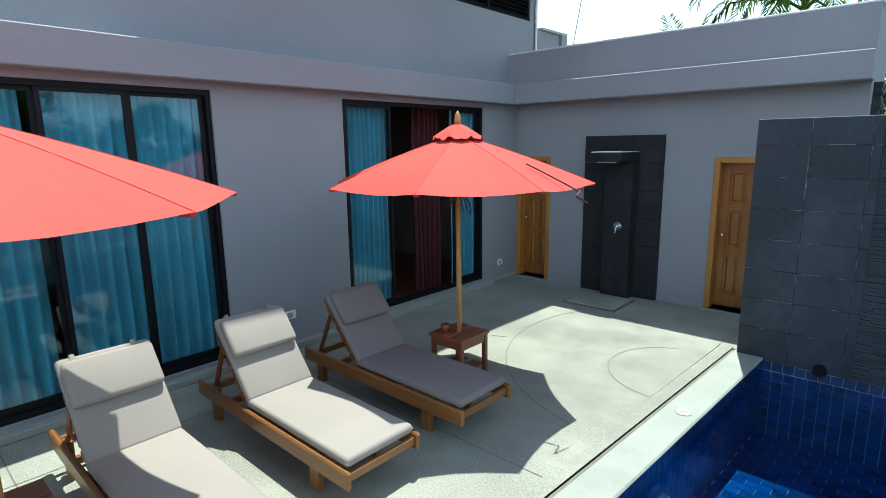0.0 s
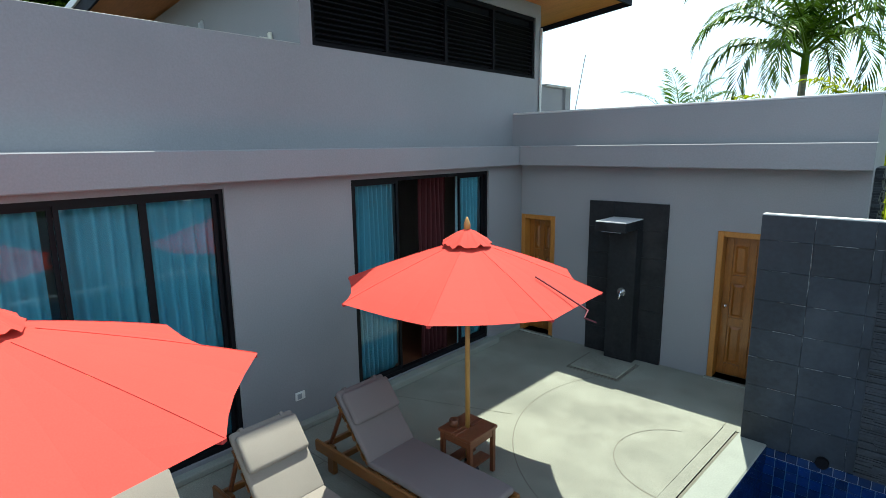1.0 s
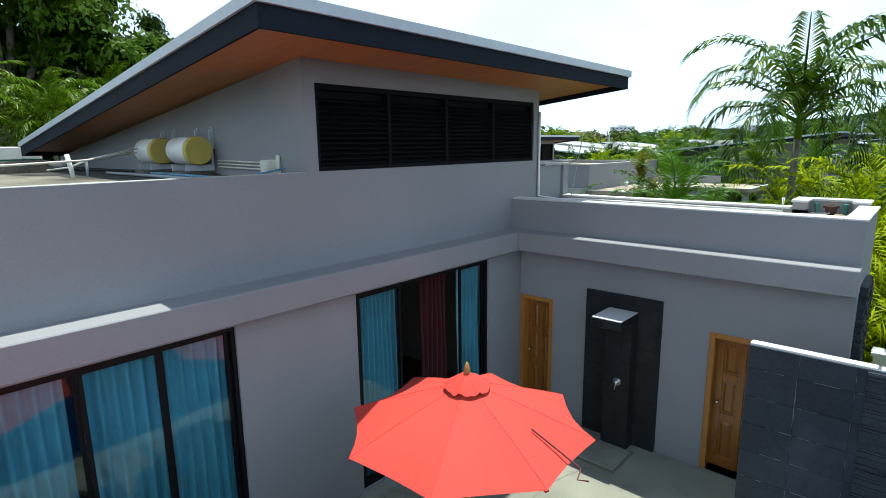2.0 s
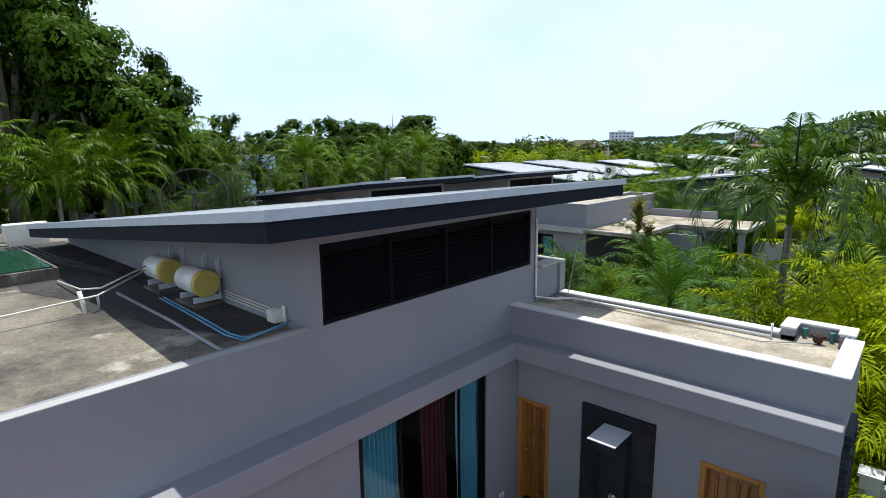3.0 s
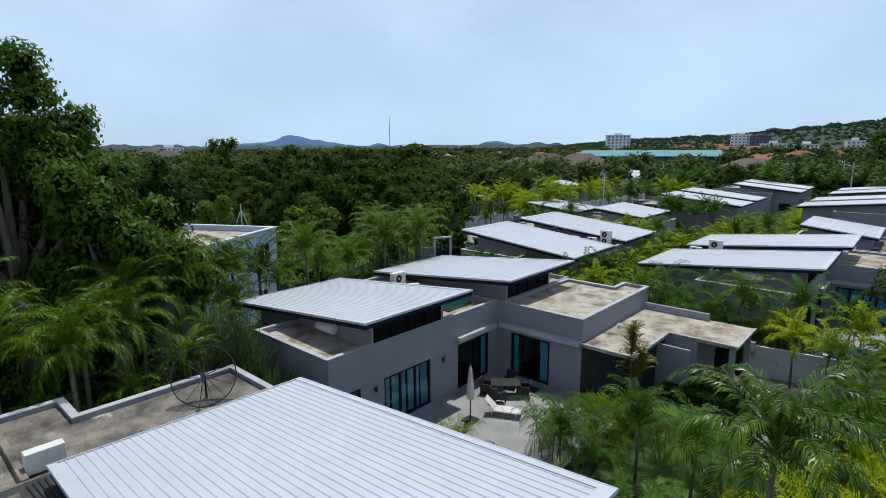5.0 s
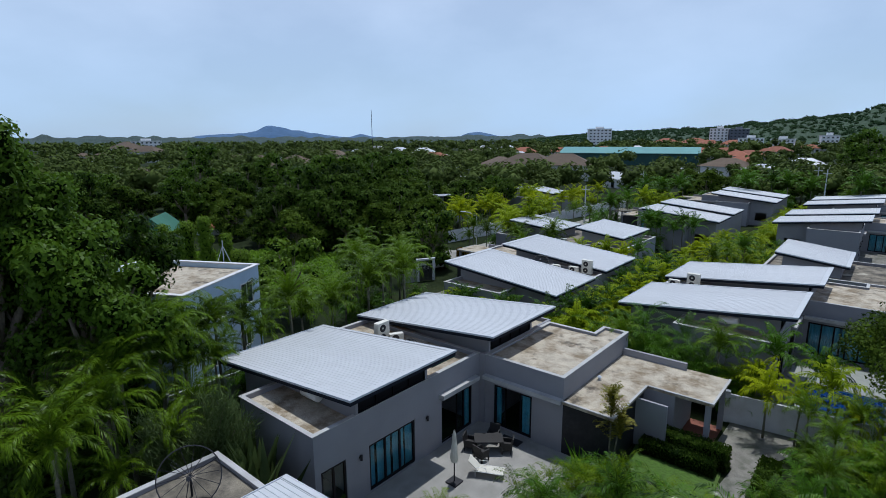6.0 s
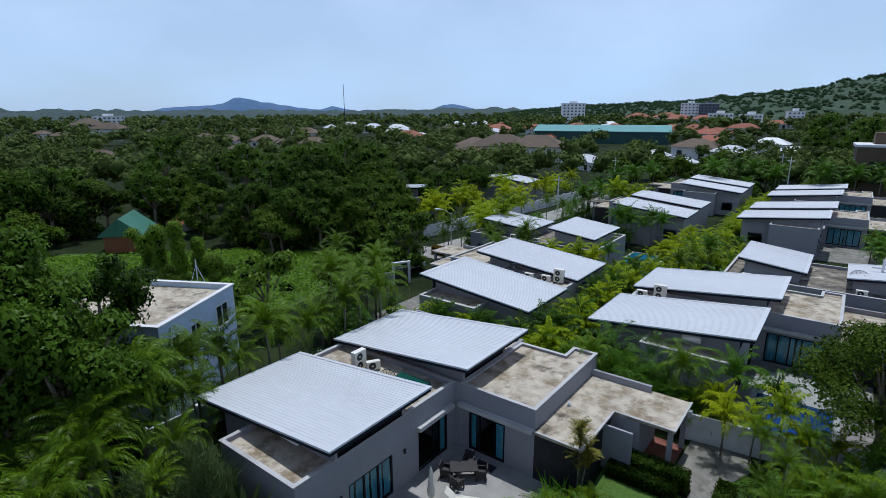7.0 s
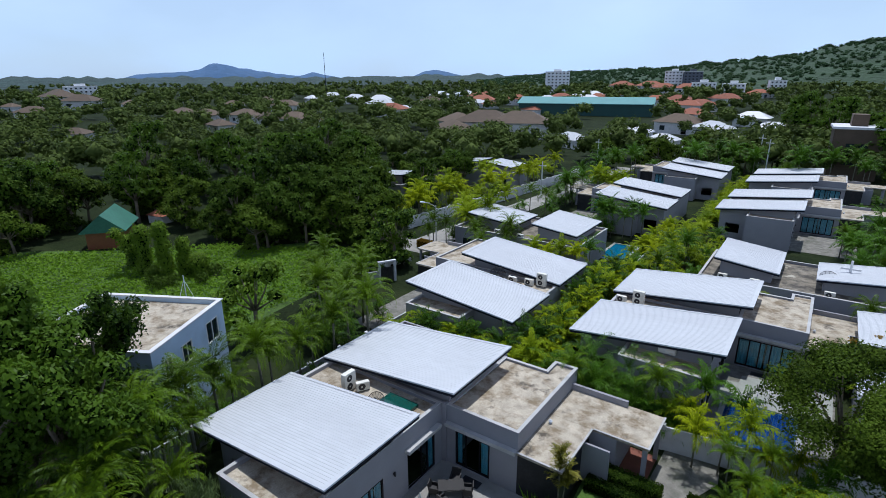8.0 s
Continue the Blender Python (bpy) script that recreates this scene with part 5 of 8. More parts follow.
    clerestory(root, -9.5, -0.602, 10.5, 15.1, 3.92, 4.3, 5.34, slats=False, sill=4.18, louvre_top=5.12)
    glazing("window", "dark sliding window", "y", -0.98, *w0, [(-0.85, -0.24), (-0.24, 0.37)], root)
    glazing("window", "black-framed sliding windows with pale curtains", "y", -0.98, *wa, [(1.8, 2.77), (2.77, 3.73), (3.73, 4.7)], root)
    glazing("window", "black-framed sliding terrace doors", "y", -0.98, *wb, [(8.1, 8.72), (8.72, 9.35)], root, opened=[(6.86, 8.1)])
    if wide:
        glazing("window", "wide black-framed glass doors with pale curtains", "x", 10.23, *wc, [(-0.24, 0.52), (0.52, 1.28), (1.28, 2.04), (2.04, 2.8), (2.8, 3.54)], root, inward=1)
        curtain("curtain", "pale teal curtain", "x", 10.37, -0.2, 1.6, 0.12, 2.46, CURTAIN, 9, 0.035, parent=root)
        curtain("curtain", "pale teal curtain", "x", 10.37, 1.75, 3.5, 0.12, 2.46, CURTAIN, 9, 0.035, parent=root)
    else:
        glazing("window", "black-framed sliding terrace doors", "x", 10.23, *wc, [(0.06, 0.75), (1.65, 2.34)], root, inward=1, opened=[(0.75, 1.65)])
        curtain("curtain", "pale teal curtain", "x", 10.37, 1.75, 2.34, 0.12, 2.46, CURTAIN, 4, 0.035, parent=root)
        curtain("curtain", "pale teal curtain", "x", 10.37, 0.08, 0.4, 0.12, 2.46, CURTAIN, 3, 0.035, parent=root)
    for a0, a1 in ((1.8, 2.2), (2.35, 3.2), (3.35, 4.1), (4.2, 4.7)):
        curtain("curtain", "pale teal curtain", "y", -1.12, a0, a1, 0.12, 2.36, CURTAIN, 5, 0.035, parent=root)
    curtain("curtain", "pale teal curtain", "y", -1.12, 8.75, 9.35, 0.12, 2.46, CURTAIN, 4, 0.035, parent=root)
    for y in (1.2, 5.6):
        part("wall_lamp", Shape().tube([(-0.95, y, 2.1), (-0.85, y, 2.1)], 0.05, 8).tube([(-0.85, y, 1.98), (-0.85, y, 2.22)], 0.06, 10), DARKMETAL, root, "small dark wall lamp")
    # slate bathroom block
    hollow(root, 4.2, 6.7, 10.2, 14.6, -0.2, 2.75, material=SLATE_DARK, name="bathroom_wall", label="black slate-clad wall")
    part("bathroom_roof", Shape().box(4.21, 10.05, 2.75, 6.9, 14.49, 2.9), DECK_WARM, root, "pale stained concrete roof slab", bevel=0.01)
    rim = Shape().box(4.2, 10.02, 2.9, 6.93, 10.14, 2.94).box(6.81, 10.14, 2.9, 6.93, 14.5, 2.94)
    part("roof_edge", rim, CAPPING, root, "pale slab edge")
    part("roof_edge", Shape().box(6.95, 14.47, 2.9, 10.18, 14.59, 2.94).box(10.06, 14.59, 2.9, 10.18, 18.1, 2.94), CAPPING, root, "pale slab edge")
    part("porch_front", Shape().box(6.72, 13.4, -0.2, 8.3, 13.55, 2.6), RENDER_GREY, root, "grey screen wall by the porch")
    part("roof_lamp", Shape().lathe([(0.08, 2.9), (0.08, 3.05), (0.13, 3.07), (0.05, 3.16)], 10, (4.6, 13.6)), FLASHING, root, "small grey roof vent")
    hollow(root, 4.22, 8.3, 14.62, 18.0, -0.2, 2.75, south=[(4.9, 6.3, 0.0, 2.3)], name="porch_wall", label="grey porch wall")
    for y in (14.7, 17.7):
        part("porch_post", Shape().box(9.75, y, -0.2, 10.0, y + 0.25, 2.75), RENDER_GREY, root)
    part("upstand", Shape().box(4.22, 17.82, 2.9, 7.9, 18.02, 3.3), RENDER_GREY, root)
    part("porch_roof", Shape().box(4.22, 14.5, 2.75, 10.15, 18.1, 2.9), DECK_WARM, root, "mossy stained concrete porch roof", bevel=0.01)
    # The wide villa's terrace takes the darker paving for the shade on it
    part("terrace", Shape().box(-0.95, -0.5, -0.15, 6.6, 10.2, 0.0), STAINED_SHADED if wide else PATH, root, "worn stone terrace")
    part("mat", Shape().box(1.0, 9.2, 0.0, 2.2, 9.8, 0.015), DARKMETAL, root, "dark door mat")
    part("skylight", Shape().box(-4.2, 7.3, 3.92, -2.0, 9.2, 4.12), GREENGLASS, root, "dark green roof light")
    return root


villa_two = estate_villa(pose(-16.5, 13.4, GZ), "grey modern villa with two pale shed roofs and terrace")
MIRROR = Matrix.Scale(-1, 4, (1, 0, 0))
villa_three = estate_villa(pose(-4.15, 36.5, GZ), "grey modern villa with pale shed roofs and wide glass doors", True)
villas = [villa_two, villa_three]
for x, y, flip in ((-2.35, 84.8, False), (-1.7, 109.6, False), (-29.6, 35.0, True), (-29.2, 80.2, True), (-27.0, 110.0, True), (13.5, 36.5, False)):
    villas.append(copy_thing(villa_three, pose(x, y, GZ) @ (MIRROR if flip else Matrix())))


def twin_villa(at, roofs, label):
    """A flat-roofed grey house with small shed roofs set side by side."""
    root = thing("villa", label, "villa", "estate villas", at=at)
    x0, x1 = min(r[0] for r in roofs) - 1.0, max(r[1] for r in roofs) + 0.6
    y0, y1 = min(r[2] for r in roofs) - 1.2, max(r[3] for r in roofs) + 0.6
    hollow(root, x0, x1, y0, y1, -0.2, 3.6, south=[(x0 + 1.2, x0 + 3.4, 0.8, 2.2), (x1 - 3.2, x1 - 1.0, 0.1, 2.3)])
    caps = Shape().box(x0 - 0.03, y0 - 0.03, 3.6, x1 + 0.03, y0 + 0.2, 3.64).box(x0 - 0.03, y1 - 0.2, 3.6, x1 + 0.03, y1, 3.64).box(x0 - 0.03, y0 + 0.2, 3.6, x0 + 0.2, y1 - 0.2, 3.64).box(x1 - 0.2, y0 + 0.2, 3.6, x1 + 0.03, y1 - 0.2, 3.64)
    part("parapet_cap", caps, CAPPING, root)
    part("flat_roof", Shape().box(x0 + 0.18, y0 + 0.18, 3.2, x1 - 0.18, y1 - 0.18, 3.36), DECK, root, "stained concrete flat roof")
    for a0, a1, b0, b1, high in roofs:
        shed_roof(root, a0, a1, b0, b1, 4.6, 5.3, high)
        clerestory(root, a0 + 0.6, a1 - 0.6, b0 + 0.7, b1 - 0.7, 3.36, 4.36, 4.96, high, slats=False)
    part("window", Shape().box(x0 + 1.2, y0 + 0.06, 0.8, x0 + 3.4, y0 + 0.1, 2.2), DARKGLASS, root, "dark window")
    part("window", Shape().box(x1 - 3.2, y0 + 0.06, 0.1, x1 - 1.0, y0 + 0.1, 2.3), DARKGLASS, root, "dark glass doors")
    return root


twin_villa(pose(-35.6, 62.5, GZ), [(-3.6, 3.6, -2.6, 3.8, "west"), (6.0, 12.0, -3.0, 5.4, "west")], "grey villa with two small pale shed roofs")
twin_villa(pose(-5.8, 62.0, GZ), [(-2.9, 2.9, -3.6, 4.4, "west"), (5.8, 13.0, -3.2, 2.6, "east")], "grey villa with two small pale shed roofs")
twin_villa(pose(-66.0, 102.0, GZ), [(-4, 4, -3, 3, "east"), (6.0, 12.0, -3.0, 3.4, "west")], "grey villa beyond the lane with pale roofs")
twin_villa(pose(-69.0, 80.0, GZ), [(-4, 4, -3, 3, "east"), (-12.0, -6.0, -3.0, 3.4, "west")], "grey villa beyond the lane with pale roofs")

# air conditioners, heaters and dishes on the estate roofs
for x, y, z, rz, big in ((-23.2, 21.5, 3.22, 90, True), (-22.5, 22.0, 3.22, 60, False), (-13.6, 45.0, 3.22, 0, False), (-12.2, 45.2, 3.22, 0, True), (-20.9, 44.4, 3.22, 0, True), (-22.0, 44.0, 3.22, 0, False), (-23.6, 43.7, 3.22, 0, False), (-24.9, 57.9, 2.66, 0, False), (-7.6, 57.6, 2.66, 0, False), (-4.8, 57.6, 2.66, 0, False), (1.2, 57.8, 2.66, 0, False), (-30.6, 58.6, 2.66, 0, False), (-34.0, 58.9, 2.66, 0, False), (-26.0, 58.6, 2.66, 0, False), (-7.5, 92.8, 3.22, 0, False), (-24.0, 87.6, 3.22, 0, False)):
    condenser(pose(x, y, z, 0, 0, rz), big=big)
for x, y, z, r in ((-25.0, 43.3, 3.22, 0.75), (-36.5, 58.6, 2.66, 0.8), (1.0, 60.5, 2.66, 0.95), (-20.6, 21.2, 3.22, 0.5)):
    dish(pose(x, y, z), r, "dark satellite dish on a flat roof")
boiler = thing("water_heater", "small white water heater on the villa roof wall", "water heater", "water heaters on the roof", at=pose(-20.2, 14.2, 3.74) @ Matrix.Scale(1.3, 4))
part("tank", Shape().tube([(-0.45, 0, 0), (-0.42, 0, 0), (0.42, 0, 0), (0.45, 0, 0)], [0.15, 0.2, 0.2, 0.15], 16), WHITE, boiler, smooth=True)
part("bracket", Shape().box(-0.2, 0.1, -0.3, -0.15, 0.2, 0.0).box(0.15, 0.1, -0.3, 0.2, 0.2, 0.0), FLASHING, boiler)
copy_thing(boiler, pose(-7.9, 37.35, 3.72))

# ---- second villa's terrace: furniture, closed parasol ----
closed = thing("closed_parasol", "folded cream parasol on a dark pole", "parasol", at=pose(-15.0, 18.2, GZ))
part("pole", Shape().tube([(0, 0, 0), (0, 0, 2.7)], 0.03, 8), DARKMETAL, closed)
part("canopy", Shape().lathe([(0.16, 1.1), (0.2, 1.3), (0.13, 2.0), (0.08, 2.5), (0.02, 2.72)], 10), CANVAS_PALE, closed, "folded pale canvas")
part("base", Shape().box(-0.3, -0.3, 0, 0.3, 0.3, 0.08), DARKMETAL, closed)


def garden_table(at):
    root = thing("garden_table", "low dark rattan table on the terrace", "table", at=at)
    part("tabletop", Shape().box(-0.75, -0.45, 0.66, 0.75, 0.45, 0.72), RATTAN, root, bevel=0.01)
    for x in (-0.66, 0.66):
        for y in (-0.37, 0.37):
            part("leg", Shape().box(x - 0.05, y - 0.05, 0, x + 0.05, y + 0.05, 0.66), RATTAN, root)


def garden_chair(at):
    root = thing("garden_chair", "dark rattan garden armchair", "chair", "terrace chairs", at=at)
    part("seat", Shape().box(-0.28, -0.28, 0.2, 0.28, 0.28, 0.42), RATTAN, root, bevel=0.02)
    part("backrest", Shape().hexa([(-0.28, 0.22, 0.42), (0.28, 0.22, 0.42), (0.28, 0.28, 0.42), (-0.28, 0.28, 0.42)], [(-0.28, 0.3, 0.85), (0.28, 0.3, 0.85), (0.28, 0.36, 0.85), (-0.28, 0.36, 0.85)]), RATTAN, root)
    for x in (-0.3, 0.24):
        part("armrest", Shape().box(x, -0.28, 0.42, x + 0.06, 0.22, 0.62), RATTAN, root)
        for y in (-0.26, 0.2):
            part("leg", Shape().box(x, y, 0, x + 0.06, y + 0.06, 0.2), RATTAN, root)
    return root


garden_table(pose(-15.3, 21.4, GZ, 0, 0, 40))
for x, y, r in ((-16.1, 20.9, 110), (-15.1, 20.5, 170), (-15.6, 22.3, 20), (-14.5, 21.9, -60)):
    garden_chair(pose(x, y, GZ, 0, 0, r))

def sling_lounger(at):
    """A light tube-framed lounger with a cloth sling and a raised back."""
    root = thing("sling_lounger", "pale sling lounger with a light metal frame on the terrace", "lounger", at=at)
    for y in (-0.3, 0.3):
        part("rail", Shape().tube([(-0.6, y, 0.32), (0.9, y, 0.32)], 0.018, 6), WHITE, root)
        for x in (-0.45, 0.7):
            part("leg", Shape().tube([(x, y, 0), (x, y, 0.32)], 0.016, 6), WHITE, root)
        part("armrest", Shape().tube([(-0.4, y, 0.32), (-0.35, y, 0.55), (0.05, y, 0.55), (0.1, y, 0.32)], 0.014, 6), WHITE, root)
    part("sling", Shape().box(-0.3, -0.28, 0.325, 0.9, 0.28, 0.34), CANVAS_PALE, root, "pale cloth sling")
    part("backrest", Shape().hexa([(-0.32, -0.28, 0.33), (-0.3, -0.28, 0.34), (-0.3, 0.28, 0.34), (-0.32, 0.28, 0.33)], [(-0.8, -0.28, 0.8), (-0.78, -0.28, 0.81), (-0.78, 0.28, 0.81), (-0.8, 0.28, 0.8)]), CANVAS_PALE, root, "pale cloth back")


sling_lounger(pose(-14.2, 19.6, GZ, 0, 0, 25))

# ---- garden walls, neighbour pools ----
def garden_wall(name, pts, h, label, post=3.2, face=None):
    root = tagged(thing(name, label, "garden wall"), kind="structure")
    face = face or SHRUBWALL
    for (xa, ya), (xb, yb) in zip(pts, pts[1:]):
        d = Vector((xb - xa, yb - ya, 0))
        n = max(1, round(d.length / post))
        turn = math.degrees(math.atan2(d.y, d.x))
        panel = Shape().box(0.12, -0.07, 0, d.length / n - 0.12, 0.07, h).mesh("panel", face)
        column = Shape().box(-0.12, -0.12, 0, 0.12, 0.12, h + 0.12).box(-0.15, -0.15, h + 0.12, 0.15, 0.15, h + 0.17).mesh("post", RENDER_PALE)
        for i in range(n):
            p = Vector((xa, ya, 0)) + d * (i / n)
            part("panel", panel, None, root, at=pose(p.x, p.y, GZ, 0, 0, turn))
            part("post", column, None, root, at=pose(p.x, p.y, GZ, 0, 0, turn))
    return root


garden_wall("wall_garden_1", [(-6.6, 32.4), (6.5, 34.0)], 1.7, "pale rendered garden wall with posts", face=RENDER_PALE)
garden_wall("wall_garden_2", [(-52.6, 63.6), (-50.3, 86.2), (-47.8, 122.0)], 1.9, "pale rendered lane wall in front of palms", face=RENDER_PALE)
garden_wall("wall_garden_3", [(-31.0, 12.0), (-31.0, 60.0)], 1.6, "grey estate boundary wall among palms")
garden_wall("wall_garden_4", [(-17.6, 34.0), (-17.6, 78.0)], 1.5, "grey garden wall inside the palm hedge")
garden_wall("wall_garden_5", [(-0.4, 9.3), (6.0, 9.3)], 2.0, "pale garden wall beside the wing")
garden_wall("wall_garden_6", [(5.0, -9.0), (5.0, 9.2)], 2.2, "pale garden wall across the pool")


def neighbour_pool(x0, x1, y0, y1, tile, label):
    root = tagged(thing("pool", label, "pool"), kind="structure")
    t = 0.35
    part("coping", Shape().box(x0 - t, y0 - t, GZ - 0.1, x1 + t, y0, GZ + 0.06).box(x0 - t, y1, GZ - 0.1, x1 + t, y1 + t, GZ + 0.06).box(x0 - t, y0, GZ - 0.1, x0, y1, GZ + 0.06).box(x1, y0, GZ - 0.1, x1 + t, y1, GZ + 0.06), COPING, root, "pale coping")
    part("basin", Shape().box(x0, y0, GZ - 0.02, x1, y1, GZ + 0.006), GROUT, root, "grouted basin")
    bed = Shape()
    for i in range(int((x1 - x0) / 0.25)):
        for j in range(int((y1 - y0) / 0.25)):
            bed.box(x0 + 0.01 + 0.25 * i, y0 + 0.01 + 0.25 * j, GZ + 0.006, x0 + 0.235 + 0.25 * i, y0 + 0.235 + 0.25 * j, GZ + 0.014)
    tagged(part("mosaic", bed, tile, root, "glazed tile bed"), kind="stuff")
    w = part("water", Shape().add([(x0, y0, GZ + 0.04), (x1, y0, GZ + 0.04), (x1, y1, GZ + 0.04), (x0, y1, GZ + 0.04)], [(0, 1, 2, 3)]), WATER, root, "clear water")
    w.visible_shadow = False


neighbour_pool(-8.6, -6.5, 14.4, 17.0, TILE, "small dark blue garden pool")
neighbour_pool(-4.0, 0.4, 34.6, 41.0, TILE_BRIGHT, "bright blue tiled swimming pool")
neighbour_pool(-23.4, -20.4, 67.0, 74.0, TILE_TEAL, "turquoise swimming pool")

slab = setting("pool_deck", Shape().add([(x, y, z) for z in (GZ - 0.02, GZ + 0.05) for x, y in ((-4.8, 41.37), (2.3, 41.37), (2.3, 45.6), (-3.62, 45.1), (-3.7, 43.75), (-4.8, 43.65))], [(5, 4, 3, 2, 1, 0), (6, 7, 8, 9, 10, 11)] + [(i, (i + 1) % 6, (i + 1) % 6 + 6, i + 6) for i in range(6)]), COPING, "pale stone deck at the head of the pool", "pool deck")
ladder = thing("pool_ladder", "chrome pool ladder rails at the pool head", "pool ladder", at=pose(-2.5, 41.2, GZ + 0.05))
for x in (-0.25, 0.25):
    part("rail", Shape().tube([(x, 0.35, -0.02), (x, 0.35, 0.75), (x, 0.25, 0.88), (x, 0.0, 0.88), (x, -0.12, 0.75), (x, -0.12, -0.1)], 0.03, 8), STEEL, ladder, smooth=True)
post = thing("garden_post", "slender white post in front of the garden wall", "post", at=pose(-1.4, 31.4, GZ))
part("shaft", Shape().box(-0.09, -0.09, -0.1, 0.09, 0.09, 2.3).box(-0.12, -0.12, 2.3, 0.12, 0.12, 2.36), WHITE, post, bevel=0.008)

# entrance from the lane: portal, car, lamp
portal = thing("gate_portal", "white gate portal with a dark slatted gate", "gate", at=pose(-40.35, 44.55, GZ, 0, 0, 62))
for x in (-0.95, 0.95):
    part("pillar", Shape().box(x - 0.13, -0.13, -0.1, x + 0.13, 0.13, 2.4), RENDER_PALE, portal, bevel=0.01)
part("lintel", Shape().box(-1.12, -0.15, 2.4, 1.12, 0.15, 2.6), RENDER_PALE, portal, bevel=0.01)
leaf = part("gate_leaf", Shape().box(-0.8, -0.03, 0.05, 0.8, 0.03, 0.13).box(-0.8, -0.03, 1.72, 0.8, 0.03, 1.8), DARKMETAL, portal, "dark metal gate")
for i in range(10):
    part("slat", Shape().box(-0.78 + i * 0.16, -0.02, 0.13, -0.66 + i * 0.16, 0.02, 1.72), DARKMETAL, leaf)
part("side_wall", Shape().box(-3.2, -0.1, -0.1, -1.08, 0.1, 1.5), RENDER_GREY, portal)


def parked_car(at, label):
    root = thing("car", label, "car", at=at)
    part("body", Shape().add([(x, y * w, z) for y in (-1, 1) for x, z, w in ((-1.85, 0.28, 0.78), (1.85, 0.28, 0.76), (1.88, 0.62, 0.76), (1.75, 0.8, 0.74), (0.75, 0.92, 0.76), (-1.7, 0.95, 0.76), (-1.88, 0.65, 0.76))], [tuple(range(7)), tuple(range(13, 6, -1))] + [((i + 1) % 7, i, i + 7, (i + 1) % 7 + 7) for i in range(7)]), WHITE, root, "white painted body", bevel=0.05, segments=2)
    cabin = part("cabin", Shape().add([(x, y * w, z) for y in (-1, 1) for x, z, w in ((-1.66, 0.93, 0.72), (0.8, 0.91, 0.72), (0.1, 1.42, 0.58), (-1.4, 1.43, 0.58))], [(0, 1, 2, 3), (7, 6, 5, 4), (1, 0, 4, 5), (2, 1, 5, 6), (3, 2, 6, 7), (0, 3, 7, 4)]), DARKGLASS, root, "dark cabin glass")
    part("roof", Shape().box(-1.42, -0.6, 1.41, 0.12, 0.6, 1.46), WHITE, cabin, "white roof panel", bevel=0.02)
    for x in (-1.15, 1.15):
        for y in (-0.72, 0.72):
            wheel = part("wheel", Shape().tube([(x, y - 0.09, 0.3), (x, y + 0.09, 0.3)], 0.3, 14), DARKMETAL, root, "black tyre")
            part("rim", Shape().tube([(x, y - 0.1, 0.3), (x, y + 0.1, 0.3)], 0.18, 10), STEEL, wheel)
    for y in (-0.55, 0.55):
        part("headlight", Shape().box(1.72, y - 0.14, 0.6, 1.89, y + 0.14, 0.72), STEEL, root, bevel=0.02)
    return root


parked_car(pose(-43.3, 49.6, GZ, 0, 0, 75), "small white hatchback parked behind the gate")
lamp = thing("street_lamp", "grey street lamp with a single arm by the lane", "street lamp", at=pose(-45.4, 61.0, GZ, 0, 0, 20))
part("pole", Shape().tube([(0, 0, 0), (0, 0, 5.2)], [0.09, 0.06], 8), RENDER_PALE, lamp)
part("arm", Shape().tube([(0, 0, 5.0), (-0.9, -0.4, 5.6), (-1.5, -0.7, 5.75)], 0.04, 6), RENDER_PALE, lamp)
part("lamp_head", Shape().box(-2.1, -1.0, 5.72, -1.4, -0.65, 5.84), WHITE, lamp, bevel=0.02)

# ---- pale blue neighbour house ----
house = thing("house", "two-storey pale blue house with a flat stained roof", "house", at=pose(-33.3, 14.5, GZ, 0, 0, 28))
hollow(house, -9.8, 0, 0, 8.5, 0, 6.5, 0.2, south=[(-8.9, -7.7, 3.9, 5.2), (-6, -4.6, 3.9, 5.2), (-3, -1.6, 3.9, 5.2)], east=[(1.0, 1.9, 3.9, 5.4), (3.0, 4.2, 3.9, 5.4), (6.0, 7.6, 3.9, 5.6), (2, 3.4, 0.8, 2.2), (5.6, 7.0, 0.8, 2.2)], material=BLUEWALL, label="pale blue rendered wall")
part("flat_roof", Shape().box(-9.6, 0.2, 6.0, -0.2, 8.3, 6.15), DECK_WARM, house, "stained concrete roof with puddle marks")
part("parapet_cap", Shape().box(-9.9, -0.1, 6.5, 0.1, 0.25, 6.58).box(-9.9, 8.25, 6.5, 0.1, 8.6, 6.58).box(-9.9, 0.25, 6.5, -9.55, 8.25, 6.58).box(-0.25, 0.25, 6.5, 0.1, 8.25, 6.58), RENDER_PALE, house, "white parapet edge")
for y0, y1, z0, z1 in ((1.0, 1.9, 3.9, 5.4), (3.0, 4.2, 3.9, 5.4), (6.0, 7.6, 3.9, 5.6), (2, 3.4, 0.8, 2.2), (5.6, 7.0, 0.8, 2.2)):
    w = part("window", Shape().box(-0.1, y0, z0, 0.03, y0 + 0.08, z1).box(-0.1, y1 - 0.08, z0, 0.03, y1, z1).box(-0.1, y0 + 0.08, z0, 0.03, y1 - 0.08, z0 + 0.08).box(-0.1, y0 + 0.08, z1 - 0.08, 0.03, y1 - 0.08, z1).box(-0.08, (y0 + y1) / 2 - 0.03, z0 + 0.08, 0.02, (y0 + y1) / 2 + 0.03, z1 - 0.08), WHITE, house, "white window frame")
    part("pane", Shape().box(-0.06, y0 + 0.08, z0 + 0.08, -0.04, y1 - 0.08, z1 - 0.08), DARKGLASS, w)
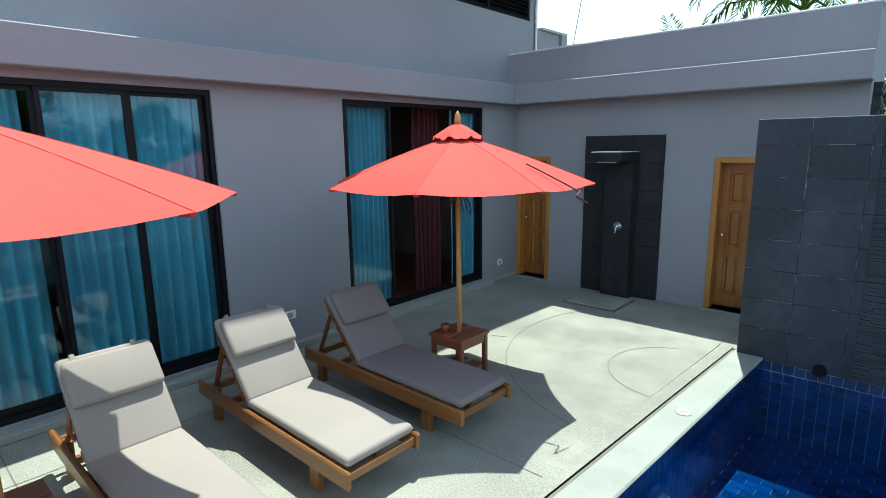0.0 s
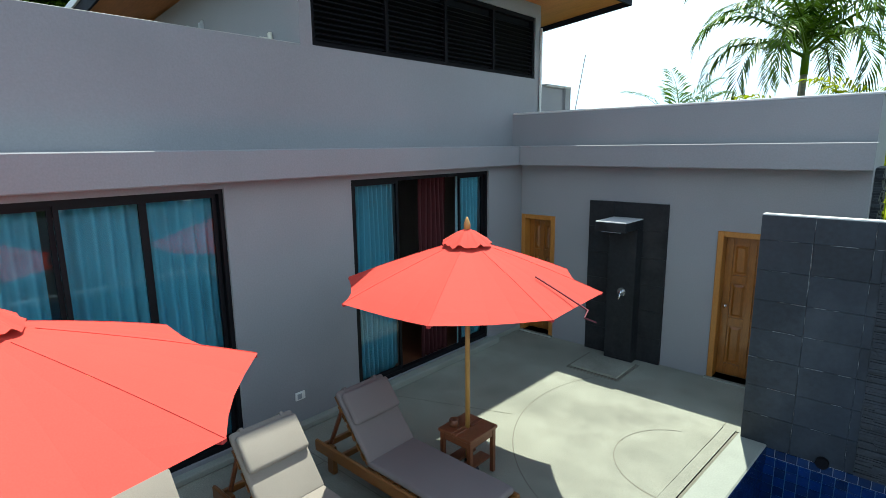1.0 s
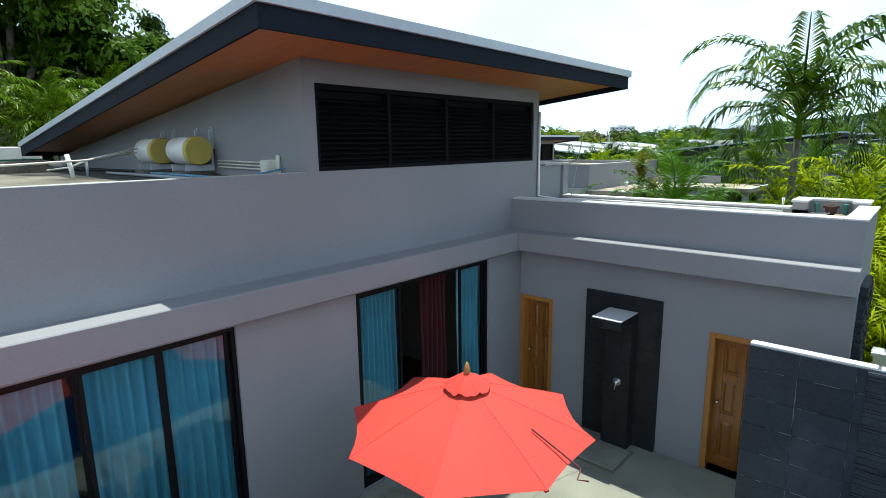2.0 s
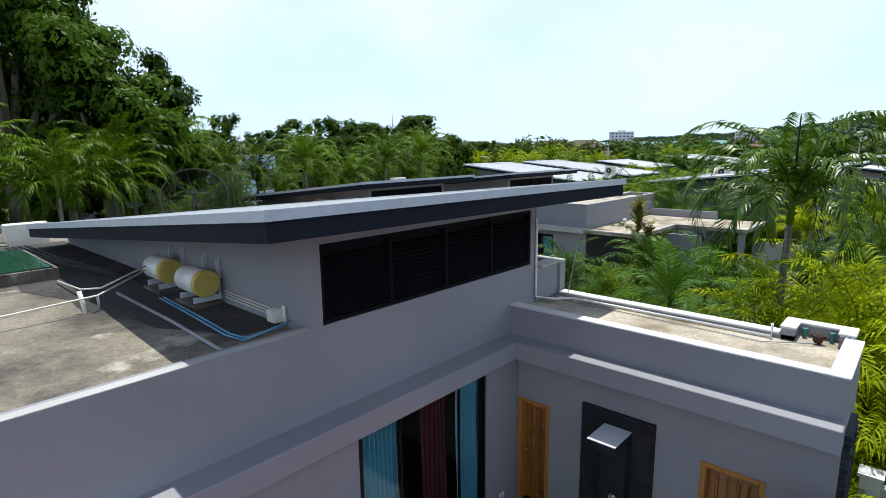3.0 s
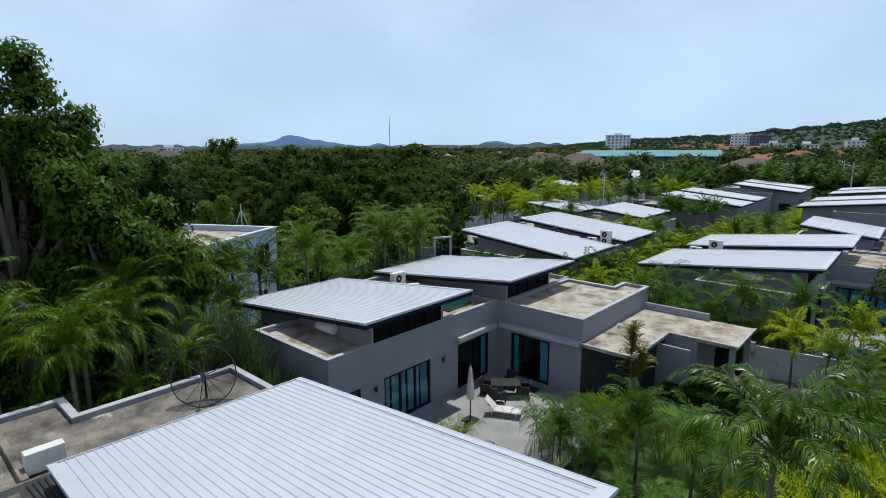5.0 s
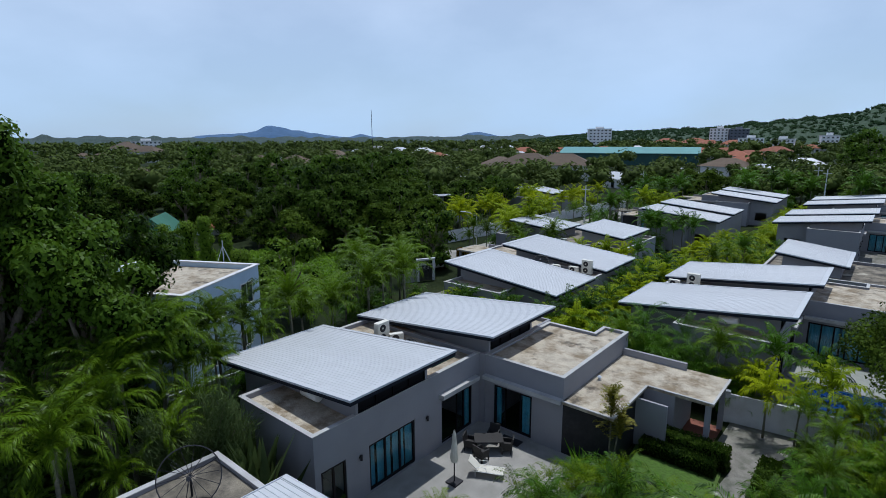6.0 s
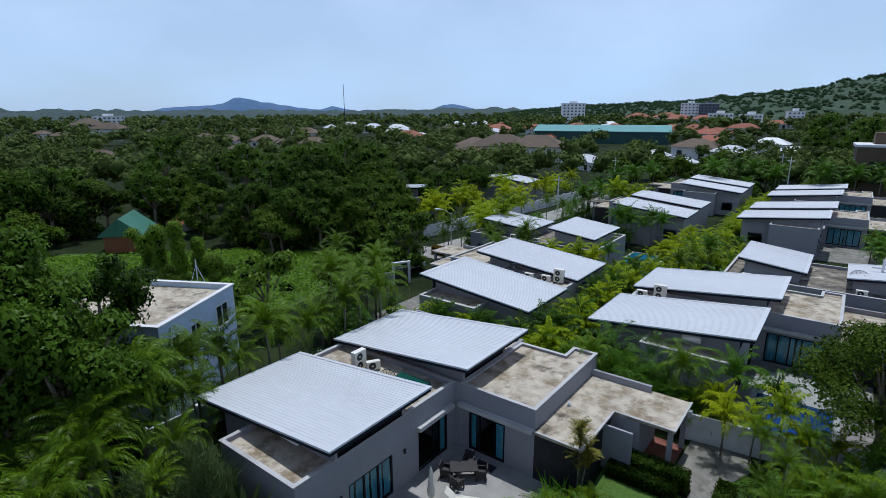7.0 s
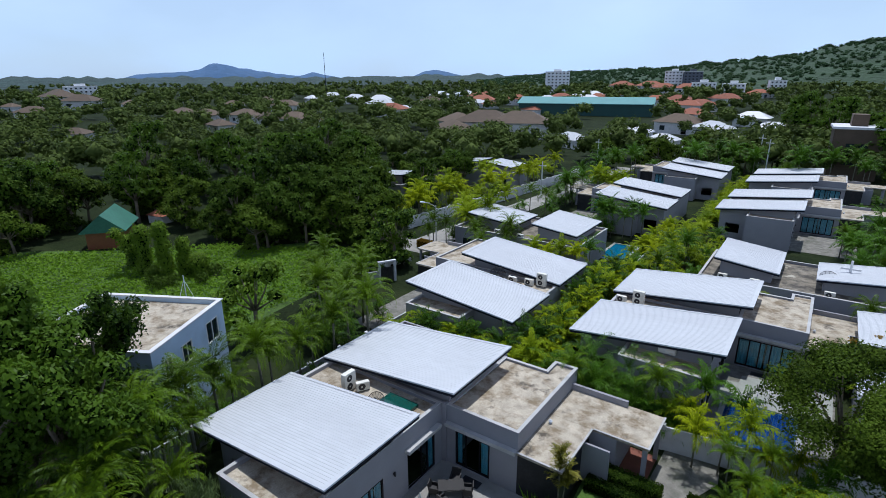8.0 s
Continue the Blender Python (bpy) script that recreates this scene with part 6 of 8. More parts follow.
for x0, x1, z0, z1 in ((-8.9, -7.7, 3.9, 5.2), (-6, -4.6, 3.9, 5.2), (-3, -1.6, 3.9, 5.2)):
    part("window", Shape().box(x0, 0.06, z0, x1, 0.1, z1), DARKGLASS, house, "dark window pane")
mast = thing("roof_mast", "thin aerial mast with stays on the roof", "mast", at=pose(-40.5, 21.0, GZ + 6.15))
part("pole", Shape().tube([(0, 0, 0), (0, 0, 2.0)], 0.04, 6).tube([(0, 0, 1.6), (1.0, 0.2, 0)], 0.02, 5).tube([(0, 0, 1.6), (0.4, -0.9, 0)], 0.02, 5), FLASHING, mast)
shed = thing("shed", "small shed with a steep green sheet roof", "shed", at=pose(-84.0, 33.8, GZ, 0, 0, 142))
part("wall", Shape().box(-3.4, -2.3, 0, 3.4, 2.3, 2.6), TEAK_DARK, shed, "dark boarded walls")
part("roof", Shape().add([(-3.9, -2.9, 2.5), (3.9, -2.9, 2.5), (3.9, 0, 4.9), (-3.9, 0, 4.9), (3.9, 2.9, 2.5), (-3.9, 2.9, 2.5), (-3.9, -2.9, 2.4), (3.9, -2.9, 2.4), (3.9, 2.9, 2.4), (-3.9, 2.9, 2.4)], [(0, 1, 2, 3), (3, 2, 4, 5), (6, 9, 8, 7), (0, 3, 5, 9, 6), (1, 7, 8, 4, 2), (0, 6, 7, 1), (5, 4, 8, 9)]), SHEDROOF, shed, "green sheet roof")

# ---- town beyond the estate ----
def hip_house(at, material, label, w=13.0, d=9.0, h=3.2):
    """A bungalow with a hipped tile roof over white walls."""
    root = thing("bungalow", label, "house", "distant bungalows", at=at)
    hollow(root, -w / 2 + 0.7, w / 2 - 0.7, -d / 2 + 0.7, d / 2 - 0.7, 0, h, 0.2, south=[(-w / 4 - 0.8, -w / 4 + 0.8, 0.9, 2.2), (w / 4 - 0.8, w / 4 + 0.8, 0.1, 2.2)], material=RENDER_PALE, label="pale wall")
    part("roof", Shape().add([(-w / 2, -d / 2, h), (w / 2, -d / 2, h), (w / 2, d / 2, h), (-w / 2, d / 2, h), (-w / 2 + d / 2, 0, h + 2.3), (w / 2 - d / 2, 0, h + 2.3)], [(0, 1, 5, 4), (1, 2, 5), (2, 3, 4, 5), (3, 0, 4), (3, 2, 1, 0)]), material, root, "hipped tiled roof")
    for x in (-w / 4, w / 4):
        part("window", Shape().box(x - 0.8, -d / 2 + 0.76, 0.9, x + 0.8, -d / 2 + 0.8, 2.2), DARKGLASS, root)
    return root


brown = hip_house(pose(-205, 175, GZ, 0, 0, 15), BROWNROOF, "far bungalow with a brown hipped tile roof")
clay = hip_house(pose(-150, 300, GZ, 0, 0, -10), CLAY, "far bungalow with an orange-red hipped tile roof")
white = hip_house(pose(-60, 190, GZ, 0, 0, 20), SHEET, "far bungalow with a pale hipped roof")
rng = random.Random(11)
TOWN = []
for x, y, size in ((-89.5, 45.0, 0.42), (-73.0, 50.5, 0.5)):
    copy_thing(clay, pose(x, y, GZ, 0, 0, 25 * x) @ Matrix.Scale(size, 4))


def place_house(master, x, y, size):
    TOWN.append((x, y, size))
    copy_thing(master, pose(x, y, GZ, 0, 0, rng.uniform(-40, 40)) @ Matrix.Scale(size, 4))


for x, y, size in ((-525, 190, 2.6), (-560, 205, 2.2), (-470, 185, 2.0), (-281, 158, 1.4), (-269, 164, 1.3), (-250, 174, 1.3), (-228, 170, 1.2), (-209, 172, 1.3), (-113, 187, 1.8), (-99, 189, 1.8), (-117, 170, 1.3), (-52, 236, 1.4), (-128, 190, 1.5), (-300, 240, 1.5)):
    place_house(brown, x, y, size)
for x, y, size in ((-214, 247, 1.4), (-242, 752, 2.6), (-207, 758, 2.6), (-180, 720, 2.2), (-150, 700, 2.2), (-110, 420, 1.5), (-72, 380, 1.4), (-60, 300, 1.2)):
    place_house(clay, x, y, size)
for x, y, size in ((-104, 132, 0.8), (-112, 138, 0.8), (-71, 171, 0.9), (-38, 163, 0.75), (-38, 227, 1.1), (-32, 284, 1.2), (-46, 187, 0.8), (-26, 190, 0.8), (-60, 205, 0.9), (-20, 240, 1.0)):
    place_house(white, x, y, size)
for master, zone, count in ((clay, (-34, -6, 330, 620), 22), (brown, (-75, -36, 240, 520), 12), (white, (-50, -10, 330, 640), 18)):
    for _ in range(count):
        az, r = rng.uniform(*zone[:2]), rng.uniform(*zone[2:])
        x, y, _z = polar(az, r)
        place_house(master, x, y, rng.uniform(0.9, 1.6))

shed = thing("warehouse", "long low warehouse with a teal sheet roof", "warehouse", at=pose(-157, 297, GZ, 0, 0, 14))
TOWN += [(-145 + 25 * k, 300 + 6 * k, 4.5) for k in range(3)]
part("wall", Shape().box(0, 0, 0, 75, 24, 7), GREENWALL, shed, "dark green sheet wall")
part("roof", Shape().add([(-1, -1, 6.9), (76, -1, 6.9), (76, 12, 10.2), (-1, 12, 10.2), (76, 25, 6.9), (-1, 25, 6.9), (-1, -1, 6.6), (76, -1, 6.6), (76, 25, 6.6), (-1, 25, 6.6)], [(0, 1, 2, 3), (3, 2, 4, 5), (0, 3, 5, 9, 6), (1, 7, 8, 4, 2), (0, 6, 7, 1), (5, 4, 8, 9), (6, 9, 8, 7)]), GREENROOF, shed, "teal sheet roof")


def tower(az, r, wide, deep, high, floors, bays, material, label, turn=0):
    x, y, _ = polar(az, r)
    root = thing("apartment_building", label, "building", "distant blocks", at=pose(x, y, GZ, 0, 0, -az + turn))
    part("wall", Shape().box(-wide / 2, 0, 0, wide / 2, deep, high).box(-wide / 6, deep * 0.3, high, wide / 6, deep * 0.7, high + 3), material, root)
    pane = Shape().box(-wide / bays * 0.22, -0.2, 0, wide / bays * 0.22, 0.02, high / floors * 0.42).mesh("window", DARKGLASS)
    for f in range(floors):
        for b in range(bays):
            part("window", pane, None, root, at=pose(-wide / 2 + (b + 0.5) * wide / bays, 0, high * (f + 0.3) / floors))
    part("roof", Shape().box(-wide / 2 - 0.4, -0.4, high, wide / 2 + 0.4, deep + 0.4, high + 0.5), RENDER_PALE, root)


tower(-24.0, 720, 28, 16, 26, 7, 6, TOWERWALL, "distant white apartment block", 8)
tower(-13.3, 800, 22, 16, 26, 7, 5, TOWERWALL, "distant white apartment block among trees", -8)
tower(-11.6, 790, 22, 18, 25, 7, 5, TOWERDARK, "distant dark grey apartment block", 6)
tower(-10.6, 620, 22, 14, 14, 4, 6, TOWERWALL, "distant low white block", 4)
tower(-8.2, 610, 20, 14, 13, 4, 6, TOWERWALL, "distant low white block", -4)
tower(-4.7, 620, 14, 12, 16, 5, 4, TOWERWALL, "distant white block on the hill foot", 10)
tower(-68.5, 700, 30, 14, 14, 4, 7, TOWERWALL, "distant low white block", 5)
tower(1.6, 150, 9, 10, 11, 1, 1, BROWNROOF, "dark brown house among trees", 5)
x, y, _ = polar(-47.4, 600)
radio = thing("radio_mast", "thin distant radio mast", "mast", at=pose(x, y, GZ))
part("pole", Shape().tube([(0, 0, 0), (0, 0, 46)], [0.5, 0.2], 5), DARKMETAL, radio)


def pylon(x, y, h):
    root = thing("utility_pole", "grey concrete utility pole with crossarm", "utility pole", "utility poles", at=pose(x, y, GZ))
    part("pole", Shape().tube([(0, 0, 0), (0, 0, h)], [0.16, 0.1], 6), RENDER_PALE, root)
    part("crossarm", Shape().box(-0.8, -0.06, h - 0.9, 0.8, 0.06, h - 0.75), RENDER_PALE, root)


for x, y, h in ((-14.5, 150, 9), (-12, 140, 9), (-47, 130, 8), (-45.6, 96, 7), (2.5, 62, 6)):
    pylon(x, y, h)


# ---- plants ----
def raw_mesh(name, verts, tris_or_quads, material):
    """A mesh from arrays of places and of equal-sided faces."""
    verts, faces = np.asarray(verts, dtype=np.float32), np.asarray(tris_or_quads, dtype=np.int32)
    me = bpy.data.meshes.new(name)
    me.vertices.add(len(verts))
    me.vertices.foreach_set("co", verts.ravel())
    k = faces.shape[1]
    me.loops.add(faces.size)
    me.loops.foreach_set("vertex_index", faces.ravel())
    me.polygons.add(len(faces))
    me.polygons.foreach_set("loop_start", np.arange(0, faces.size, k, dtype=np.int32))
    me.polygons.foreach_set("loop_total", np.full(len(faces), k, dtype=np.int32))
    me.materials.append(material)
    me.update(calc_edges=True)
    return me


def leaf_cards(centres, normals, size, gen, slim=0.55, sprig=False):
    """Bent kite-shaped leaves of two triangles, or pointed sprigs of one, lying roughly along the given normals."""
    n = len(centres)
    t = gen.normal(size=(n, 3))
    nrm = normals + gen.normal(size=(n, 3)) * 0.38
    nrm /= np.linalg.norm(nrm, axis=1)[:, None]
    t -= nrm * (t * nrm).sum(1)[:, None]
    t /= np.linalg.norm(t, axis=1)[:, None] + 1e-9
    t[:, 2] -= 0.35
    b = np.cross(nrm, t)
    s = (size * gen.uniform(0.65, 1.35, n))[:, None]
    v = np.stack([centres - t * s * 0.5, centres + b * s * slim * 0.5 - nrm * s * 0.06, centres + t * s * 0.5 - nrm * s * 0.12, centres - b * s * slim * 0.5 - nrm * s * 0.06], axis=1).reshape(-1, 3)
    if sprig:
        return v.reshape(-1, 4, 3)[:, (1, 2, 3)].reshape(-1, 3) - np.repeat(t * s * 0.2, 3, axis=0), np.arange(3 * n).reshape(-1, 3)
    base = np.arange(n)[:, None] * 4
    return v, np.concatenate([base + np.array([0, 1, 2]), base + np.array([0, 2, 3])])


def crown_points(gen, lobes, count, shell=0.45):
    """Leaf places on and just inside a set of rounded lobes (x, y, z, r)."""
    lobes = np.asarray(lobes)
    area = lobes[:, 3] ** 2
    pick = gen.choice(len(lobes), count, p=area / area.sum())
    d = gen.normal(size=(count, 3))
    d /= np.linalg.norm(d, axis=1)[:, None]
    d[:, 2] = np.where(d[:, 2] < -0.5, -d[:, 2], d[:, 2])
    r = lobes[pick, 3] * (1 - shell * gen.random(count) ** 1.8) * (1 + 0.12 * gen.normal(size=count))
    return lobes[pick, :3] + d * r[:, None] * np.array([1, 1, 0.8]), d + np.array([0, 0, 0.45])


def lumps(lobes, gen, shrink=0.72, around=6, up=3):
    """Rough closed filler lumps inside a crown, one for each lobe."""
    V, F, k = [], [], 0
    for x, y, z, r in lobes:
        th = np.linspace(0.0, math.pi, up + 1)[1:-1]
        ring = [(math.sin(t) * math.cos(2 * math.pi * j / around), math.sin(t) * math.sin(2 * math.pi * j / around), 0.8 * math.cos(t)) for t in th for j in range(around)]
        p = np.array([(0, 0, 0.8), *ring, (0, 0, -0.8)]) * r * shrink * gen.uniform(0.82, 1.12, (len(ring) + 2, 1)) + np.array([x, y, z])
        V.append(p)
        last = len(p) - 1
        for j in range(around):
            n = (j + 1) % around
            F.append((k, k + 1 + j, k + 1 + n))
            F.append((k + last, k + last - around + n, k + last - around + j))
            for i in range(len(th) - 1):
                a, b = k + 1 + i * around, k + 1 + (i + 1) * around
                F += [(a + j, b + j, b + n), (a + j, b + n, a + n)]
        k += len(p)
    return np.concatenate(V), np.array(F)


def broadleaf(seed, height, spread, leaves, size, material, label, category="tree", at=None, group="", low=0.24, core=True, clumps=40, far=False):
    """A branching tree: a tapered trunk, limbs and an uneven crown of separate leaves."""
    gen = np.random.default_rng(seed)
    root = thing("tree", label, category, group, at=at)
    wood = Shape()
    fork = height * 0.38
    lean = gen.uniform(-0.3, 0.3, 2)
    wood.tube([(0, 0, -0.3), (lean[0] * 0.3, lean[1] * 0.3, fork * 0.5), (lean[0], lean[1], fork)], [height * 0.035, height * 0.026, height * 0.022], 8)
    lobes = []
    for k in range(9):
        a = 2 * math.pi * (k / 9 + gen.uniform(-0.05, 0.05))
        ring = k % 3
        rad = spread * (0.25, 0.6, 0.5)[ring] * gen.uniform(0.8, 1.15)
        z = height * (0.84, 0.55, 0.7)[ring] * gen.uniform(0.9, 1.05)
        tip = (rad * math.cos(a), rad * math.sin(a), z)
        lobes.append((*tip, spread * gen.uniform(0.24, 0.36)))
        mid = (lean[0] + (tip[0] - lean[0]) * 0.5, lean[1] + (tip[1] - lean[1]) * 0.5, fork + (z - fork) * 0.4)
        wood.tube([(lean[0], lean[1], fork * 0.92), mid, tip], [height * 0.015, height * 0.01, height * 0.003], 5)
    for c in range(clumps):
        a, z = 2.39996 * c + gen.uniform(-0.4, 0.4), low + (1.0 - low) * ((c * 0.618 + gen.uniform(0, 0.1)) % 1.0)
        rad = spread * math.sqrt(max(0.04, 1 - ((z - 0.52) / 0.55) ** 2)) * gen.uniform(0.55, 1.0)
        lobes.append((rad * math.cos(a), rad * math.sin(a), height * z * 0.95, spread * gen.uniform(0.15, 0.3)))
    part("trunk", wood, BARK, root, "grey-brown trunk and limbs", smooth=True)
    p, d = crown_points(gen, lobes, leaves, 0.4)
    v, f = leaf_cards(p, d, size, gen, 0.8 if far else 0.55, far)
    part("crown", raw_mesh("crown", v, f, material), None, root, "dense leafy crown")
    # Added filler lumps, coloured dark to stand for shade between the leaves
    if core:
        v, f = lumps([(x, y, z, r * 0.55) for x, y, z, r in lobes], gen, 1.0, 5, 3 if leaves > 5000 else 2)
        part("inner_foliage", raw_mesh("inner_foliage", v, f, LEAFSHADE), None, root, "near-black filler for the shade inside the crown")
    return root


def frond(gen, length, rise, droop, pairs, leaf_len, leaf_wide, plume=0.3, hang=0.35, rib=5, lift=0.2):
    """One feather leaf along +x from the origin: a curved rib with two rows of forward-swept, hanging leaflets."""
    u = np.linspace(0, 1, pairs + 1)
    ang = rise - droop * u ** 1.7
    dx, dz = np.cos(ang), np.sin(ang)
    x = np.concatenate([[0], np.cumsum(dx[:-1])]) * length / pairs
    z = np.concatenate([[0], np.cumsum(dz[:-1])]) * length / pairs
    i = np.repeat(np.arange(int(pairs * 0.14), pairs + 1), 2)
    n = len(i)
    side = np.tile([-1.0, 1.0], n // 2)
    s = u[i]
    ll = leaf_len * (0.5 + 0.5 * np.sin(math.pi * np.clip(0.1 + s * 0.85, 0, 1))) * gen.uniform(0.8, 1.12, n)
    sweep = np.radians(68 - 36 * s) + gen.normal(size=n) * 0.05
    vee = lift + gen.uniform(-plume, plume, n)
    fw = np.stack([dx[i], np.zeros(n), dz[i]], 1)
    up = np.stack([-dz[i], np.zeros(n), dx[i]], 1)
    out = np.stack([np.zeros(n), side, np.zeros(n)], 1)
    way = fw * np.cos(sweep)[:, None] + (out * np.cos(vee)[:, None] + up * np.sin(vee)[:, None]) * np.sin(sweep)[:, None]
    base = np.stack([x[i], np.zeros(n), z[i]], 1)
    fall = hang * gen.uniform(0.6, 1.4, n)
    mid = base + way * (ll * 0.5)[:, None]
    mid[:, 2] -= ll * fall * 0.12
    tip = base + way * (ll * (1 - 0.35 * fall))[:, None]
    tip[:, 2] -= ll * fall
    w = fw * leaf_wide
    verts = np.stack([base, mid - w, tip, mid + w], 1).reshape(-1, 3)
    k = np.arange(n)[:, None] * 4
    faces = np.concatenate([k + np.array([0, 1, 3]), k + np.array([1, 2, 3])])
    m = np.linspace(0, pairs, rib).round().astype(int)
    t = leaf_wide * (1.0 - 0.8 * u[m])
    keel = np.stack([np.stack([x[m], -t, z[m]], 1), np.stack([x[m], t, z[m]], 1), np.stack([x[m], 0 * t, z[m] - 1.6 * t], 1)], 1).reshape(-1, 3)
    more = []
    for r in range(rib - 1):
        for a in ((0, 1, 2) if rib > 3 else (0,)):
            p, q = len(verts) + 3 * r + a, len(verts) + 3 * r + (a + 1) % 3
            more += [(p, q, q + 3), (p, q + 3, p + 3)]
    return np.concatenate([verts, keel]), np.concatenate([faces, np.array(more)])


def turned(v, az, at):
    c, s = math.cos(az), math.sin(az)
    return np.stack([v[:, 0] * c - v[:, 1] * s, v[:, 0] * s + v[:, 1] * c, v[:, 2]], axis=1) + np.array(at)


def feather_palm(seed, trunk, fronds, length, pairs, material, label, leaf=0.5, wide=0.022, at=None, group="", name="palm_tree", hang=0.6, thick=1.0, arch=1.0, plume=0.2):
    """A single-stemmed feather palm."""
    gen = np.random.default_rng(seed)
    root = thing(name, label, "palm tree", group, at=at)
    bend = gen.uniform(-0.15, 0.15, 2)
    s = Shape().tube([(0, 0, -0.3), (bend[0] * 0.4, bend[1] * 0.4, trunk * 0.5), (bend[0], bend[1], trunk)], [0.13 * thick, 0.095 * thick, 0.075 * thick], 8)
    part("trunk", s, PALMBARK, root, "slender ringed grey trunk", smooth=True)
    part("crownshaft", Shape().tube([(bend[0], bend[1], trunk - 0.05), (bend[0], bend[1], trunk + 0.35), (bend[0], bend[1], trunk + 0.75)], [0.085 * thick, 0.08 * thick, 0.03], 8), material, root, "smooth green crownshaft", smooth=True)
    V, F, k = [], [], 0
    for i in range(fronds):
        az = i * 2.39996 + gen.uniform(-0.2, 0.2)
        age = i / (fronds - 1)
        v, f = frond(gen, length * gen.uniform(0.85, 1.1), 1.45 - 1.0 * age, arch * (1.1 + 0.95 * age + gen.uniform(-0.2, 0.35)), pairs, leaf, wide, plume, hang * gen.uniform(0.7, 1.2))
        V.append(turned(v, az, (bend[0], bend[1], trunk + 0.65 - 0.35 * age)))
        F.append(f + k)
        k += len(v)
    part("fronds", raw_mesh("fronds", np.concatenate(V), np.concatenate(F), material), None, root, "arching feathery fronds")
    return root


def cane_palm(seed, height, stems, material, label, pairs=16, spread=0.5, at=None, group="", leaf=0.42, wide=0.02, rib=4, each=6):
    """A clump of cane palms: many thin stems with arching fronds almost to the ground."""
    gen = np.random.default_rng(seed)
    root = thing("cane_palm", label, "palm", group, at=at)
    canes, V, F, k = Shape(), [], [], 0
    for c in range(stems):
        a, r = 2.39996 * c + gen.uniform(-0.3, 0.3), spread * gen.uniform(0.2, 1)
        h = height * (0.14 + 0.5 * ((c * 0.618) % 1.0)) * gen.uniform(0.85, 1.1)
        p = (r * math.cos(a), r * math.sin(a))
        q = (p[0] * 1.9, p[1] * 1.9, h)
        canes.tube([(*p, -0.1), q], [0.03, 0.02], 5)
        for j in range(each):
            az = a + 2.39996 * j + gen.uniform(-0.3, 0.3)
            age = j / (each - 1)
            v, f = frond(gen, height * gen.uniform(0.44, 0.58), 1.45 - 0.85 * age + gen.uniform(-0.1, 0.1), 1.7 + gen.uniform(-0.2, 0.6), pairs, leaf, wide, 0.13, 0.42, rib, 0.5)
            V.append(turned(v, az, q))
            F.append(f + k)
            k += len(v)
    part("stem", canes, PALMBARK, root, "thin ringed canes")
    part("fronds", raw_mesh("fronds", np.concatenate(V), np.concatenate(F), material), None, root, "arching yellow-green fronds" if material in (LEAF_LIME, LEAF_HEDGE) else "arching green fronds")
    return root


def shrub(seed, r, leaves, size, material, label, at=None, group=""):
    gen = np.random.default_rng(seed)
    root = thing("shrub", label, "shrub", group, at=at)
    lobes = [(gen.uniform(-r, r) * 0.6, gen.uniform(-r, r) * 0.6, gen.uniform(0.3, 0.8) * r, r * gen.uniform(0.4, 0.6)) for _ in range(7)]
    p, d = crown_points(gen, lobes, leaves, 0.4)
    p[:, 2] = np.maximum(p[:, 2], 0.03)
    v, f = leaf_cards(p, d, size, gen)
    wood = Shape()
    for x, y, z, _r in lobes:
        wood.tube([(0, 0, -0.1), (x, y, z)], [0.03, 0.01], 4)
    part("stem", wood, BARK, root)
    part("leaves", raw_mesh("leaves", v, f, material), None, root)
    return root


def hedge(x0, x1, y0, y1, h, label, seed=1, material=None):
    """A clipped hedge of small leaves."""
    gen = np.random.default_rng(seed)
    root = thing("hedge", label, "hedge", "clipped hedges", at=pose(0, 0, GZ))
    n = int(600 * ((x1 - x0) * h * 2 + (y1 - y0) * h * 2 + (x1 - x0) * (y1 - y0)))
    p = gen.random((n, 3)) * np.array([x1 - x0, y1 - y0, h]) + np.array([x0, y0, 0])
    face = gen.integers(0, 5, n)
    for f, (ax, val) in enumerate(((0, x0), (0, x1), (1, y0), (1, y1), (2, h))):
        p[face == f, ax] = val + gen.normal(size=(face == f).sum()) * 0.04
    d = p - np.array([(x0 + x1) / 2, (y0 + y1) / 2, h / 2])
    v, f = leaf_cards(p, d / np.linalg.norm(d, axis=1)[:, None], 0.11, gen)
    part("leaves", raw_mesh("leaves", v, f, material or LEAF_MID), None, root)
    # Dark filler block in place of the shade inside the hedge
    part("inner_foliage", Shape().box(x0 + 0.08, y0 + 0.08, 0, x1 - 0.08, y1 - 0.08, h - 0.08), LEAFSHADE, root)


def scatter(master, rng, count, x0, x1, y0, y1, s0, s1, z=None, avoid=(), low_east=1.0):
    """Copies of a plant strewn over a plot, turned and sized unevenly."""
    made = 0
    while made < count:
        x, y = rng.uniform(x0, x1), rng.uniform(y0, y1)
        made += 1
        if any(a <= x <= b and c <= y <= d for a, b, c, d in avoid):
            continue
        turn, size = rng.uniform(0, 360), rng.uniform(s0, s1) * (low_east if -x < 0.96 * y else 1.0)
        copy_thing(master, pose(x, y, GZ if z is None else z, 0, 0, turn) @ Matrix.Scale(size, 4))


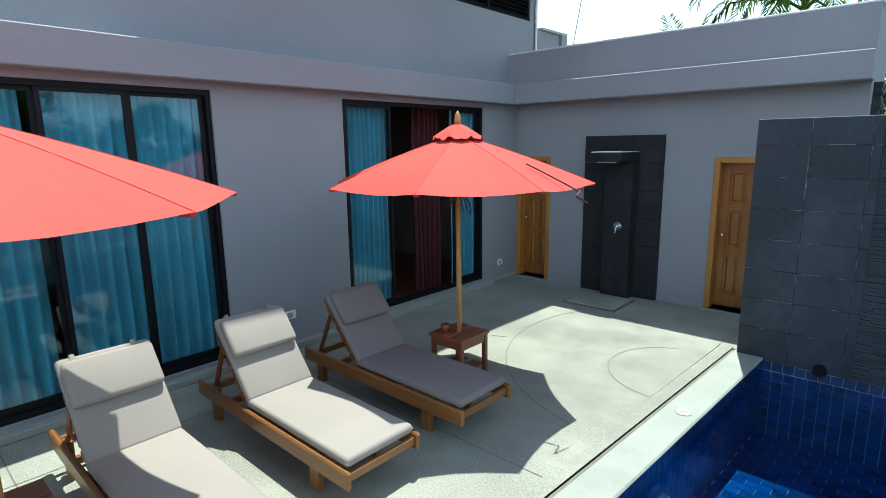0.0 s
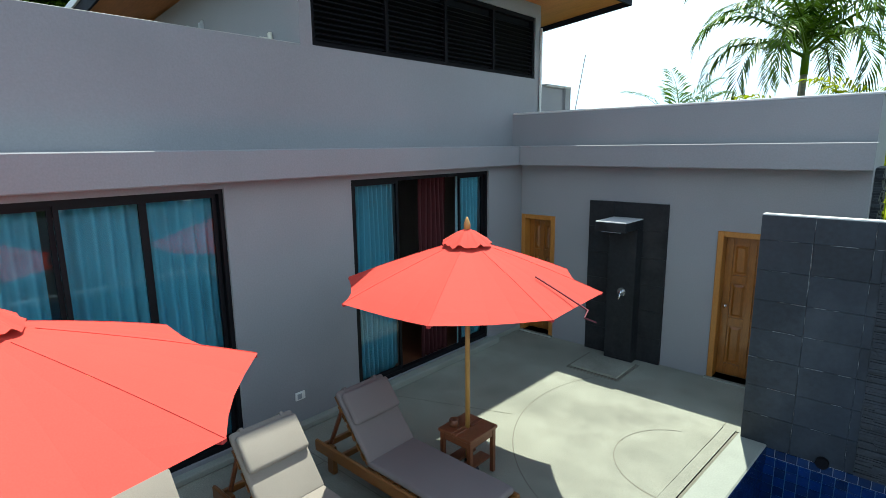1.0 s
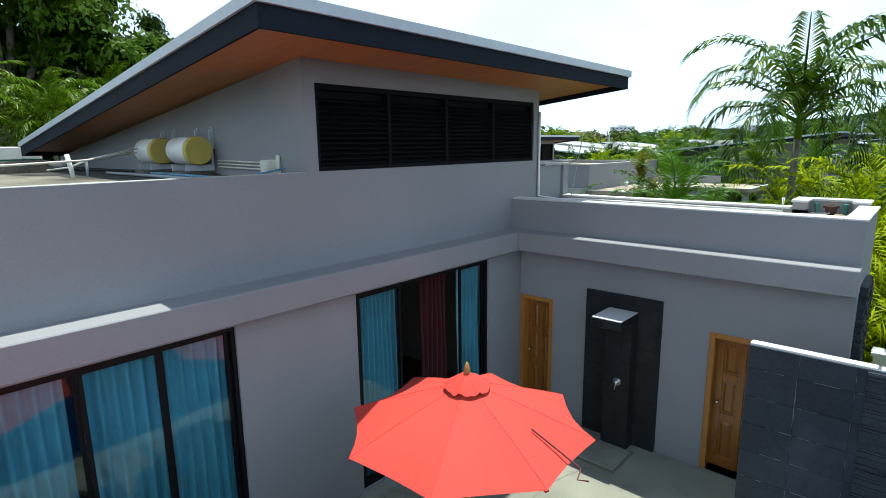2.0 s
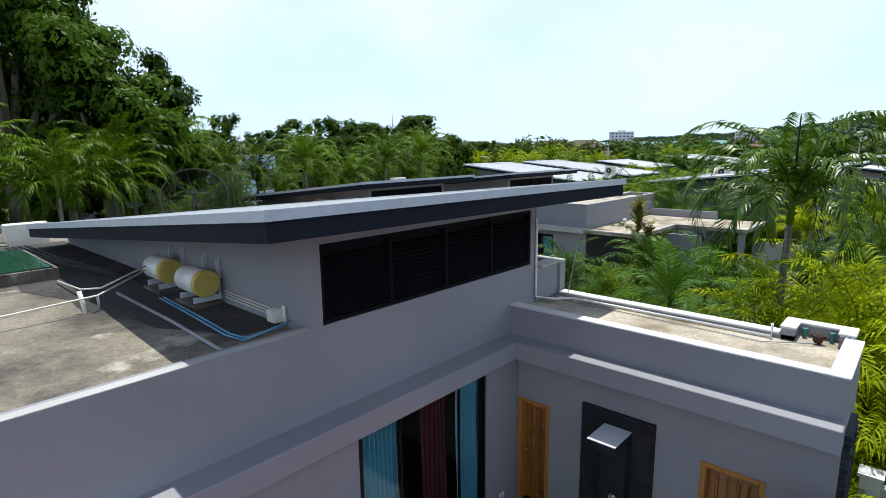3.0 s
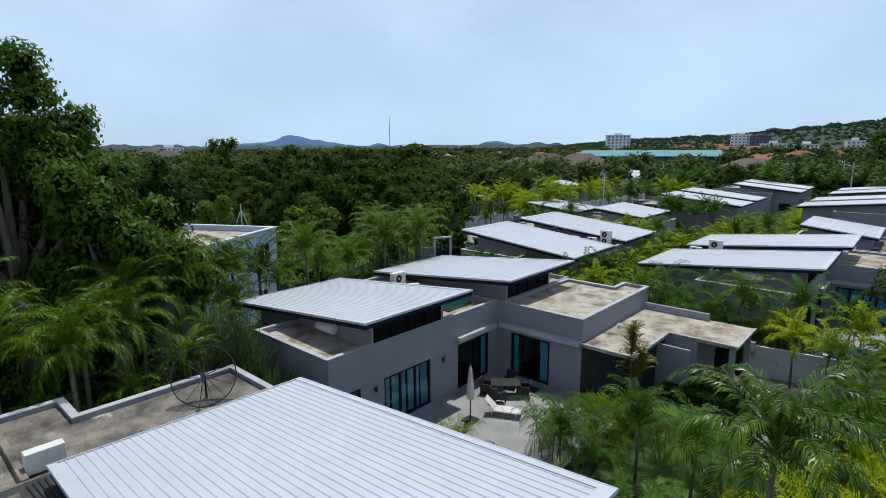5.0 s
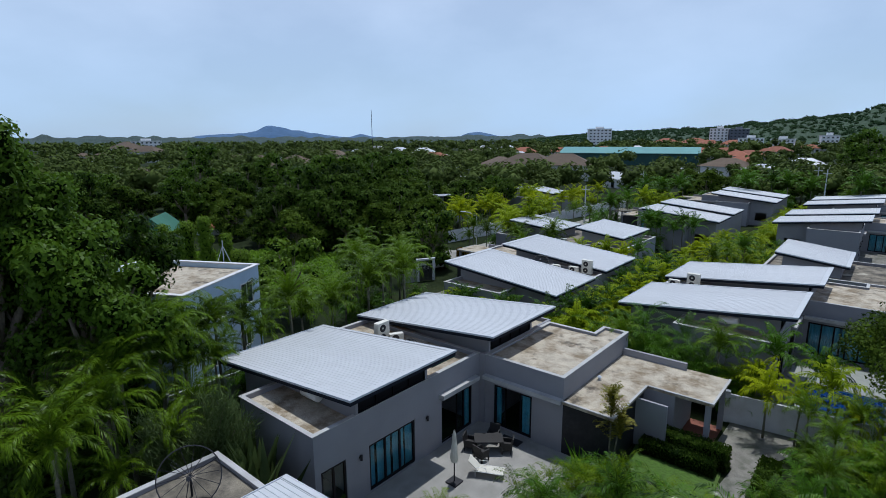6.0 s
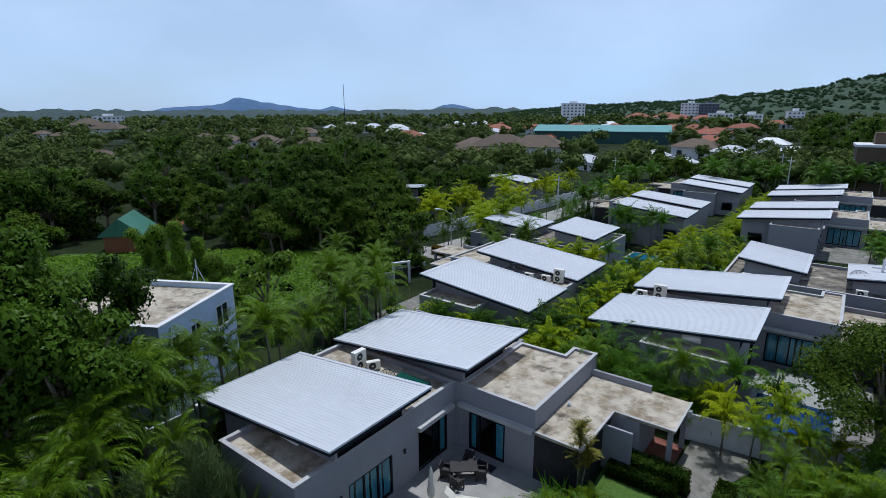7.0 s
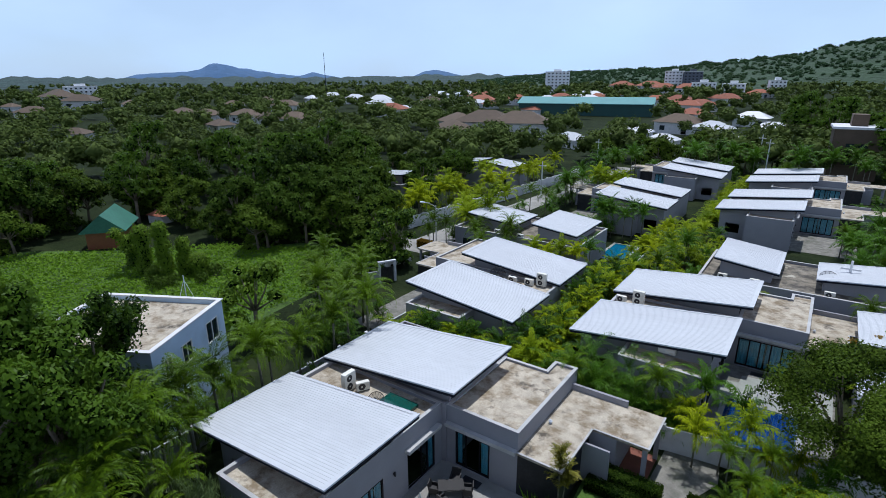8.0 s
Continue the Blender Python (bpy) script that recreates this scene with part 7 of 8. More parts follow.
def wispy_tree(seed, height, spread, leaves, material, label, at=None):
    """A loose tree of thin upright shoots with long hair-fine foliage."""
    gen = np.random.default_rng(seed)
    root = thing("tree", label, "tree", at=at)
    wood, P, D = Shape(), [], []
    for c in range(26):
        a, lean = gen.uniform(0, 2 * math.pi), spread * gen.uniform(0.2, 1.0)
        top = np.array([lean * math.cos(a), lean * math.sin(a), height * gen.uniform(0.55, 1.0)])
        mid = top * np.array([0.4, 0.4, 0.55])
        wood.tube([(0, 0, -0.2), tuple(mid), tuple(top)], [0.035, 0.02, 0.006], 4)
        s = gen.uniform(0.15, 1.0, leaves // 26)[:, None]
        P.append(mid * 2 * s * (1 - s) + top * s * s + gen.normal(size=(len(s), 3)) * 0.2)
        D.append(np.tile(top / np.linalg.norm(top), (len(s), 1)))
    p, d = np.concatenate(P), np.concatenate(D) + gen.normal(size=(26 * (leaves // 26), 3)) * 0.45
    d /= np.linalg.norm(d, axis=1)[:, None]
    b = np.cross(d, gen.normal(size=d.shape))
    b *= 0.02 / np.linalg.norm(b, axis=1)[:, None]
    ln = gen.uniform(0.2, 0.5, len(p))[:, None]
    v = np.stack([p - b, p + b, p + d * ln], 1).reshape(-1, 3)
    part("trunk", wood, BARK, root, "thin brown shoots")
    part("crown", raw_mesh("crown", v, np.arange(len(v)).reshape(-1, 3), material), None, root, "hair-fine grey-green foliage")
    return root


def blade_plant(seed, count, length, label, material, at=None, wide=0.09, lean=0.5):
    """Upright strap leaves in a fan-like clump."""
    gen = np.random.default_rng(seed)
    root = thing("strap_leaf_plant", label, "plant", at=at)
    V, F = [], []
    for c in range(count):
        a, out = gen.uniform(0, 2 * math.pi), gen.uniform(0.05, lean)
        base = np.array([gen.normal() * 0.35, gen.normal() * 0.35, 0])
        ln = length * gen.uniform(0.5, 1.0)
        d = np.array([math.cos(a) * out, math.sin(a) * out, 1.0])
        side = np.array([-math.sin(a), math.cos(a), 0]) * wide
        k = 7 * c
        fold = np.array([math.cos(a), math.sin(a), 0]) * wide * 0.5
        V += [base - side * 0.4, base + side * 0.4, base + d * ln * 0.55 - side, base + d * ln * 0.55 - fold, base + d * ln * 0.55 + side, base + d * ln + 0.25 * ln * out * np.array([math.cos(a), math.sin(a), -0.4]), base - fold * 0.4]
        F += [(k, k + 6, k + 3), (k, k + 3, k + 2), (k + 6, k + 1, k + 4), (k + 6, k + 4, k + 3), (k + 2, k + 3, k + 5), (k + 3, k + 4, k + 5)]
    part("leaves", raw_mesh("leaves", V, F, material), None, root, "upright grey-green strap leaves")
    return root


plot = random.Random(5)
FIELD = (-92, -44, 14, 46)
# the palm behind the wing and its neighbours
feather_palm(21, 5.15, 21, 2.95, 42, LEAF_ROYAL, "tall royal palm with drooping glossy green fronds", 0.6, 0.034, at=pose(-2.5, 13.6, GZ), hang=0.46, thick=0.9, arch=1.55, plume=0.14)
feather_palm(23, 3.2, 16, 1.45, 34, LEAF_PALM, "slim feather palm with stiff glossy fronds behind the wing", 0.42, 0.016, at=pose(-4.0, 11.0, GZ), hang=0.2, thick=0.6, arch=0.95, plume=0.12)
fox_a = feather_palm(31, 5.7, 20, 2.9, 34, LEAF_OLIVE, "tall feather palm with arching green fronds", 0.56, 0.036, hang=0.42, arch=1.25, plume=0.14, at=pose(-24.7, 7.5, GZ), group="tall palms")
fox_b = feather_palm(32, 4.8, 20, 2.75, 34, LEAF_OLIVE, "feather palm with arching green fronds", 0.56, 0.036, hang=0.42, arch=1.2, plume=0.14, at=pose(-23.1, 5.4, GZ), group="tall palms")
fox_c = feather_palm(33, 6.3, 20, 2.95, 34, LEAF_OLIVE, "tall feather palm with hanging fronds", 0.56, 0.036, hang=0.42, arch=1.35, plume=0.14, at=pose(-26.4, 10.2, GZ), group="tall palms")
cane_g = cane_palm(41, 3.6, 5, LEAF_PALM, "bushy green cane palm clump", 24, at=pose(-4.0, 12.2, GZ), group="cane palms", leaf=0.4, wide=0.021, spread=0.5, each=7)
cane_y = cane_palm(42, 3.3, 6, LEAF_LIME, "bushy yellow-green cane palm clump", 24, at=pose(0.6, 10.6, GZ), group="golden cane palms", leaf=0.42, wide=0.021, spread=0.5, each=7)
cane_h = cane_palm(43, 3.1, 5, LEAF_GARDEN, "low yellowish green cane palm clump", 24, at=pose(-6.5, 11.6, GZ), group="cane palms", leaf=0.4, wide=0.021, spread=0.5, each=7)
far_y = cane_palm(44, 3.6, 6, LEAF_HEDGE, "yellow-green cane palm clump in a garden", 14, at=pose(-13.0, 60, GZ), group="golden cane palms", leaf=0.52, wide=0.055, rib=3, each=5)
far_g = cane_palm(45, 3.6, 6, LEAF_PALM, "green cane palm clump in a garden", 14, at=pose(-12.6, 34.2, GZ), group="cane palms", leaf=0.52, wide=0.055, rib=3, each=5)
mango_a = broadleaf(51, 16.4, 3.6, 19000, 0.21, LEAF_DARK, "tall dense dark green mango tree", at=pose(-30.4, 5.1, GZ) @ Matrix.Scale(1.04, 4), group="large trees", low=0.02, clumps=54)
mango_b = broadleaf(52, 12.2, 3.4, 15000, 0.21, LEAF_DARK, "broad dense dark green mango tree", at=pose(-32.5, 11.1, GZ), group="large trees", low=0.02, clumps=54)
tree_c = broadleaf(53, 11.0, 4.8, 4000, 0.5, LEAF_MID, "broad green tree with uneven crown", at=pose(-64, 52, GZ), group="large trees", low=0.02, far=True, clumps=46)
tree_d = broadleaf(54, 12.5, 4.2, 4000, 0.5, LEAF_DARK, "tall leafy dark green tree", at=pose(-72, 50, GZ), group="large trees", low=0.02, far=True, clumps=46)
tree_e = broadleaf(55, 8.5, 4.4, 3800, 0.48, LEAF_BRIGHT, "rounded leafy green tree", at=pose(-48, 52, GZ), group="large trees", low=0.02, far=True, clumps=46)
garden_tree = broadleaf(56, 7.4, 3.5, 30000, 0.17, LEAF_BRIGHT, "spreading garden tree with dense fine leaves", at=pose(2.2, 35.2, GZ) @ Matrix.Scale(1.14, 4), low=0.28, core=False, clumps=60, far=True)
copy_thing(garden_tree, pose(4.9, 32.6, GZ, 0, 0, 130) @ Matrix.Scale(0.9, 4))
broadleaf(58, 4.6, 1.7, 2600, 0.16, LEAF_BROWN, "small garden tree with yellowish leaves", at=pose(3.7, 47.6, GZ), low=0.3, core=False, clumps=22)
bright = broadleaf(57, 7.6, 3.4, 3200, 0.36, LEAF_LIMETREE, "feathery bright green tree", at=pose(-41.0, 27.2, GZ), group="bright trees", low=0.15)
for x, y, s in ((-43.5, 49.5, 1.0), (-40.5, 35, 0.75)):
    copy_thing(bright, pose(x, y, GZ, 0, 0, 50 * x) @ Matrix.Scale(s, 4))
bush = shrub(61, 0.9, 700, 0.16, LEAF_MID, "rounded leafy green garden shrub", at=pose(-8.6, 14.0, GZ), group="shrubs")
shrub(62, 0.8, 500, 0.26, LEAF_GARDEN, "large-leaved light green shrub", at=pose(-9.0, 22.3, GZ) @ Matrix.Diagonal((1.1, 1.1, 1.9, 1)), group="shrubs")
wispy_tree(63, 6.0, 2.5, 26000, LEAF_GREY, "wispy grey-green tree beside the villa", at=pose(-21.6, 9.8, GZ))
blade_plant(64, 44, 4.4, "tall clump of broad grey-green strap leaves by the villa wall", LEAF_GREY, at=pose(-19.7, 10.8, GZ), wide=0.24, lean=0.4)
blade_plant(66, 40, 3.9, "clump of broad grey-green strap leaves beside the thin tree", LEAF_GREY, at=pose(-20.9, 11.3, GZ), wide=0.24, lean=0.4)
blade_plant(65, 34, 1.5, "low dark strap-leaved plants by the slate wall", LEAF_PALM, at=pose(-10.6, 22.6, GZ), wide=0.06, lean=0.7)

for x, y, s, m in ((-28.4, 8.2, 1.14, mango_b), (-33.4, 7.6, 1.16, mango_b), (-30.0, 7.1, 1.06, mango_b), (-31.5, 1.2, 1.1, mango_a), (-34.5, 6.8, 0.98, mango_b), (-36.5, 4.5, 0.95, mango_b), (-40.5, 6.6, 1.0, mango_b), (-45.0, 9.0, 1.05, mango_b), (-58, 8, 0.95, mango_a), (-28.5, -10.0, 1.2, mango_a), (-41, 1, 1.0, mango_a), (-46, 4, 0.95, mango_a), (-50, 9, 1.0, mango_b)):
    copy_thing(m, pose(x, y, GZ, 0, 0, plot.uniform(0, 360)) @ Matrix.Scale(s, 4))
for x, y, s, m in ((-22.3, 2.6, 0.95, fox_a), (-24.6, 2.6, 1.0, fox_c), (-22.2, 6.6, 0.6, fox_b), (-22.4, 3.9, 0.55, fox_b), (-22.6, 8.8, 0.62, fox_a), (-24.4, 10.8, 0.75, fox_b), (-28.3, 8.4, 0.95, fox_c), (-27.8, 13.6, 0.7, fox_a), (-21.8, 0.6, 0.9, fox_b), (-29.3, 19.5, 0.98, fox_a), (-28.6, 16.8, 0.68, fox_c), (-29.4, 22.6, 0.92, fox_b), (-28.8, 25.4, 0.98, fox_a), (-28.2, 28.6, 0.95, fox_c), (-30.4, 28.6, 0.95, fox_a), (-29.8, 20.6, 0.9, fox_b), (-29.4, 14.6, 0.66, fox_b), (-21.4, 4.6, 0.86, fox_c), (-23.4, 7.0, 0.9, fox_a), (-25.6, 5.6, 0.98, fox_b), (-25.8, 8.4, 0.96, fox_a), (-28.4, 11.6, 0.86, fox_c), (-28.8, 13.4, 0.93, fox_a), (-29.4, 16.2, 1.0, fox_b), (-26.6, 11.4, 0.95, fox_b)):
    copy_thing(m, pose(x, y, GZ, 0, 0, plot.uniform(0, 360)) @ Matrix.Scale(s, 4))
scatter(far_g, plot, 3, -29, -24.0, 1.0, 12.0, 0.45, 0.65)
for master, n in ((fox_a, 12), (fox_b, 10), (far_g, 20)):
    scatter(master, plot, n, -36.5, -29.0, 14.0, 36.0, 0.6, 0.98, avoid=[(-48, -30.6, 12, 27), (-33.6, -28.0, 30.5, 37)])
for master, n in ((fox_a, 18), (fox_b, 14), (far_g, 14)):
    scatter(master, plot, n, -44, -31.8, 34.0, 60.0, 0.6, 0.95, avoid=[(-41.5, -31, 42, 56), (-40.5, -33.0, 36.5, 46), (-34.0, -30.0, 33.0, 39)])
# planting behind the wall across the pool, mirrored in the glass doors
for x, y, size, m in ((9.5, -6.5, 0.5, tree_c), (10.5, -1.5, 0.5, tree_e), (9.8, 3.2, 0.52, tree_c), (10.8, 8.0, 0.5, tree_e), (6.6, -4.0, 0.8, fox_a), (6.8, 1.0, 0.78, fox_b), (6.9, 5.6, 0.8, fox_c), (7.2, 9.4, 0.75, fox_a)):
    copy_thing(m, pose(x, y, GZ, 0, 0, 70 * y) @ Matrix.Scale(size, 4))
# garden between the two villas
keep = [(-17.6, -9.6, 12.4, 24.0), (-12.5, -6.0, 23, 32), (-9.6, -2.6, 22.4, 33.4), (-8.6, -3.6, 19.6, 24), (-8.9, -6.2, 14.2, 17.4), (-3.6, -1.4, 12.2, 14.6)]
star = feather_palm(22, 1.5, 16, 1.7, 26, LEAF_PALM, "small feather palm with glossy arching fronds", 0.44, 0.024, at=pose(-5.6, 13.4, GZ), group="small garden palms", hang=0.35, thick=0.5, arch=1.2, plume=0.12)
for x, y, s in ((-7.6, 12.2, 1.0), (-4.6, 11.4, 0.9), (-5.4, 18.4, 1.15), (-3.6, 18.2, 1.0), (-9.4, 16.6, 1.1), (-7.4, 18.6, 1.2), (-1.9, 23.0, 1.1), (-3.0, 20.8, 1.1)):
    copy_thing(star, pose(x, y, GZ, 0, 0, plot.uniform(0, 360)) @ Matrix.Scale(s, 4))
for x, y, s in ((-6.3, 11.1, 1.3), (-9.0, 19.6, 0.95), (-7.0, 20.6, 0.85), (-9.9, 20.6, 0.8), (-8.6, 21.8, 0.7), (-5.2, 20.6, 0.9), (-10.6, 18.0, 0.85), (-9.6, 11.8, 0.9), (-6.0, 12.0, 0.8), (2.4, 24.4, 1.0), (0.6, 27.2, 0.9), (-0.9, 29.0, 0.85)):
    copy_thing(cane_h, pose(x, y, GZ, 0, 0, plot.uniform(0, 360)) @ Matrix.Scale(s, 4))
for x, y, s in ((-4.0, 19.6, 0.8), (-9.0, 17.6, 0.8), (1.4, 25.8, 0.9), (2.6, 28.6, 0.95), (-1.4, 26.4, 0.8), (3.4, 22.6, 0.9)):
    copy_thing(cane_g, pose(x, y, GZ, 0, 0, plot.uniform(0, 360)) @ Matrix.Scale(s, 4))
for x, y, s in ((1.9, 9.9, 1.0), (0.9, 12.4, 1.05), (2.6, 11.8, 1.2), (1.6, 14.6, 1.1), (3.6, 9.8, 1.1), (-0.5, 11.0, 0.9), (2.8, 16.5, 1.1), (-0.85, 11.8, 1.5), (-1.3, 13.4, 1.45), (-2.1, 15.1, 1.2), (-0.2, 13.0, 1.5), (-0.9, 15.0, 1.4), (-1.4, 15.4, 1.05), (-2.4, 16.6, 1.0), (-0.6, 17.0, 1.15), (0.8, 18.2, 1.1), (-1.7, 18.6, 1.0), (0.2, 20.2, 1.05), (-1.2, 21.0, 0.95), (1.9, 19.8, 1.1), (1.0, 22.4, 1.0), (1.6, 11.4, 1.35), (3.2, 13.6, 1.4), (0.2, 10.2, 1.2)):
    copy_thing(cane_y, pose(x, y, GZ, 0, 0, plot.uniform(0, 360)) @ Matrix.Scale(s, 4))
for x, y, s, m in ((-13.2, 11.6, 0.8, cane_g), (-11.0, 12.2, 0.9, cane_g), (-13.4, 14.9, 0.72, cane_h), (-9.6, 11.4, 0.8, cane_h), (-15.2, 11.8, 0.8, cane_g), (-11.1, 19.2, 0.66, cane_h), (-10.3, 21.0, 0.6, cane_g), (-9.8, 34.0, 1.5, cane_g), (-11.4, 34.0, 1.55, cane_g), (-8.2, 34.2, 1.35, cane_g), (-13.0, 34.2, 1.4, cane_g), (-6.8, 34.2, 1.1, cane_h), (-10.6, 33.6, 1.2, cane_g), (-5.6, 34.0, 0.9, cane_h), (-14.4, 33.6, 1.3, cane_g)):
    copy_thing(m, pose(x, y, GZ, 0, 0, plot.uniform(0, 360)) @ Matrix.Scale(s, 4))
for x, y, s in ((-2.6, 30.4, 0.5), (-1.4, 28.6, 0.5), (-2.2, 26.6, 0.46), (-0.6, 31.4, 0.52), (-1.4, 24.4, 0.55), (0.4, 26.4, 0.55), (-2.9, 21.6, 0.5)):
    copy_thing(fox_b, pose(x, y, GZ, 0, 0, plot.uniform(0, 360)) @ Matrix.Scale(s, 4))
hedge(-9.6, -5.4, 26.95, 27.85, 1.1, "clipped green hedge by the porch")
hedge(-9.2, -5.75, 26.1, 26.75, 0.75, "low clipped hedge edging the lawn", 2)
hedge(-4.1, -3.3, 26.0, 28.4, 0.8, "low clipped hedge beside the path", 3)
hedge(-45.6, -41.4, 56.7, 57.7, 1.1, "clipped bronze hedge by the lane", 4, LEAF_BROWN)
ti = thing("ti_plant", "tall ti plant with yellow-green tufts on thin stems", "plant", at=pose(-9.75, 23.5, GZ))
gen = np.random.default_rng(77)
stems, V, F, k = Shape(), [], [], 0
for dx, dy, h in ((0, 0, 4.2), (0.42, 0.1, 3.1), (-0.15, 0.25, 2.7)):
    stems.tube([(dx * 0.3, dy * 0.3, -0.1), (dx, dy, h)], [0.05, 0.03], 6)
    for j in range(34):
        v, f = frond(gen, 0.72, gen.uniform(0.5, 1.5), 1.0, 6, 0.26, 0.05, 0.2, 0.2, 3)
        V.append(turned(v, gen.uniform(0, 6.28), (dx, dy, h - 0.035 * j)))
        F.append(f + k)
        k += len(v)
part("stem", stems, PALMBARK, ti)
part("leaves", raw_mesh("leaves", np.concatenate(V), np.concatenate(F), LEAF_RED), None, ti, "yellow-green leaf tufts")

# hedges and gardens of the estate
def joined(name, label, master, places):
    """Many copies of one palm clump grown together past counting, as one object."""
    me = next(c for c in master.children if c.name.startswith("fronds")).data
    co = np.empty(len(me.vertices) * 3, dtype=np.float32)
    me.vertices.foreach_get("co", co)
    co = co.reshape(-1, 3)
    tri = np.empty(len(me.loops), dtype=np.int32)
    me.loops.foreach_get("vertex_index", tri)
    tri = tri.reshape(-1, 3)
    V, F = [], []
    for i, (x, y, size, turn) in enumerate(places):
        V.append(turned(co * size, turn, (x, y, GZ)))
        F.append(tri + i * len(co))
    tagged(part(name, raw_mesh(name, np.concatenate(V), np.concatenate(F), me.materials[0]), None), label, "hedge", kind="stuff")


def strewn(count, x0, x1, y0, y1, s0, s1):
    return [(plot.uniform(x0, x1), plot.uniform(y0, y1), plot.uniform(s0, s1), plot.uniform(0, 6.28)) for _ in range(count)]


joined("palm_hedge", "dense yellow-green palm hedge between the villas", far_y, strewn(26, -18.9, -15.0, 32.0, 56.0, 0.75, 1.05) + strewn(10, -18.9, -15.0, 56.0, 80.0, 0.6, 0.8) + strewn(9, -28.5, -17.0, 32.0, 34.2, 0.9, 1.3) + strewn(12, -30.0, -24.0, 56.0, 59.0, 0.8, 1.1) + strewn(12, -14.0, -2.0, 55.4, 57.6, 0.8, 1.1) + strewn(24, -15.5, -13.6, 80, 132, 0.7, 1.0) + strewn(20, -57.0, -53.6, 62, 122, 0.7, 1.0))
far_m = cane_palm(46, 3.5, 6, LEAF_GARDEN, "light green cane palm clump in a garden", 14, at=pose(-13.4, 58, GZ), group="cane palms", leaf=0.52, wide=0.055, rib=3, each=5)
joined("palm_bank", "dense light green palm bank between the villas", far_m, strewn(24, -18.9, -15.0, 32.0, 56.0, 0.75, 1.05) + strewn(10, -18.9, -15.0, 56.0, 80.0, 0.55, 0.75) + strewn(12, -28.5, -17.0, 32.0, 34.2, 1.0, 1.3) + strewn(10, -14.0, -2.0, 55.4, 57.6, 0.8, 1.1) + strewn(14, -15.5, -13.6, 80, 132, 0.7, 1.0))
joined("palm_thicket", "dense green palm thicket among the villas", far_g, strewn(18, -18.8, -15.2, 33.0, 80.0, 0.6, 0.9) + strewn(18, -34, -25.5, 75, 79, 0.6, 0.9) + strewn(22, -44, -37, 62, 128, 0.6, 1.0) + strewn(18, 2, 14, 66, 130, 0.6, 1.0) + strewn(18, -36, 6, 126, 146, 0.8, 1.3))
# crowns of single palms standing out of the hedges
crown_y = feather_palm(71, 2.3, 13, 1.7, 17, LEAF_LIME, "lime-yellow feather palm in an estate garden", 0.52, 0.055, at=pose(-14.2, 60.5, GZ), group="estate garden palms", hang=0.5, thick=0.6, arch=1.0)
crown_g = feather_palm(72, 2.7, 13, 1.8, 17, LEAF_HEDGE, "fresh green feather palm in an estate garden", 0.52, 0.055, at=pose(-14.0, 64.0, GZ), group="estate garden palms", hang=0.5, thick=0.6, arch=1.0)
crown_d = feather_palm(73, 3.2, 14, 2.0, 17, LEAF_PALM, "dark green feather palm in an estate garden", 0.52, 0.055, at=pose(-13.0, 67.5, GZ), group="estate garden palms", hang=0.5, thick=0.6, arch=1.0)
for x, y, size, m in ((-4.6, 31.7, 0.95, crown_y), (-3.2, 31.9, 0.8, crown_g), (-2.1, 32.2, 1.05, crown_g), (-0.9, 31.9, 0.8, crown_y), (0.6, 32.4, 0.8, crown_y), (-2.6, 34.0, 0.95, crown_d), (-4.9, 35.2, 1.0, crown_d), (-5.4, 33.4, 0.9, crown_y)):
    copy_thing(m, pose(x, y, GZ, 0, 0, plot.uniform(0, 360)) @ Matrix.Scale(size, 4))
for x, y, size, m in ((-24.5, 57.2, 1.1, crown_g), (-26.0, 56.6, 1.0, crown_y), (-22.8, 57.6, 1.1, crown_y), (-28.0, 57.0, 1.0, crown_g), (-21.6, 58.6, 1.0, crown_d)):
    copy_thing(m, pose(x, y, GZ, 0, 0, plot.uniform(0, 360)) @ Matrix.Scale(size, 4))
joined("lime_palm_crowns", "lime-yellow palm crowns standing out of the hedge", crown_y, strewn(18, -18.6, -15.6, 32.5, 56.0, 0.75, 1.05) + strewn(16, -18.8, -15.0, 58.0, 80.0, 0.7, 0.95) + strewn(3, -28.0, -18.0, 31.8, 33.8, 0.7, 0.9))
joined("green_palm_crowns", "fresh green palm crowns standing out of the hedge", crown_g, strewn(34, -18.6, -15.6, 32.5, 56.0, 0.75, 1.05) + strewn(8, -18.8, -15.0, 56.0, 80.0, 0.7, 0.9) + strewn(12, -28.5, -18.0, 31.6, 33.8, 0.75, 0.95))
joined("dark_palm_crowns", "dark green palm crowns standing out of the hedge", crown_d, strewn(18, -18.6, -15.6, 32.5, 56.0, 0.75, 0.95) + strewn(8, -28.5, -18.0, 31.6, 33.8, 0.75, 0.95))
for master, n, x0, x1, y0, y1, s0, s1 in ((crown_y, 12, -54.6, -53.2, 64, 80, 1.2, 1.5), (crown_y, 9, -53.0, -51.0, 84, 122, 1.1, 1.5), (crown_g, 10, -44.0, -38.5, 58, 76, 1.1, 1.6), (crown_d, 10, -42.0, -36.0, 76, 125, 1.1, 1.6), (crown_d, 8, -27.0, -20.2, 75.4, 78.6, 0.9, 1.2), (crown_g, 6, -36.0, -26.0, 96, 100, 1.2, 1.6), (crown_d, 10, 1.0, 12.0, 64, 80, 1.0, 1.5), (crown_d, 12, -30, 8, 124, 140, 1.3, 1.9), (crown_g, 5, -58, -54, 66, 96, 1.2, 1.6)):
    scatter(master, plot, n, x0, x1, y0, y1, s0, s1)
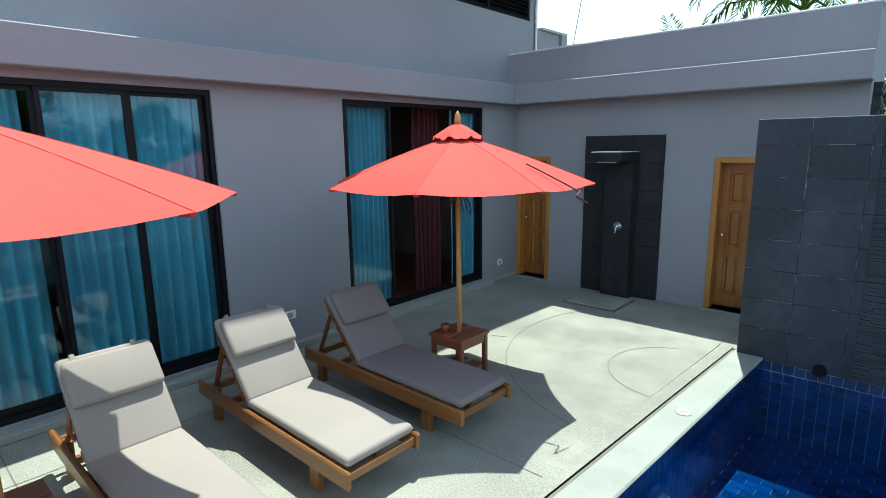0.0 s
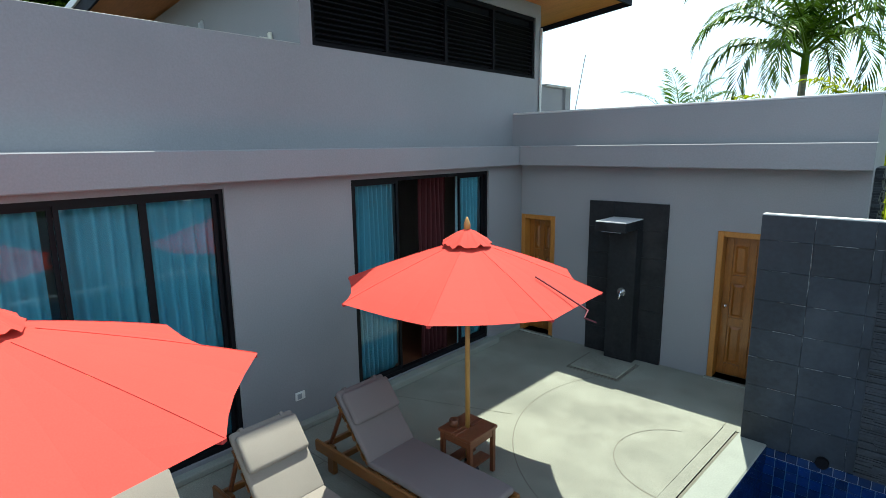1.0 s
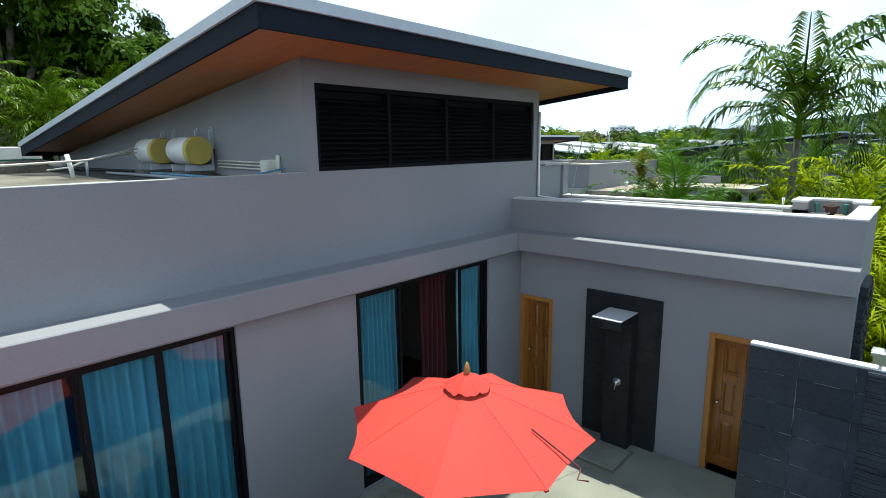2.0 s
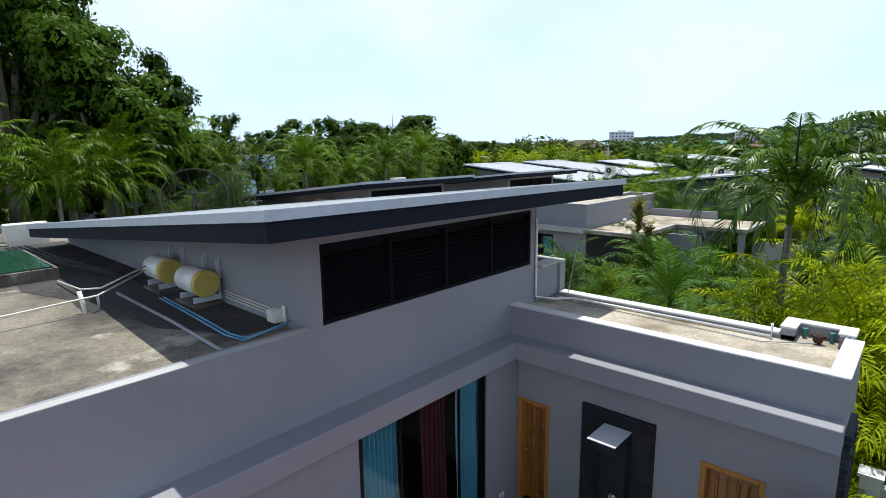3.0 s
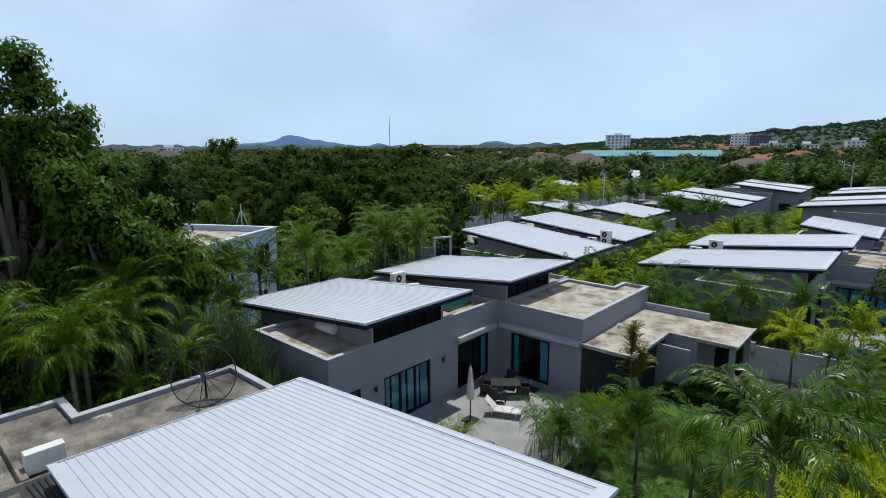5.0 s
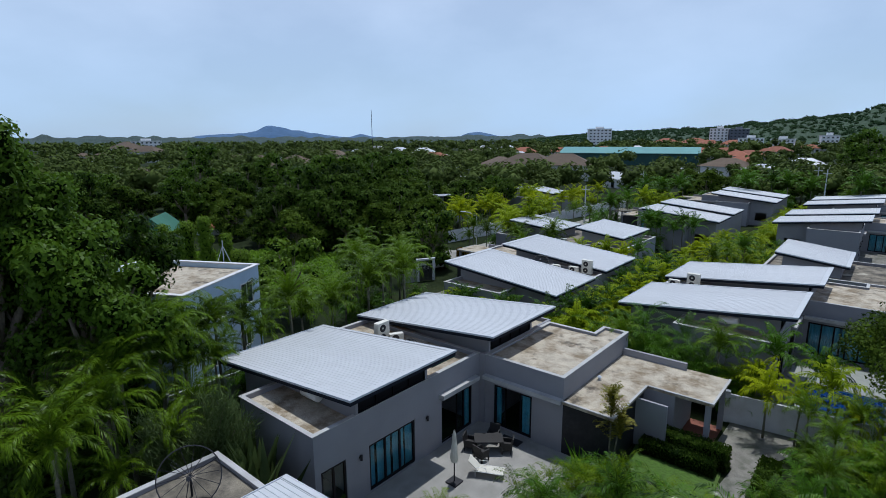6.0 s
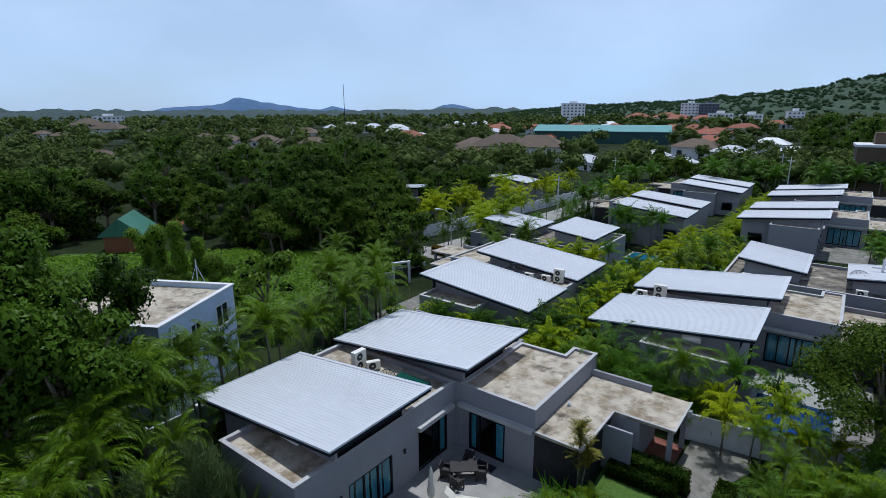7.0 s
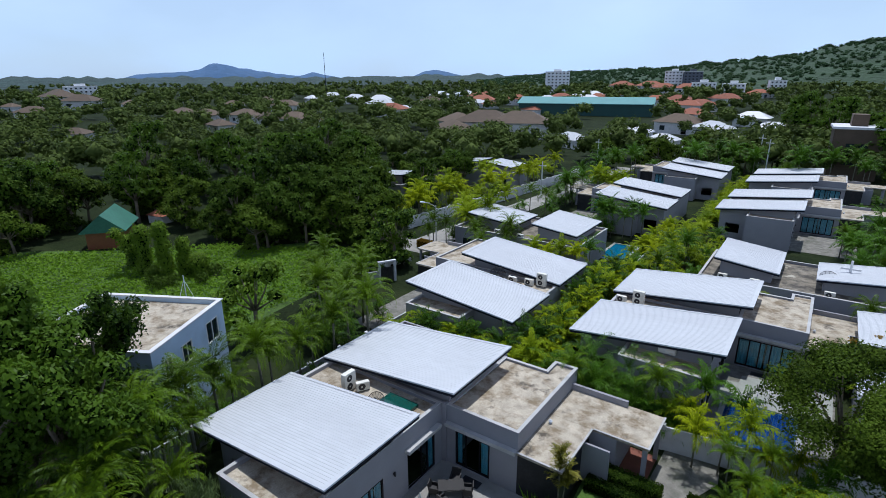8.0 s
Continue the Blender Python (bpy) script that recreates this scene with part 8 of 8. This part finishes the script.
for x0, x1, y0, y1, ny, ng, nf in ((-14.6, -5.0, 32.6, 35.4, 2, 12, 2), (2.0, 5.5, 41.5, 57.0, 2, 6, 2), (-15.5, -3.0, 54.5, 57.0, 5, 5, 1), (-14.8, -10.0, 57.0, 82.0, 12, 8, 3), (-34.0, -22.0, 51.5, 57.5, 6, 10, 2), (-44, -37, 70, 125, 0, 0, 6), (2, 14, 64, 130, 0, 0, 6), (-12, 0, 126, 134, 2, 3, 2), (-4.0, 6.0, 29.0, 32.6, 3, 4, 0), (-2.0, 4.5, 22, 30, 3, 5, 1)):
    scatter(far_y, plot, ny, x0, x1, y0, y1, 0.7, 1.05, avoid=keep)
    scatter(far_g, plot, ng, x0, x1, y0, y1, 0.65, 1.05, avoid=keep)
    scatter(fox_b, plot, nf, x0, x1, y0, y1, 0.55, 0.9, avoid=keep)
# the belt of large trees round the field
for master, n in ((tree_c, 17), (tree_d, 17), (tree_e, 14)):
    scatter(master, plot, n, -112, -58, 53, 104, 0.75, 1.25, low_east=0.62)
    scatter(master, plot, n // 3, -120, -90, 10, 50, 0.7, 1.0)
for master, n in ((tree_c, 10), (tree_e, 12), (fox_a, 8)):
    scatter(master, plot, n, -68, -57, 52, 62, 0.6, 0.9)
for x, y, s in ((-7, 196, 1.5), (-1, 188, 1.4), (6, 160, 1.2), (11, 150, 1.2), (13, 166, 1.3), (-12, 204, 1.2), (20, 140, 1.2)):
    copy_thing(tree_d, pose(x, y, GZ, 0, 0, 40 * x) @ Matrix.Scale(s, 4))
scatter(tree_e, plot, 12, -60, -10, 135, 160, 0.7, 1.0)
scatter(bush, plot, 22, -60, -46, 50.5, 54, 0.8, 2.0)
for master, n in ((tree_c, 9), (tree_d, 7), (tree_e, 9)):
    scatter(master, plot, n, -84, -56, 10, 46, 0.5, 0.9, avoid=[FIELD])
scatter(bush, plot, 34, -90, -60, 37, 54, 1.2, 2.4, avoid=[FIELD])
for master, n in ((tree_e, 10), (tree_c, 6)):
    scatter(master, plot, n, -104, -60, 43, 50, 0.55, 0.85, avoid=[(-96, -76, 30, 50)])
for master, n in ((tree_c, 9), (tree_d, 9), (tree_e, 6)):
    scatter(master, plot, n, -128, -88, 12, 34, 0.75, 1.05)
for x, y, s in ((-99, 124, 0.62), (-104, 127, 0.6), (-108, 131, 0.66), (-92, 122, 0.7), (-97, 36, 0.9), (-82, 44, 0.8), (-99, 30, 0.8), (-94, 46, 1.0), (-86, 47, 0.9)):
    copy_thing(tree_e, pose(x, y, GZ, 0, 0, 30 * x) @ Matrix.Scale(s, 4))
def vine_pillar(seed, at, h, r, arm=0.0):
    """A pole thickly overgrown with creeper."""
    gen = np.random.default_rng(seed)
    root = thing("vine_pillar", "pole thickly overgrown with leafy green creeper", "creeper", "overgrown poles", at=at)
    part("pole", Shape().tube([(0, 0, -0.1), (0, 0, h)], 0.12, 6), BARK, root, "hidden wooden pole")
    lobes = [(gen.normal() * 0.12, gen.normal() * 0.12, z, r * gen.uniform(0.8, 1.25)) for z in np.arange(0.3, h, r * 0.7)]
    lobes += [(-x, 0.2 * gen.normal(), h * 0.78 + 0.25 * gen.normal(), r) for x in np.arange(0.5, arm, r * 0.7)] if arm else []
    p, d = crown_points(gen, lobes, int(900 * h * r), 0.3)
    v, f = leaf_cards(p, d, 0.26, gen)
    part("leaves", raw_mesh("leaves", v, f, LEAF_LIMETREE), None, root, "overlapping creeper leaves")
    # Dark filler lumps paint the shade behind the creeper leaves
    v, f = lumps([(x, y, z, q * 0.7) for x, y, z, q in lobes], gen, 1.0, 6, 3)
    part("inner_foliage", raw_mesh("inner_foliage", v, f, LEAFSHADE), None, root)


for i, (x, y, h, r, arm) in enumerate(((-62.7, 30.4, 6.8, 0.8, 0), (-61.8, 32.3, 4.4, 0.8, 0), (-66.5, 30.0, 5.4, 0.9, 3.4), (-60.2, 33.2, 2.6, 1.1, 0), (-70.5, 30.6, 3.0, 1.1, 0))):
    vine_pillar(90 + i, pose(x, y, GZ, 0, 0, 35), h, r, arm)
scatter(bush, plot, 12, -74, -58, 28.5, 34, 0.8, 1.5)

# weeds of the open field: past counting
gen = np.random.default_rng(12)
n = 16000
p = np.stack([gen.uniform(-88, -45, n), gen.uniform(9, 53, n), GZ + gen.uniform(0.0, 0.45, n) ** 1.2], 1)
p = p[(p[:, 1] > 8 + 0.28 * (-46 - p[:, 0])) & (p[:, 1] < 54 + 0.55 * (p[:, 0] + 47)) & (p[:, 1] < 52 + 1.0 * (p[:, 0] + 59))]
p = np.repeat(p, 5, axis=0) + gen.normal(size=(5 * len(p), 3)) * np.array([0.45, 0.45, 0.08])
v, f = leaf_cards(p, np.tile([0.0, 0.0, 1.0], (len(p), 1)) + gen.normal(size=p.shape) * 0.3, 0.36, gen, 0.7, True)
tagged(part("field_weeds", raw_mesh("field_weeds", v, f, WEEDS), None), "rank green weeds growing over the field", "weeds", kind="stuff")

# far woods: past counting
gen = np.random.default_rng(9)
V, F, k, core_lobes = [], [], 0, []
for count, r0, r1, quads, size, h0, h1 in ((440, 130, 260, 260, 1.1, 6, 10), (820, 240, 520, 120, 1.7, 6, 11), (1500, 480, 1500, 44, 3.2, 7, 14)):
    az = gen.uniform(-86, 24, count)
    r = r0 * (r1 / r0) ** gen.random(count)
    for a, d in zip(az, r):
        x, y, _ = polar(a, d)
        if (-56 < x < 14 and y < 142) or (-160 < x < -76 and 240 < y < 335 and gen.random() < 0.85):
            continue
        if any(abs((x - hx) * hy - (y - hy) * hx) / math.hypot(hx, hy) < 6 * hs and -6 * hs < math.hypot(hx, hy) - d < 26 * hs for hx, hy, hs in TOWN) and gen.random() < 0.85:
            continue
        h = gen.uniform(h0, h1)
        w = h * gen.uniform(0.35, 0.6)
        lobes = [(x + gen.uniform(-0.5, 0.5) * w, y + gen.uniform(-0.5, 0.5) * w, GZ + h * gen.uniform(0.45, 0.8), w * gen.uniform(0.5, 0.8)) for _ in range(4)]
        core_lobes += lobes
        p, n = crown_points(gen, lobes, quads, 0.25)
        v, f = leaf_cards(p, n, size, gen, 0.9, True)
        V.append(v)
        F.append(f + k)
        k += len(v)
v, f = lumps(core_lobes, gen, 0.66, 5, 2)
V.append(v)
F.append(f + k)
woods = part("far_woods", raw_mesh("far_woods", np.concatenate(V), np.concatenate(F), WOODS), None)
tagged(woods, "dense green woods spreading to the horizon", "woods", kind="stuff")

V, F, k, core_lobes = [], [], 0, []
for _ in range(3000):
    a, u = gen.uniform(-32, 22), gen.uniform(0.1, 0.85)
    x, y, z = polar(a, 900 + 800 * u, hill_lift(WOODED, a, u, 0.15, 3))
    w = gen.uniform(2.8, 5.6)
    core_lobes.append((x, y, z + w * 0.15, w))
    p, n = crown_points(gen, core_lobes[-1:], 26, 0.25)
    v, f = leaf_cards(p, n, 2.8, gen, 0.9, True)
    V.append(v)
    F.append(f + k)
    k += len(v)
v, f = lumps(core_lobes, gen, 0.72, 5, 2)
V.append(v)
F.append(f + k)
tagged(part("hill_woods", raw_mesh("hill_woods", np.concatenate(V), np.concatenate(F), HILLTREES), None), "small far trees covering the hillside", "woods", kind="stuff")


# ---- wall and pool pieces ----
course, wide = 0.3, 0.44
for r in range(1, 9):
    for c in range(3):
        x0 = -1.375 + wide * c
        x1 = min(x0 + wide, -0.42)
        z0, z1 = -0.3 + course * r - 0.03 * (r == 1), min(-0.3 + course * (r + 1), 2.34)
        if x1 - x0 < 0.05 or z1 - z0 < 0.02:
            continue
        part("tile", Shape().box(x0 + 0.002, SLATE_Y - 0.004 * random.random(), z0 + 0.002, x1 - 0.002, SLATE_Y + 0.02, z1 - 0.002), SLATE, core)
        for _ in range(2):
            a, n = random.uniform(0.0, 0.8), random.uniform(0.05, 0.2)
            if x0 + wide * a + n < x1:
                part("lime_streak", Shape().box(x0 + wide * a, SLATE_Y - 0.005, z0 - 0.0012, x0 + wide * a + n, SLATE_Y - 0.002, z0 + 0.0012), LIME, core)
        a = random.uniform(0.0, 0.7)
        if c:
            part("lime_streak", Shape().box(x0 - 0.001, SLATE_Y - 0.005, z0 + course * a, x0 + 0.001, SLATE_Y - 0.002, min(z0 + course * (a + 0.25), z1)), LIME, core)
part("lime_streak", Shape().box(-0.9415, SLATE_Y - 0.006, 1.6, -0.9395, SLATE_Y - 0.002, 2.1), LIME, core)
split, z, single = Shape(), -0.03, 0
while z < 2.32:
    h = random.uniform(0.016, 0.034)
    x = -0.42
    while x < 2.6:
        w = random.uniform(0.08, 0.3)
        box = (x, SLATE_Y - random.uniform(0.0, 0.03), z, min(x + w, 2.6), SLATE_Y + 0.02, min(z + h, 2.32) - 0.002)
        if x < 0.12 and single < 300:
            part("stone", Shape().box(*box), SPLIT, core)
            single += 1
        else:
            split.box(*box)
        x += w + 0.002
    z += h
tagged(part("split_stone", split, SPLIT, core, "rough stacked split-stone cladding"), kind="stuff")
end = Shape()
z = 0.0
while z < 2.72:
    h = random.uniform(0.02, 0.04)
    y = WING_Y + 0.25
    while y < 8.2:
        w = random.uniform(0.1, 0.3)
        end.box(-0.66, y, z, -0.6 + random.uniform(0, 0.03), min(y + w, 8.2), z + h - 0.002)
        y += w + 0.002
    z += h
setting("wall_stone_end", end, SPLIT, "rough split-stone cladding on the wing end", "wall")
tile_mesh = Shape().box(0, 0, 0, 0.014, 0.091, 0.094).mesh("tile", TILE)
for i in range(62):
    for j in range(2):
        part("tile", tile_mesh, None, coping, at=pose(-1.3, 0.4 + i * 0.0965, -0.11 - j * 0.0965))
pool_edge = setting("pool_end", Shape().box(-1.36, SLATE_Y + 0.01, -0.9, 3.3, SLATE_Y + 0.16, -0.032), TILEGROUT, "tiled end wall of the pool under the slate", "pool wall")
rows = Shape()
for i in range(46):
    for k in range(7):
        rows.box(-1.34 + 0.1 * i, SLATE_Y, -0.82 + 0.1 * k, -1.248 + 0.1 * i, SLATE_Y + 0.012, -0.728 + 0.1 * k)
tagged(part("mosaic", rows, TILE_BRIGHT, pool_edge, "blue glazed mosaic lining"), kind="stuff")
tile_row = Shape().box(0, 0, 0, 0.091, 0.014, 0.085).mesh("tile", TILE)
for i in range(46):
    part("tile", tile_row, None, pool_edge, at=pose(-1.34 + i * 0.0965, SLATE_Y - 0.002, -0.118))
pool_edge = bpy.data.objects["pool_basin"]
bed = Shape()
for i in range(-1, 23):
    for j in range(153):
        x, y = -1.29 + 0.2 * i, -8.9 + 0.1 * j
        off = 0.1 * (j % 2)
        if x + off < -1.47:
            continue
        bed.box(x + off, y, -0.82, x + off + 0.194, y + 0.094, -0.81)
for j in range(92):
    for k in range(6):
        bed.box(-1.306, -2.8 + 0.1 * j, -0.8 + 0.1 * k, -1.296, -2.706 + 0.1 * j, -0.706 + 0.1 * k)
tagged(part("mosaic", bed, TILE_BRIGHT, pool_edge, "blue glazed mosaic lining"), kind="stuff")
light = thing("pool_light", "round white underwater pool light", "pool light")
part("lens", Shape().tube([(-1.296, 4.0, -0.45), (-1.26, 4.0, -0.45)], 0.1, 16), WHITE, light, at=POOL_TURN)
inlet = thing("pool_inlet", "dark round water inlet in the pool wall", "inlet")
part("ring", Shape().tube([(-0.66, 5.87, 0.0), (-0.66, 5.82, 0.0)], 0.055, 14), LOUVER, inlet)
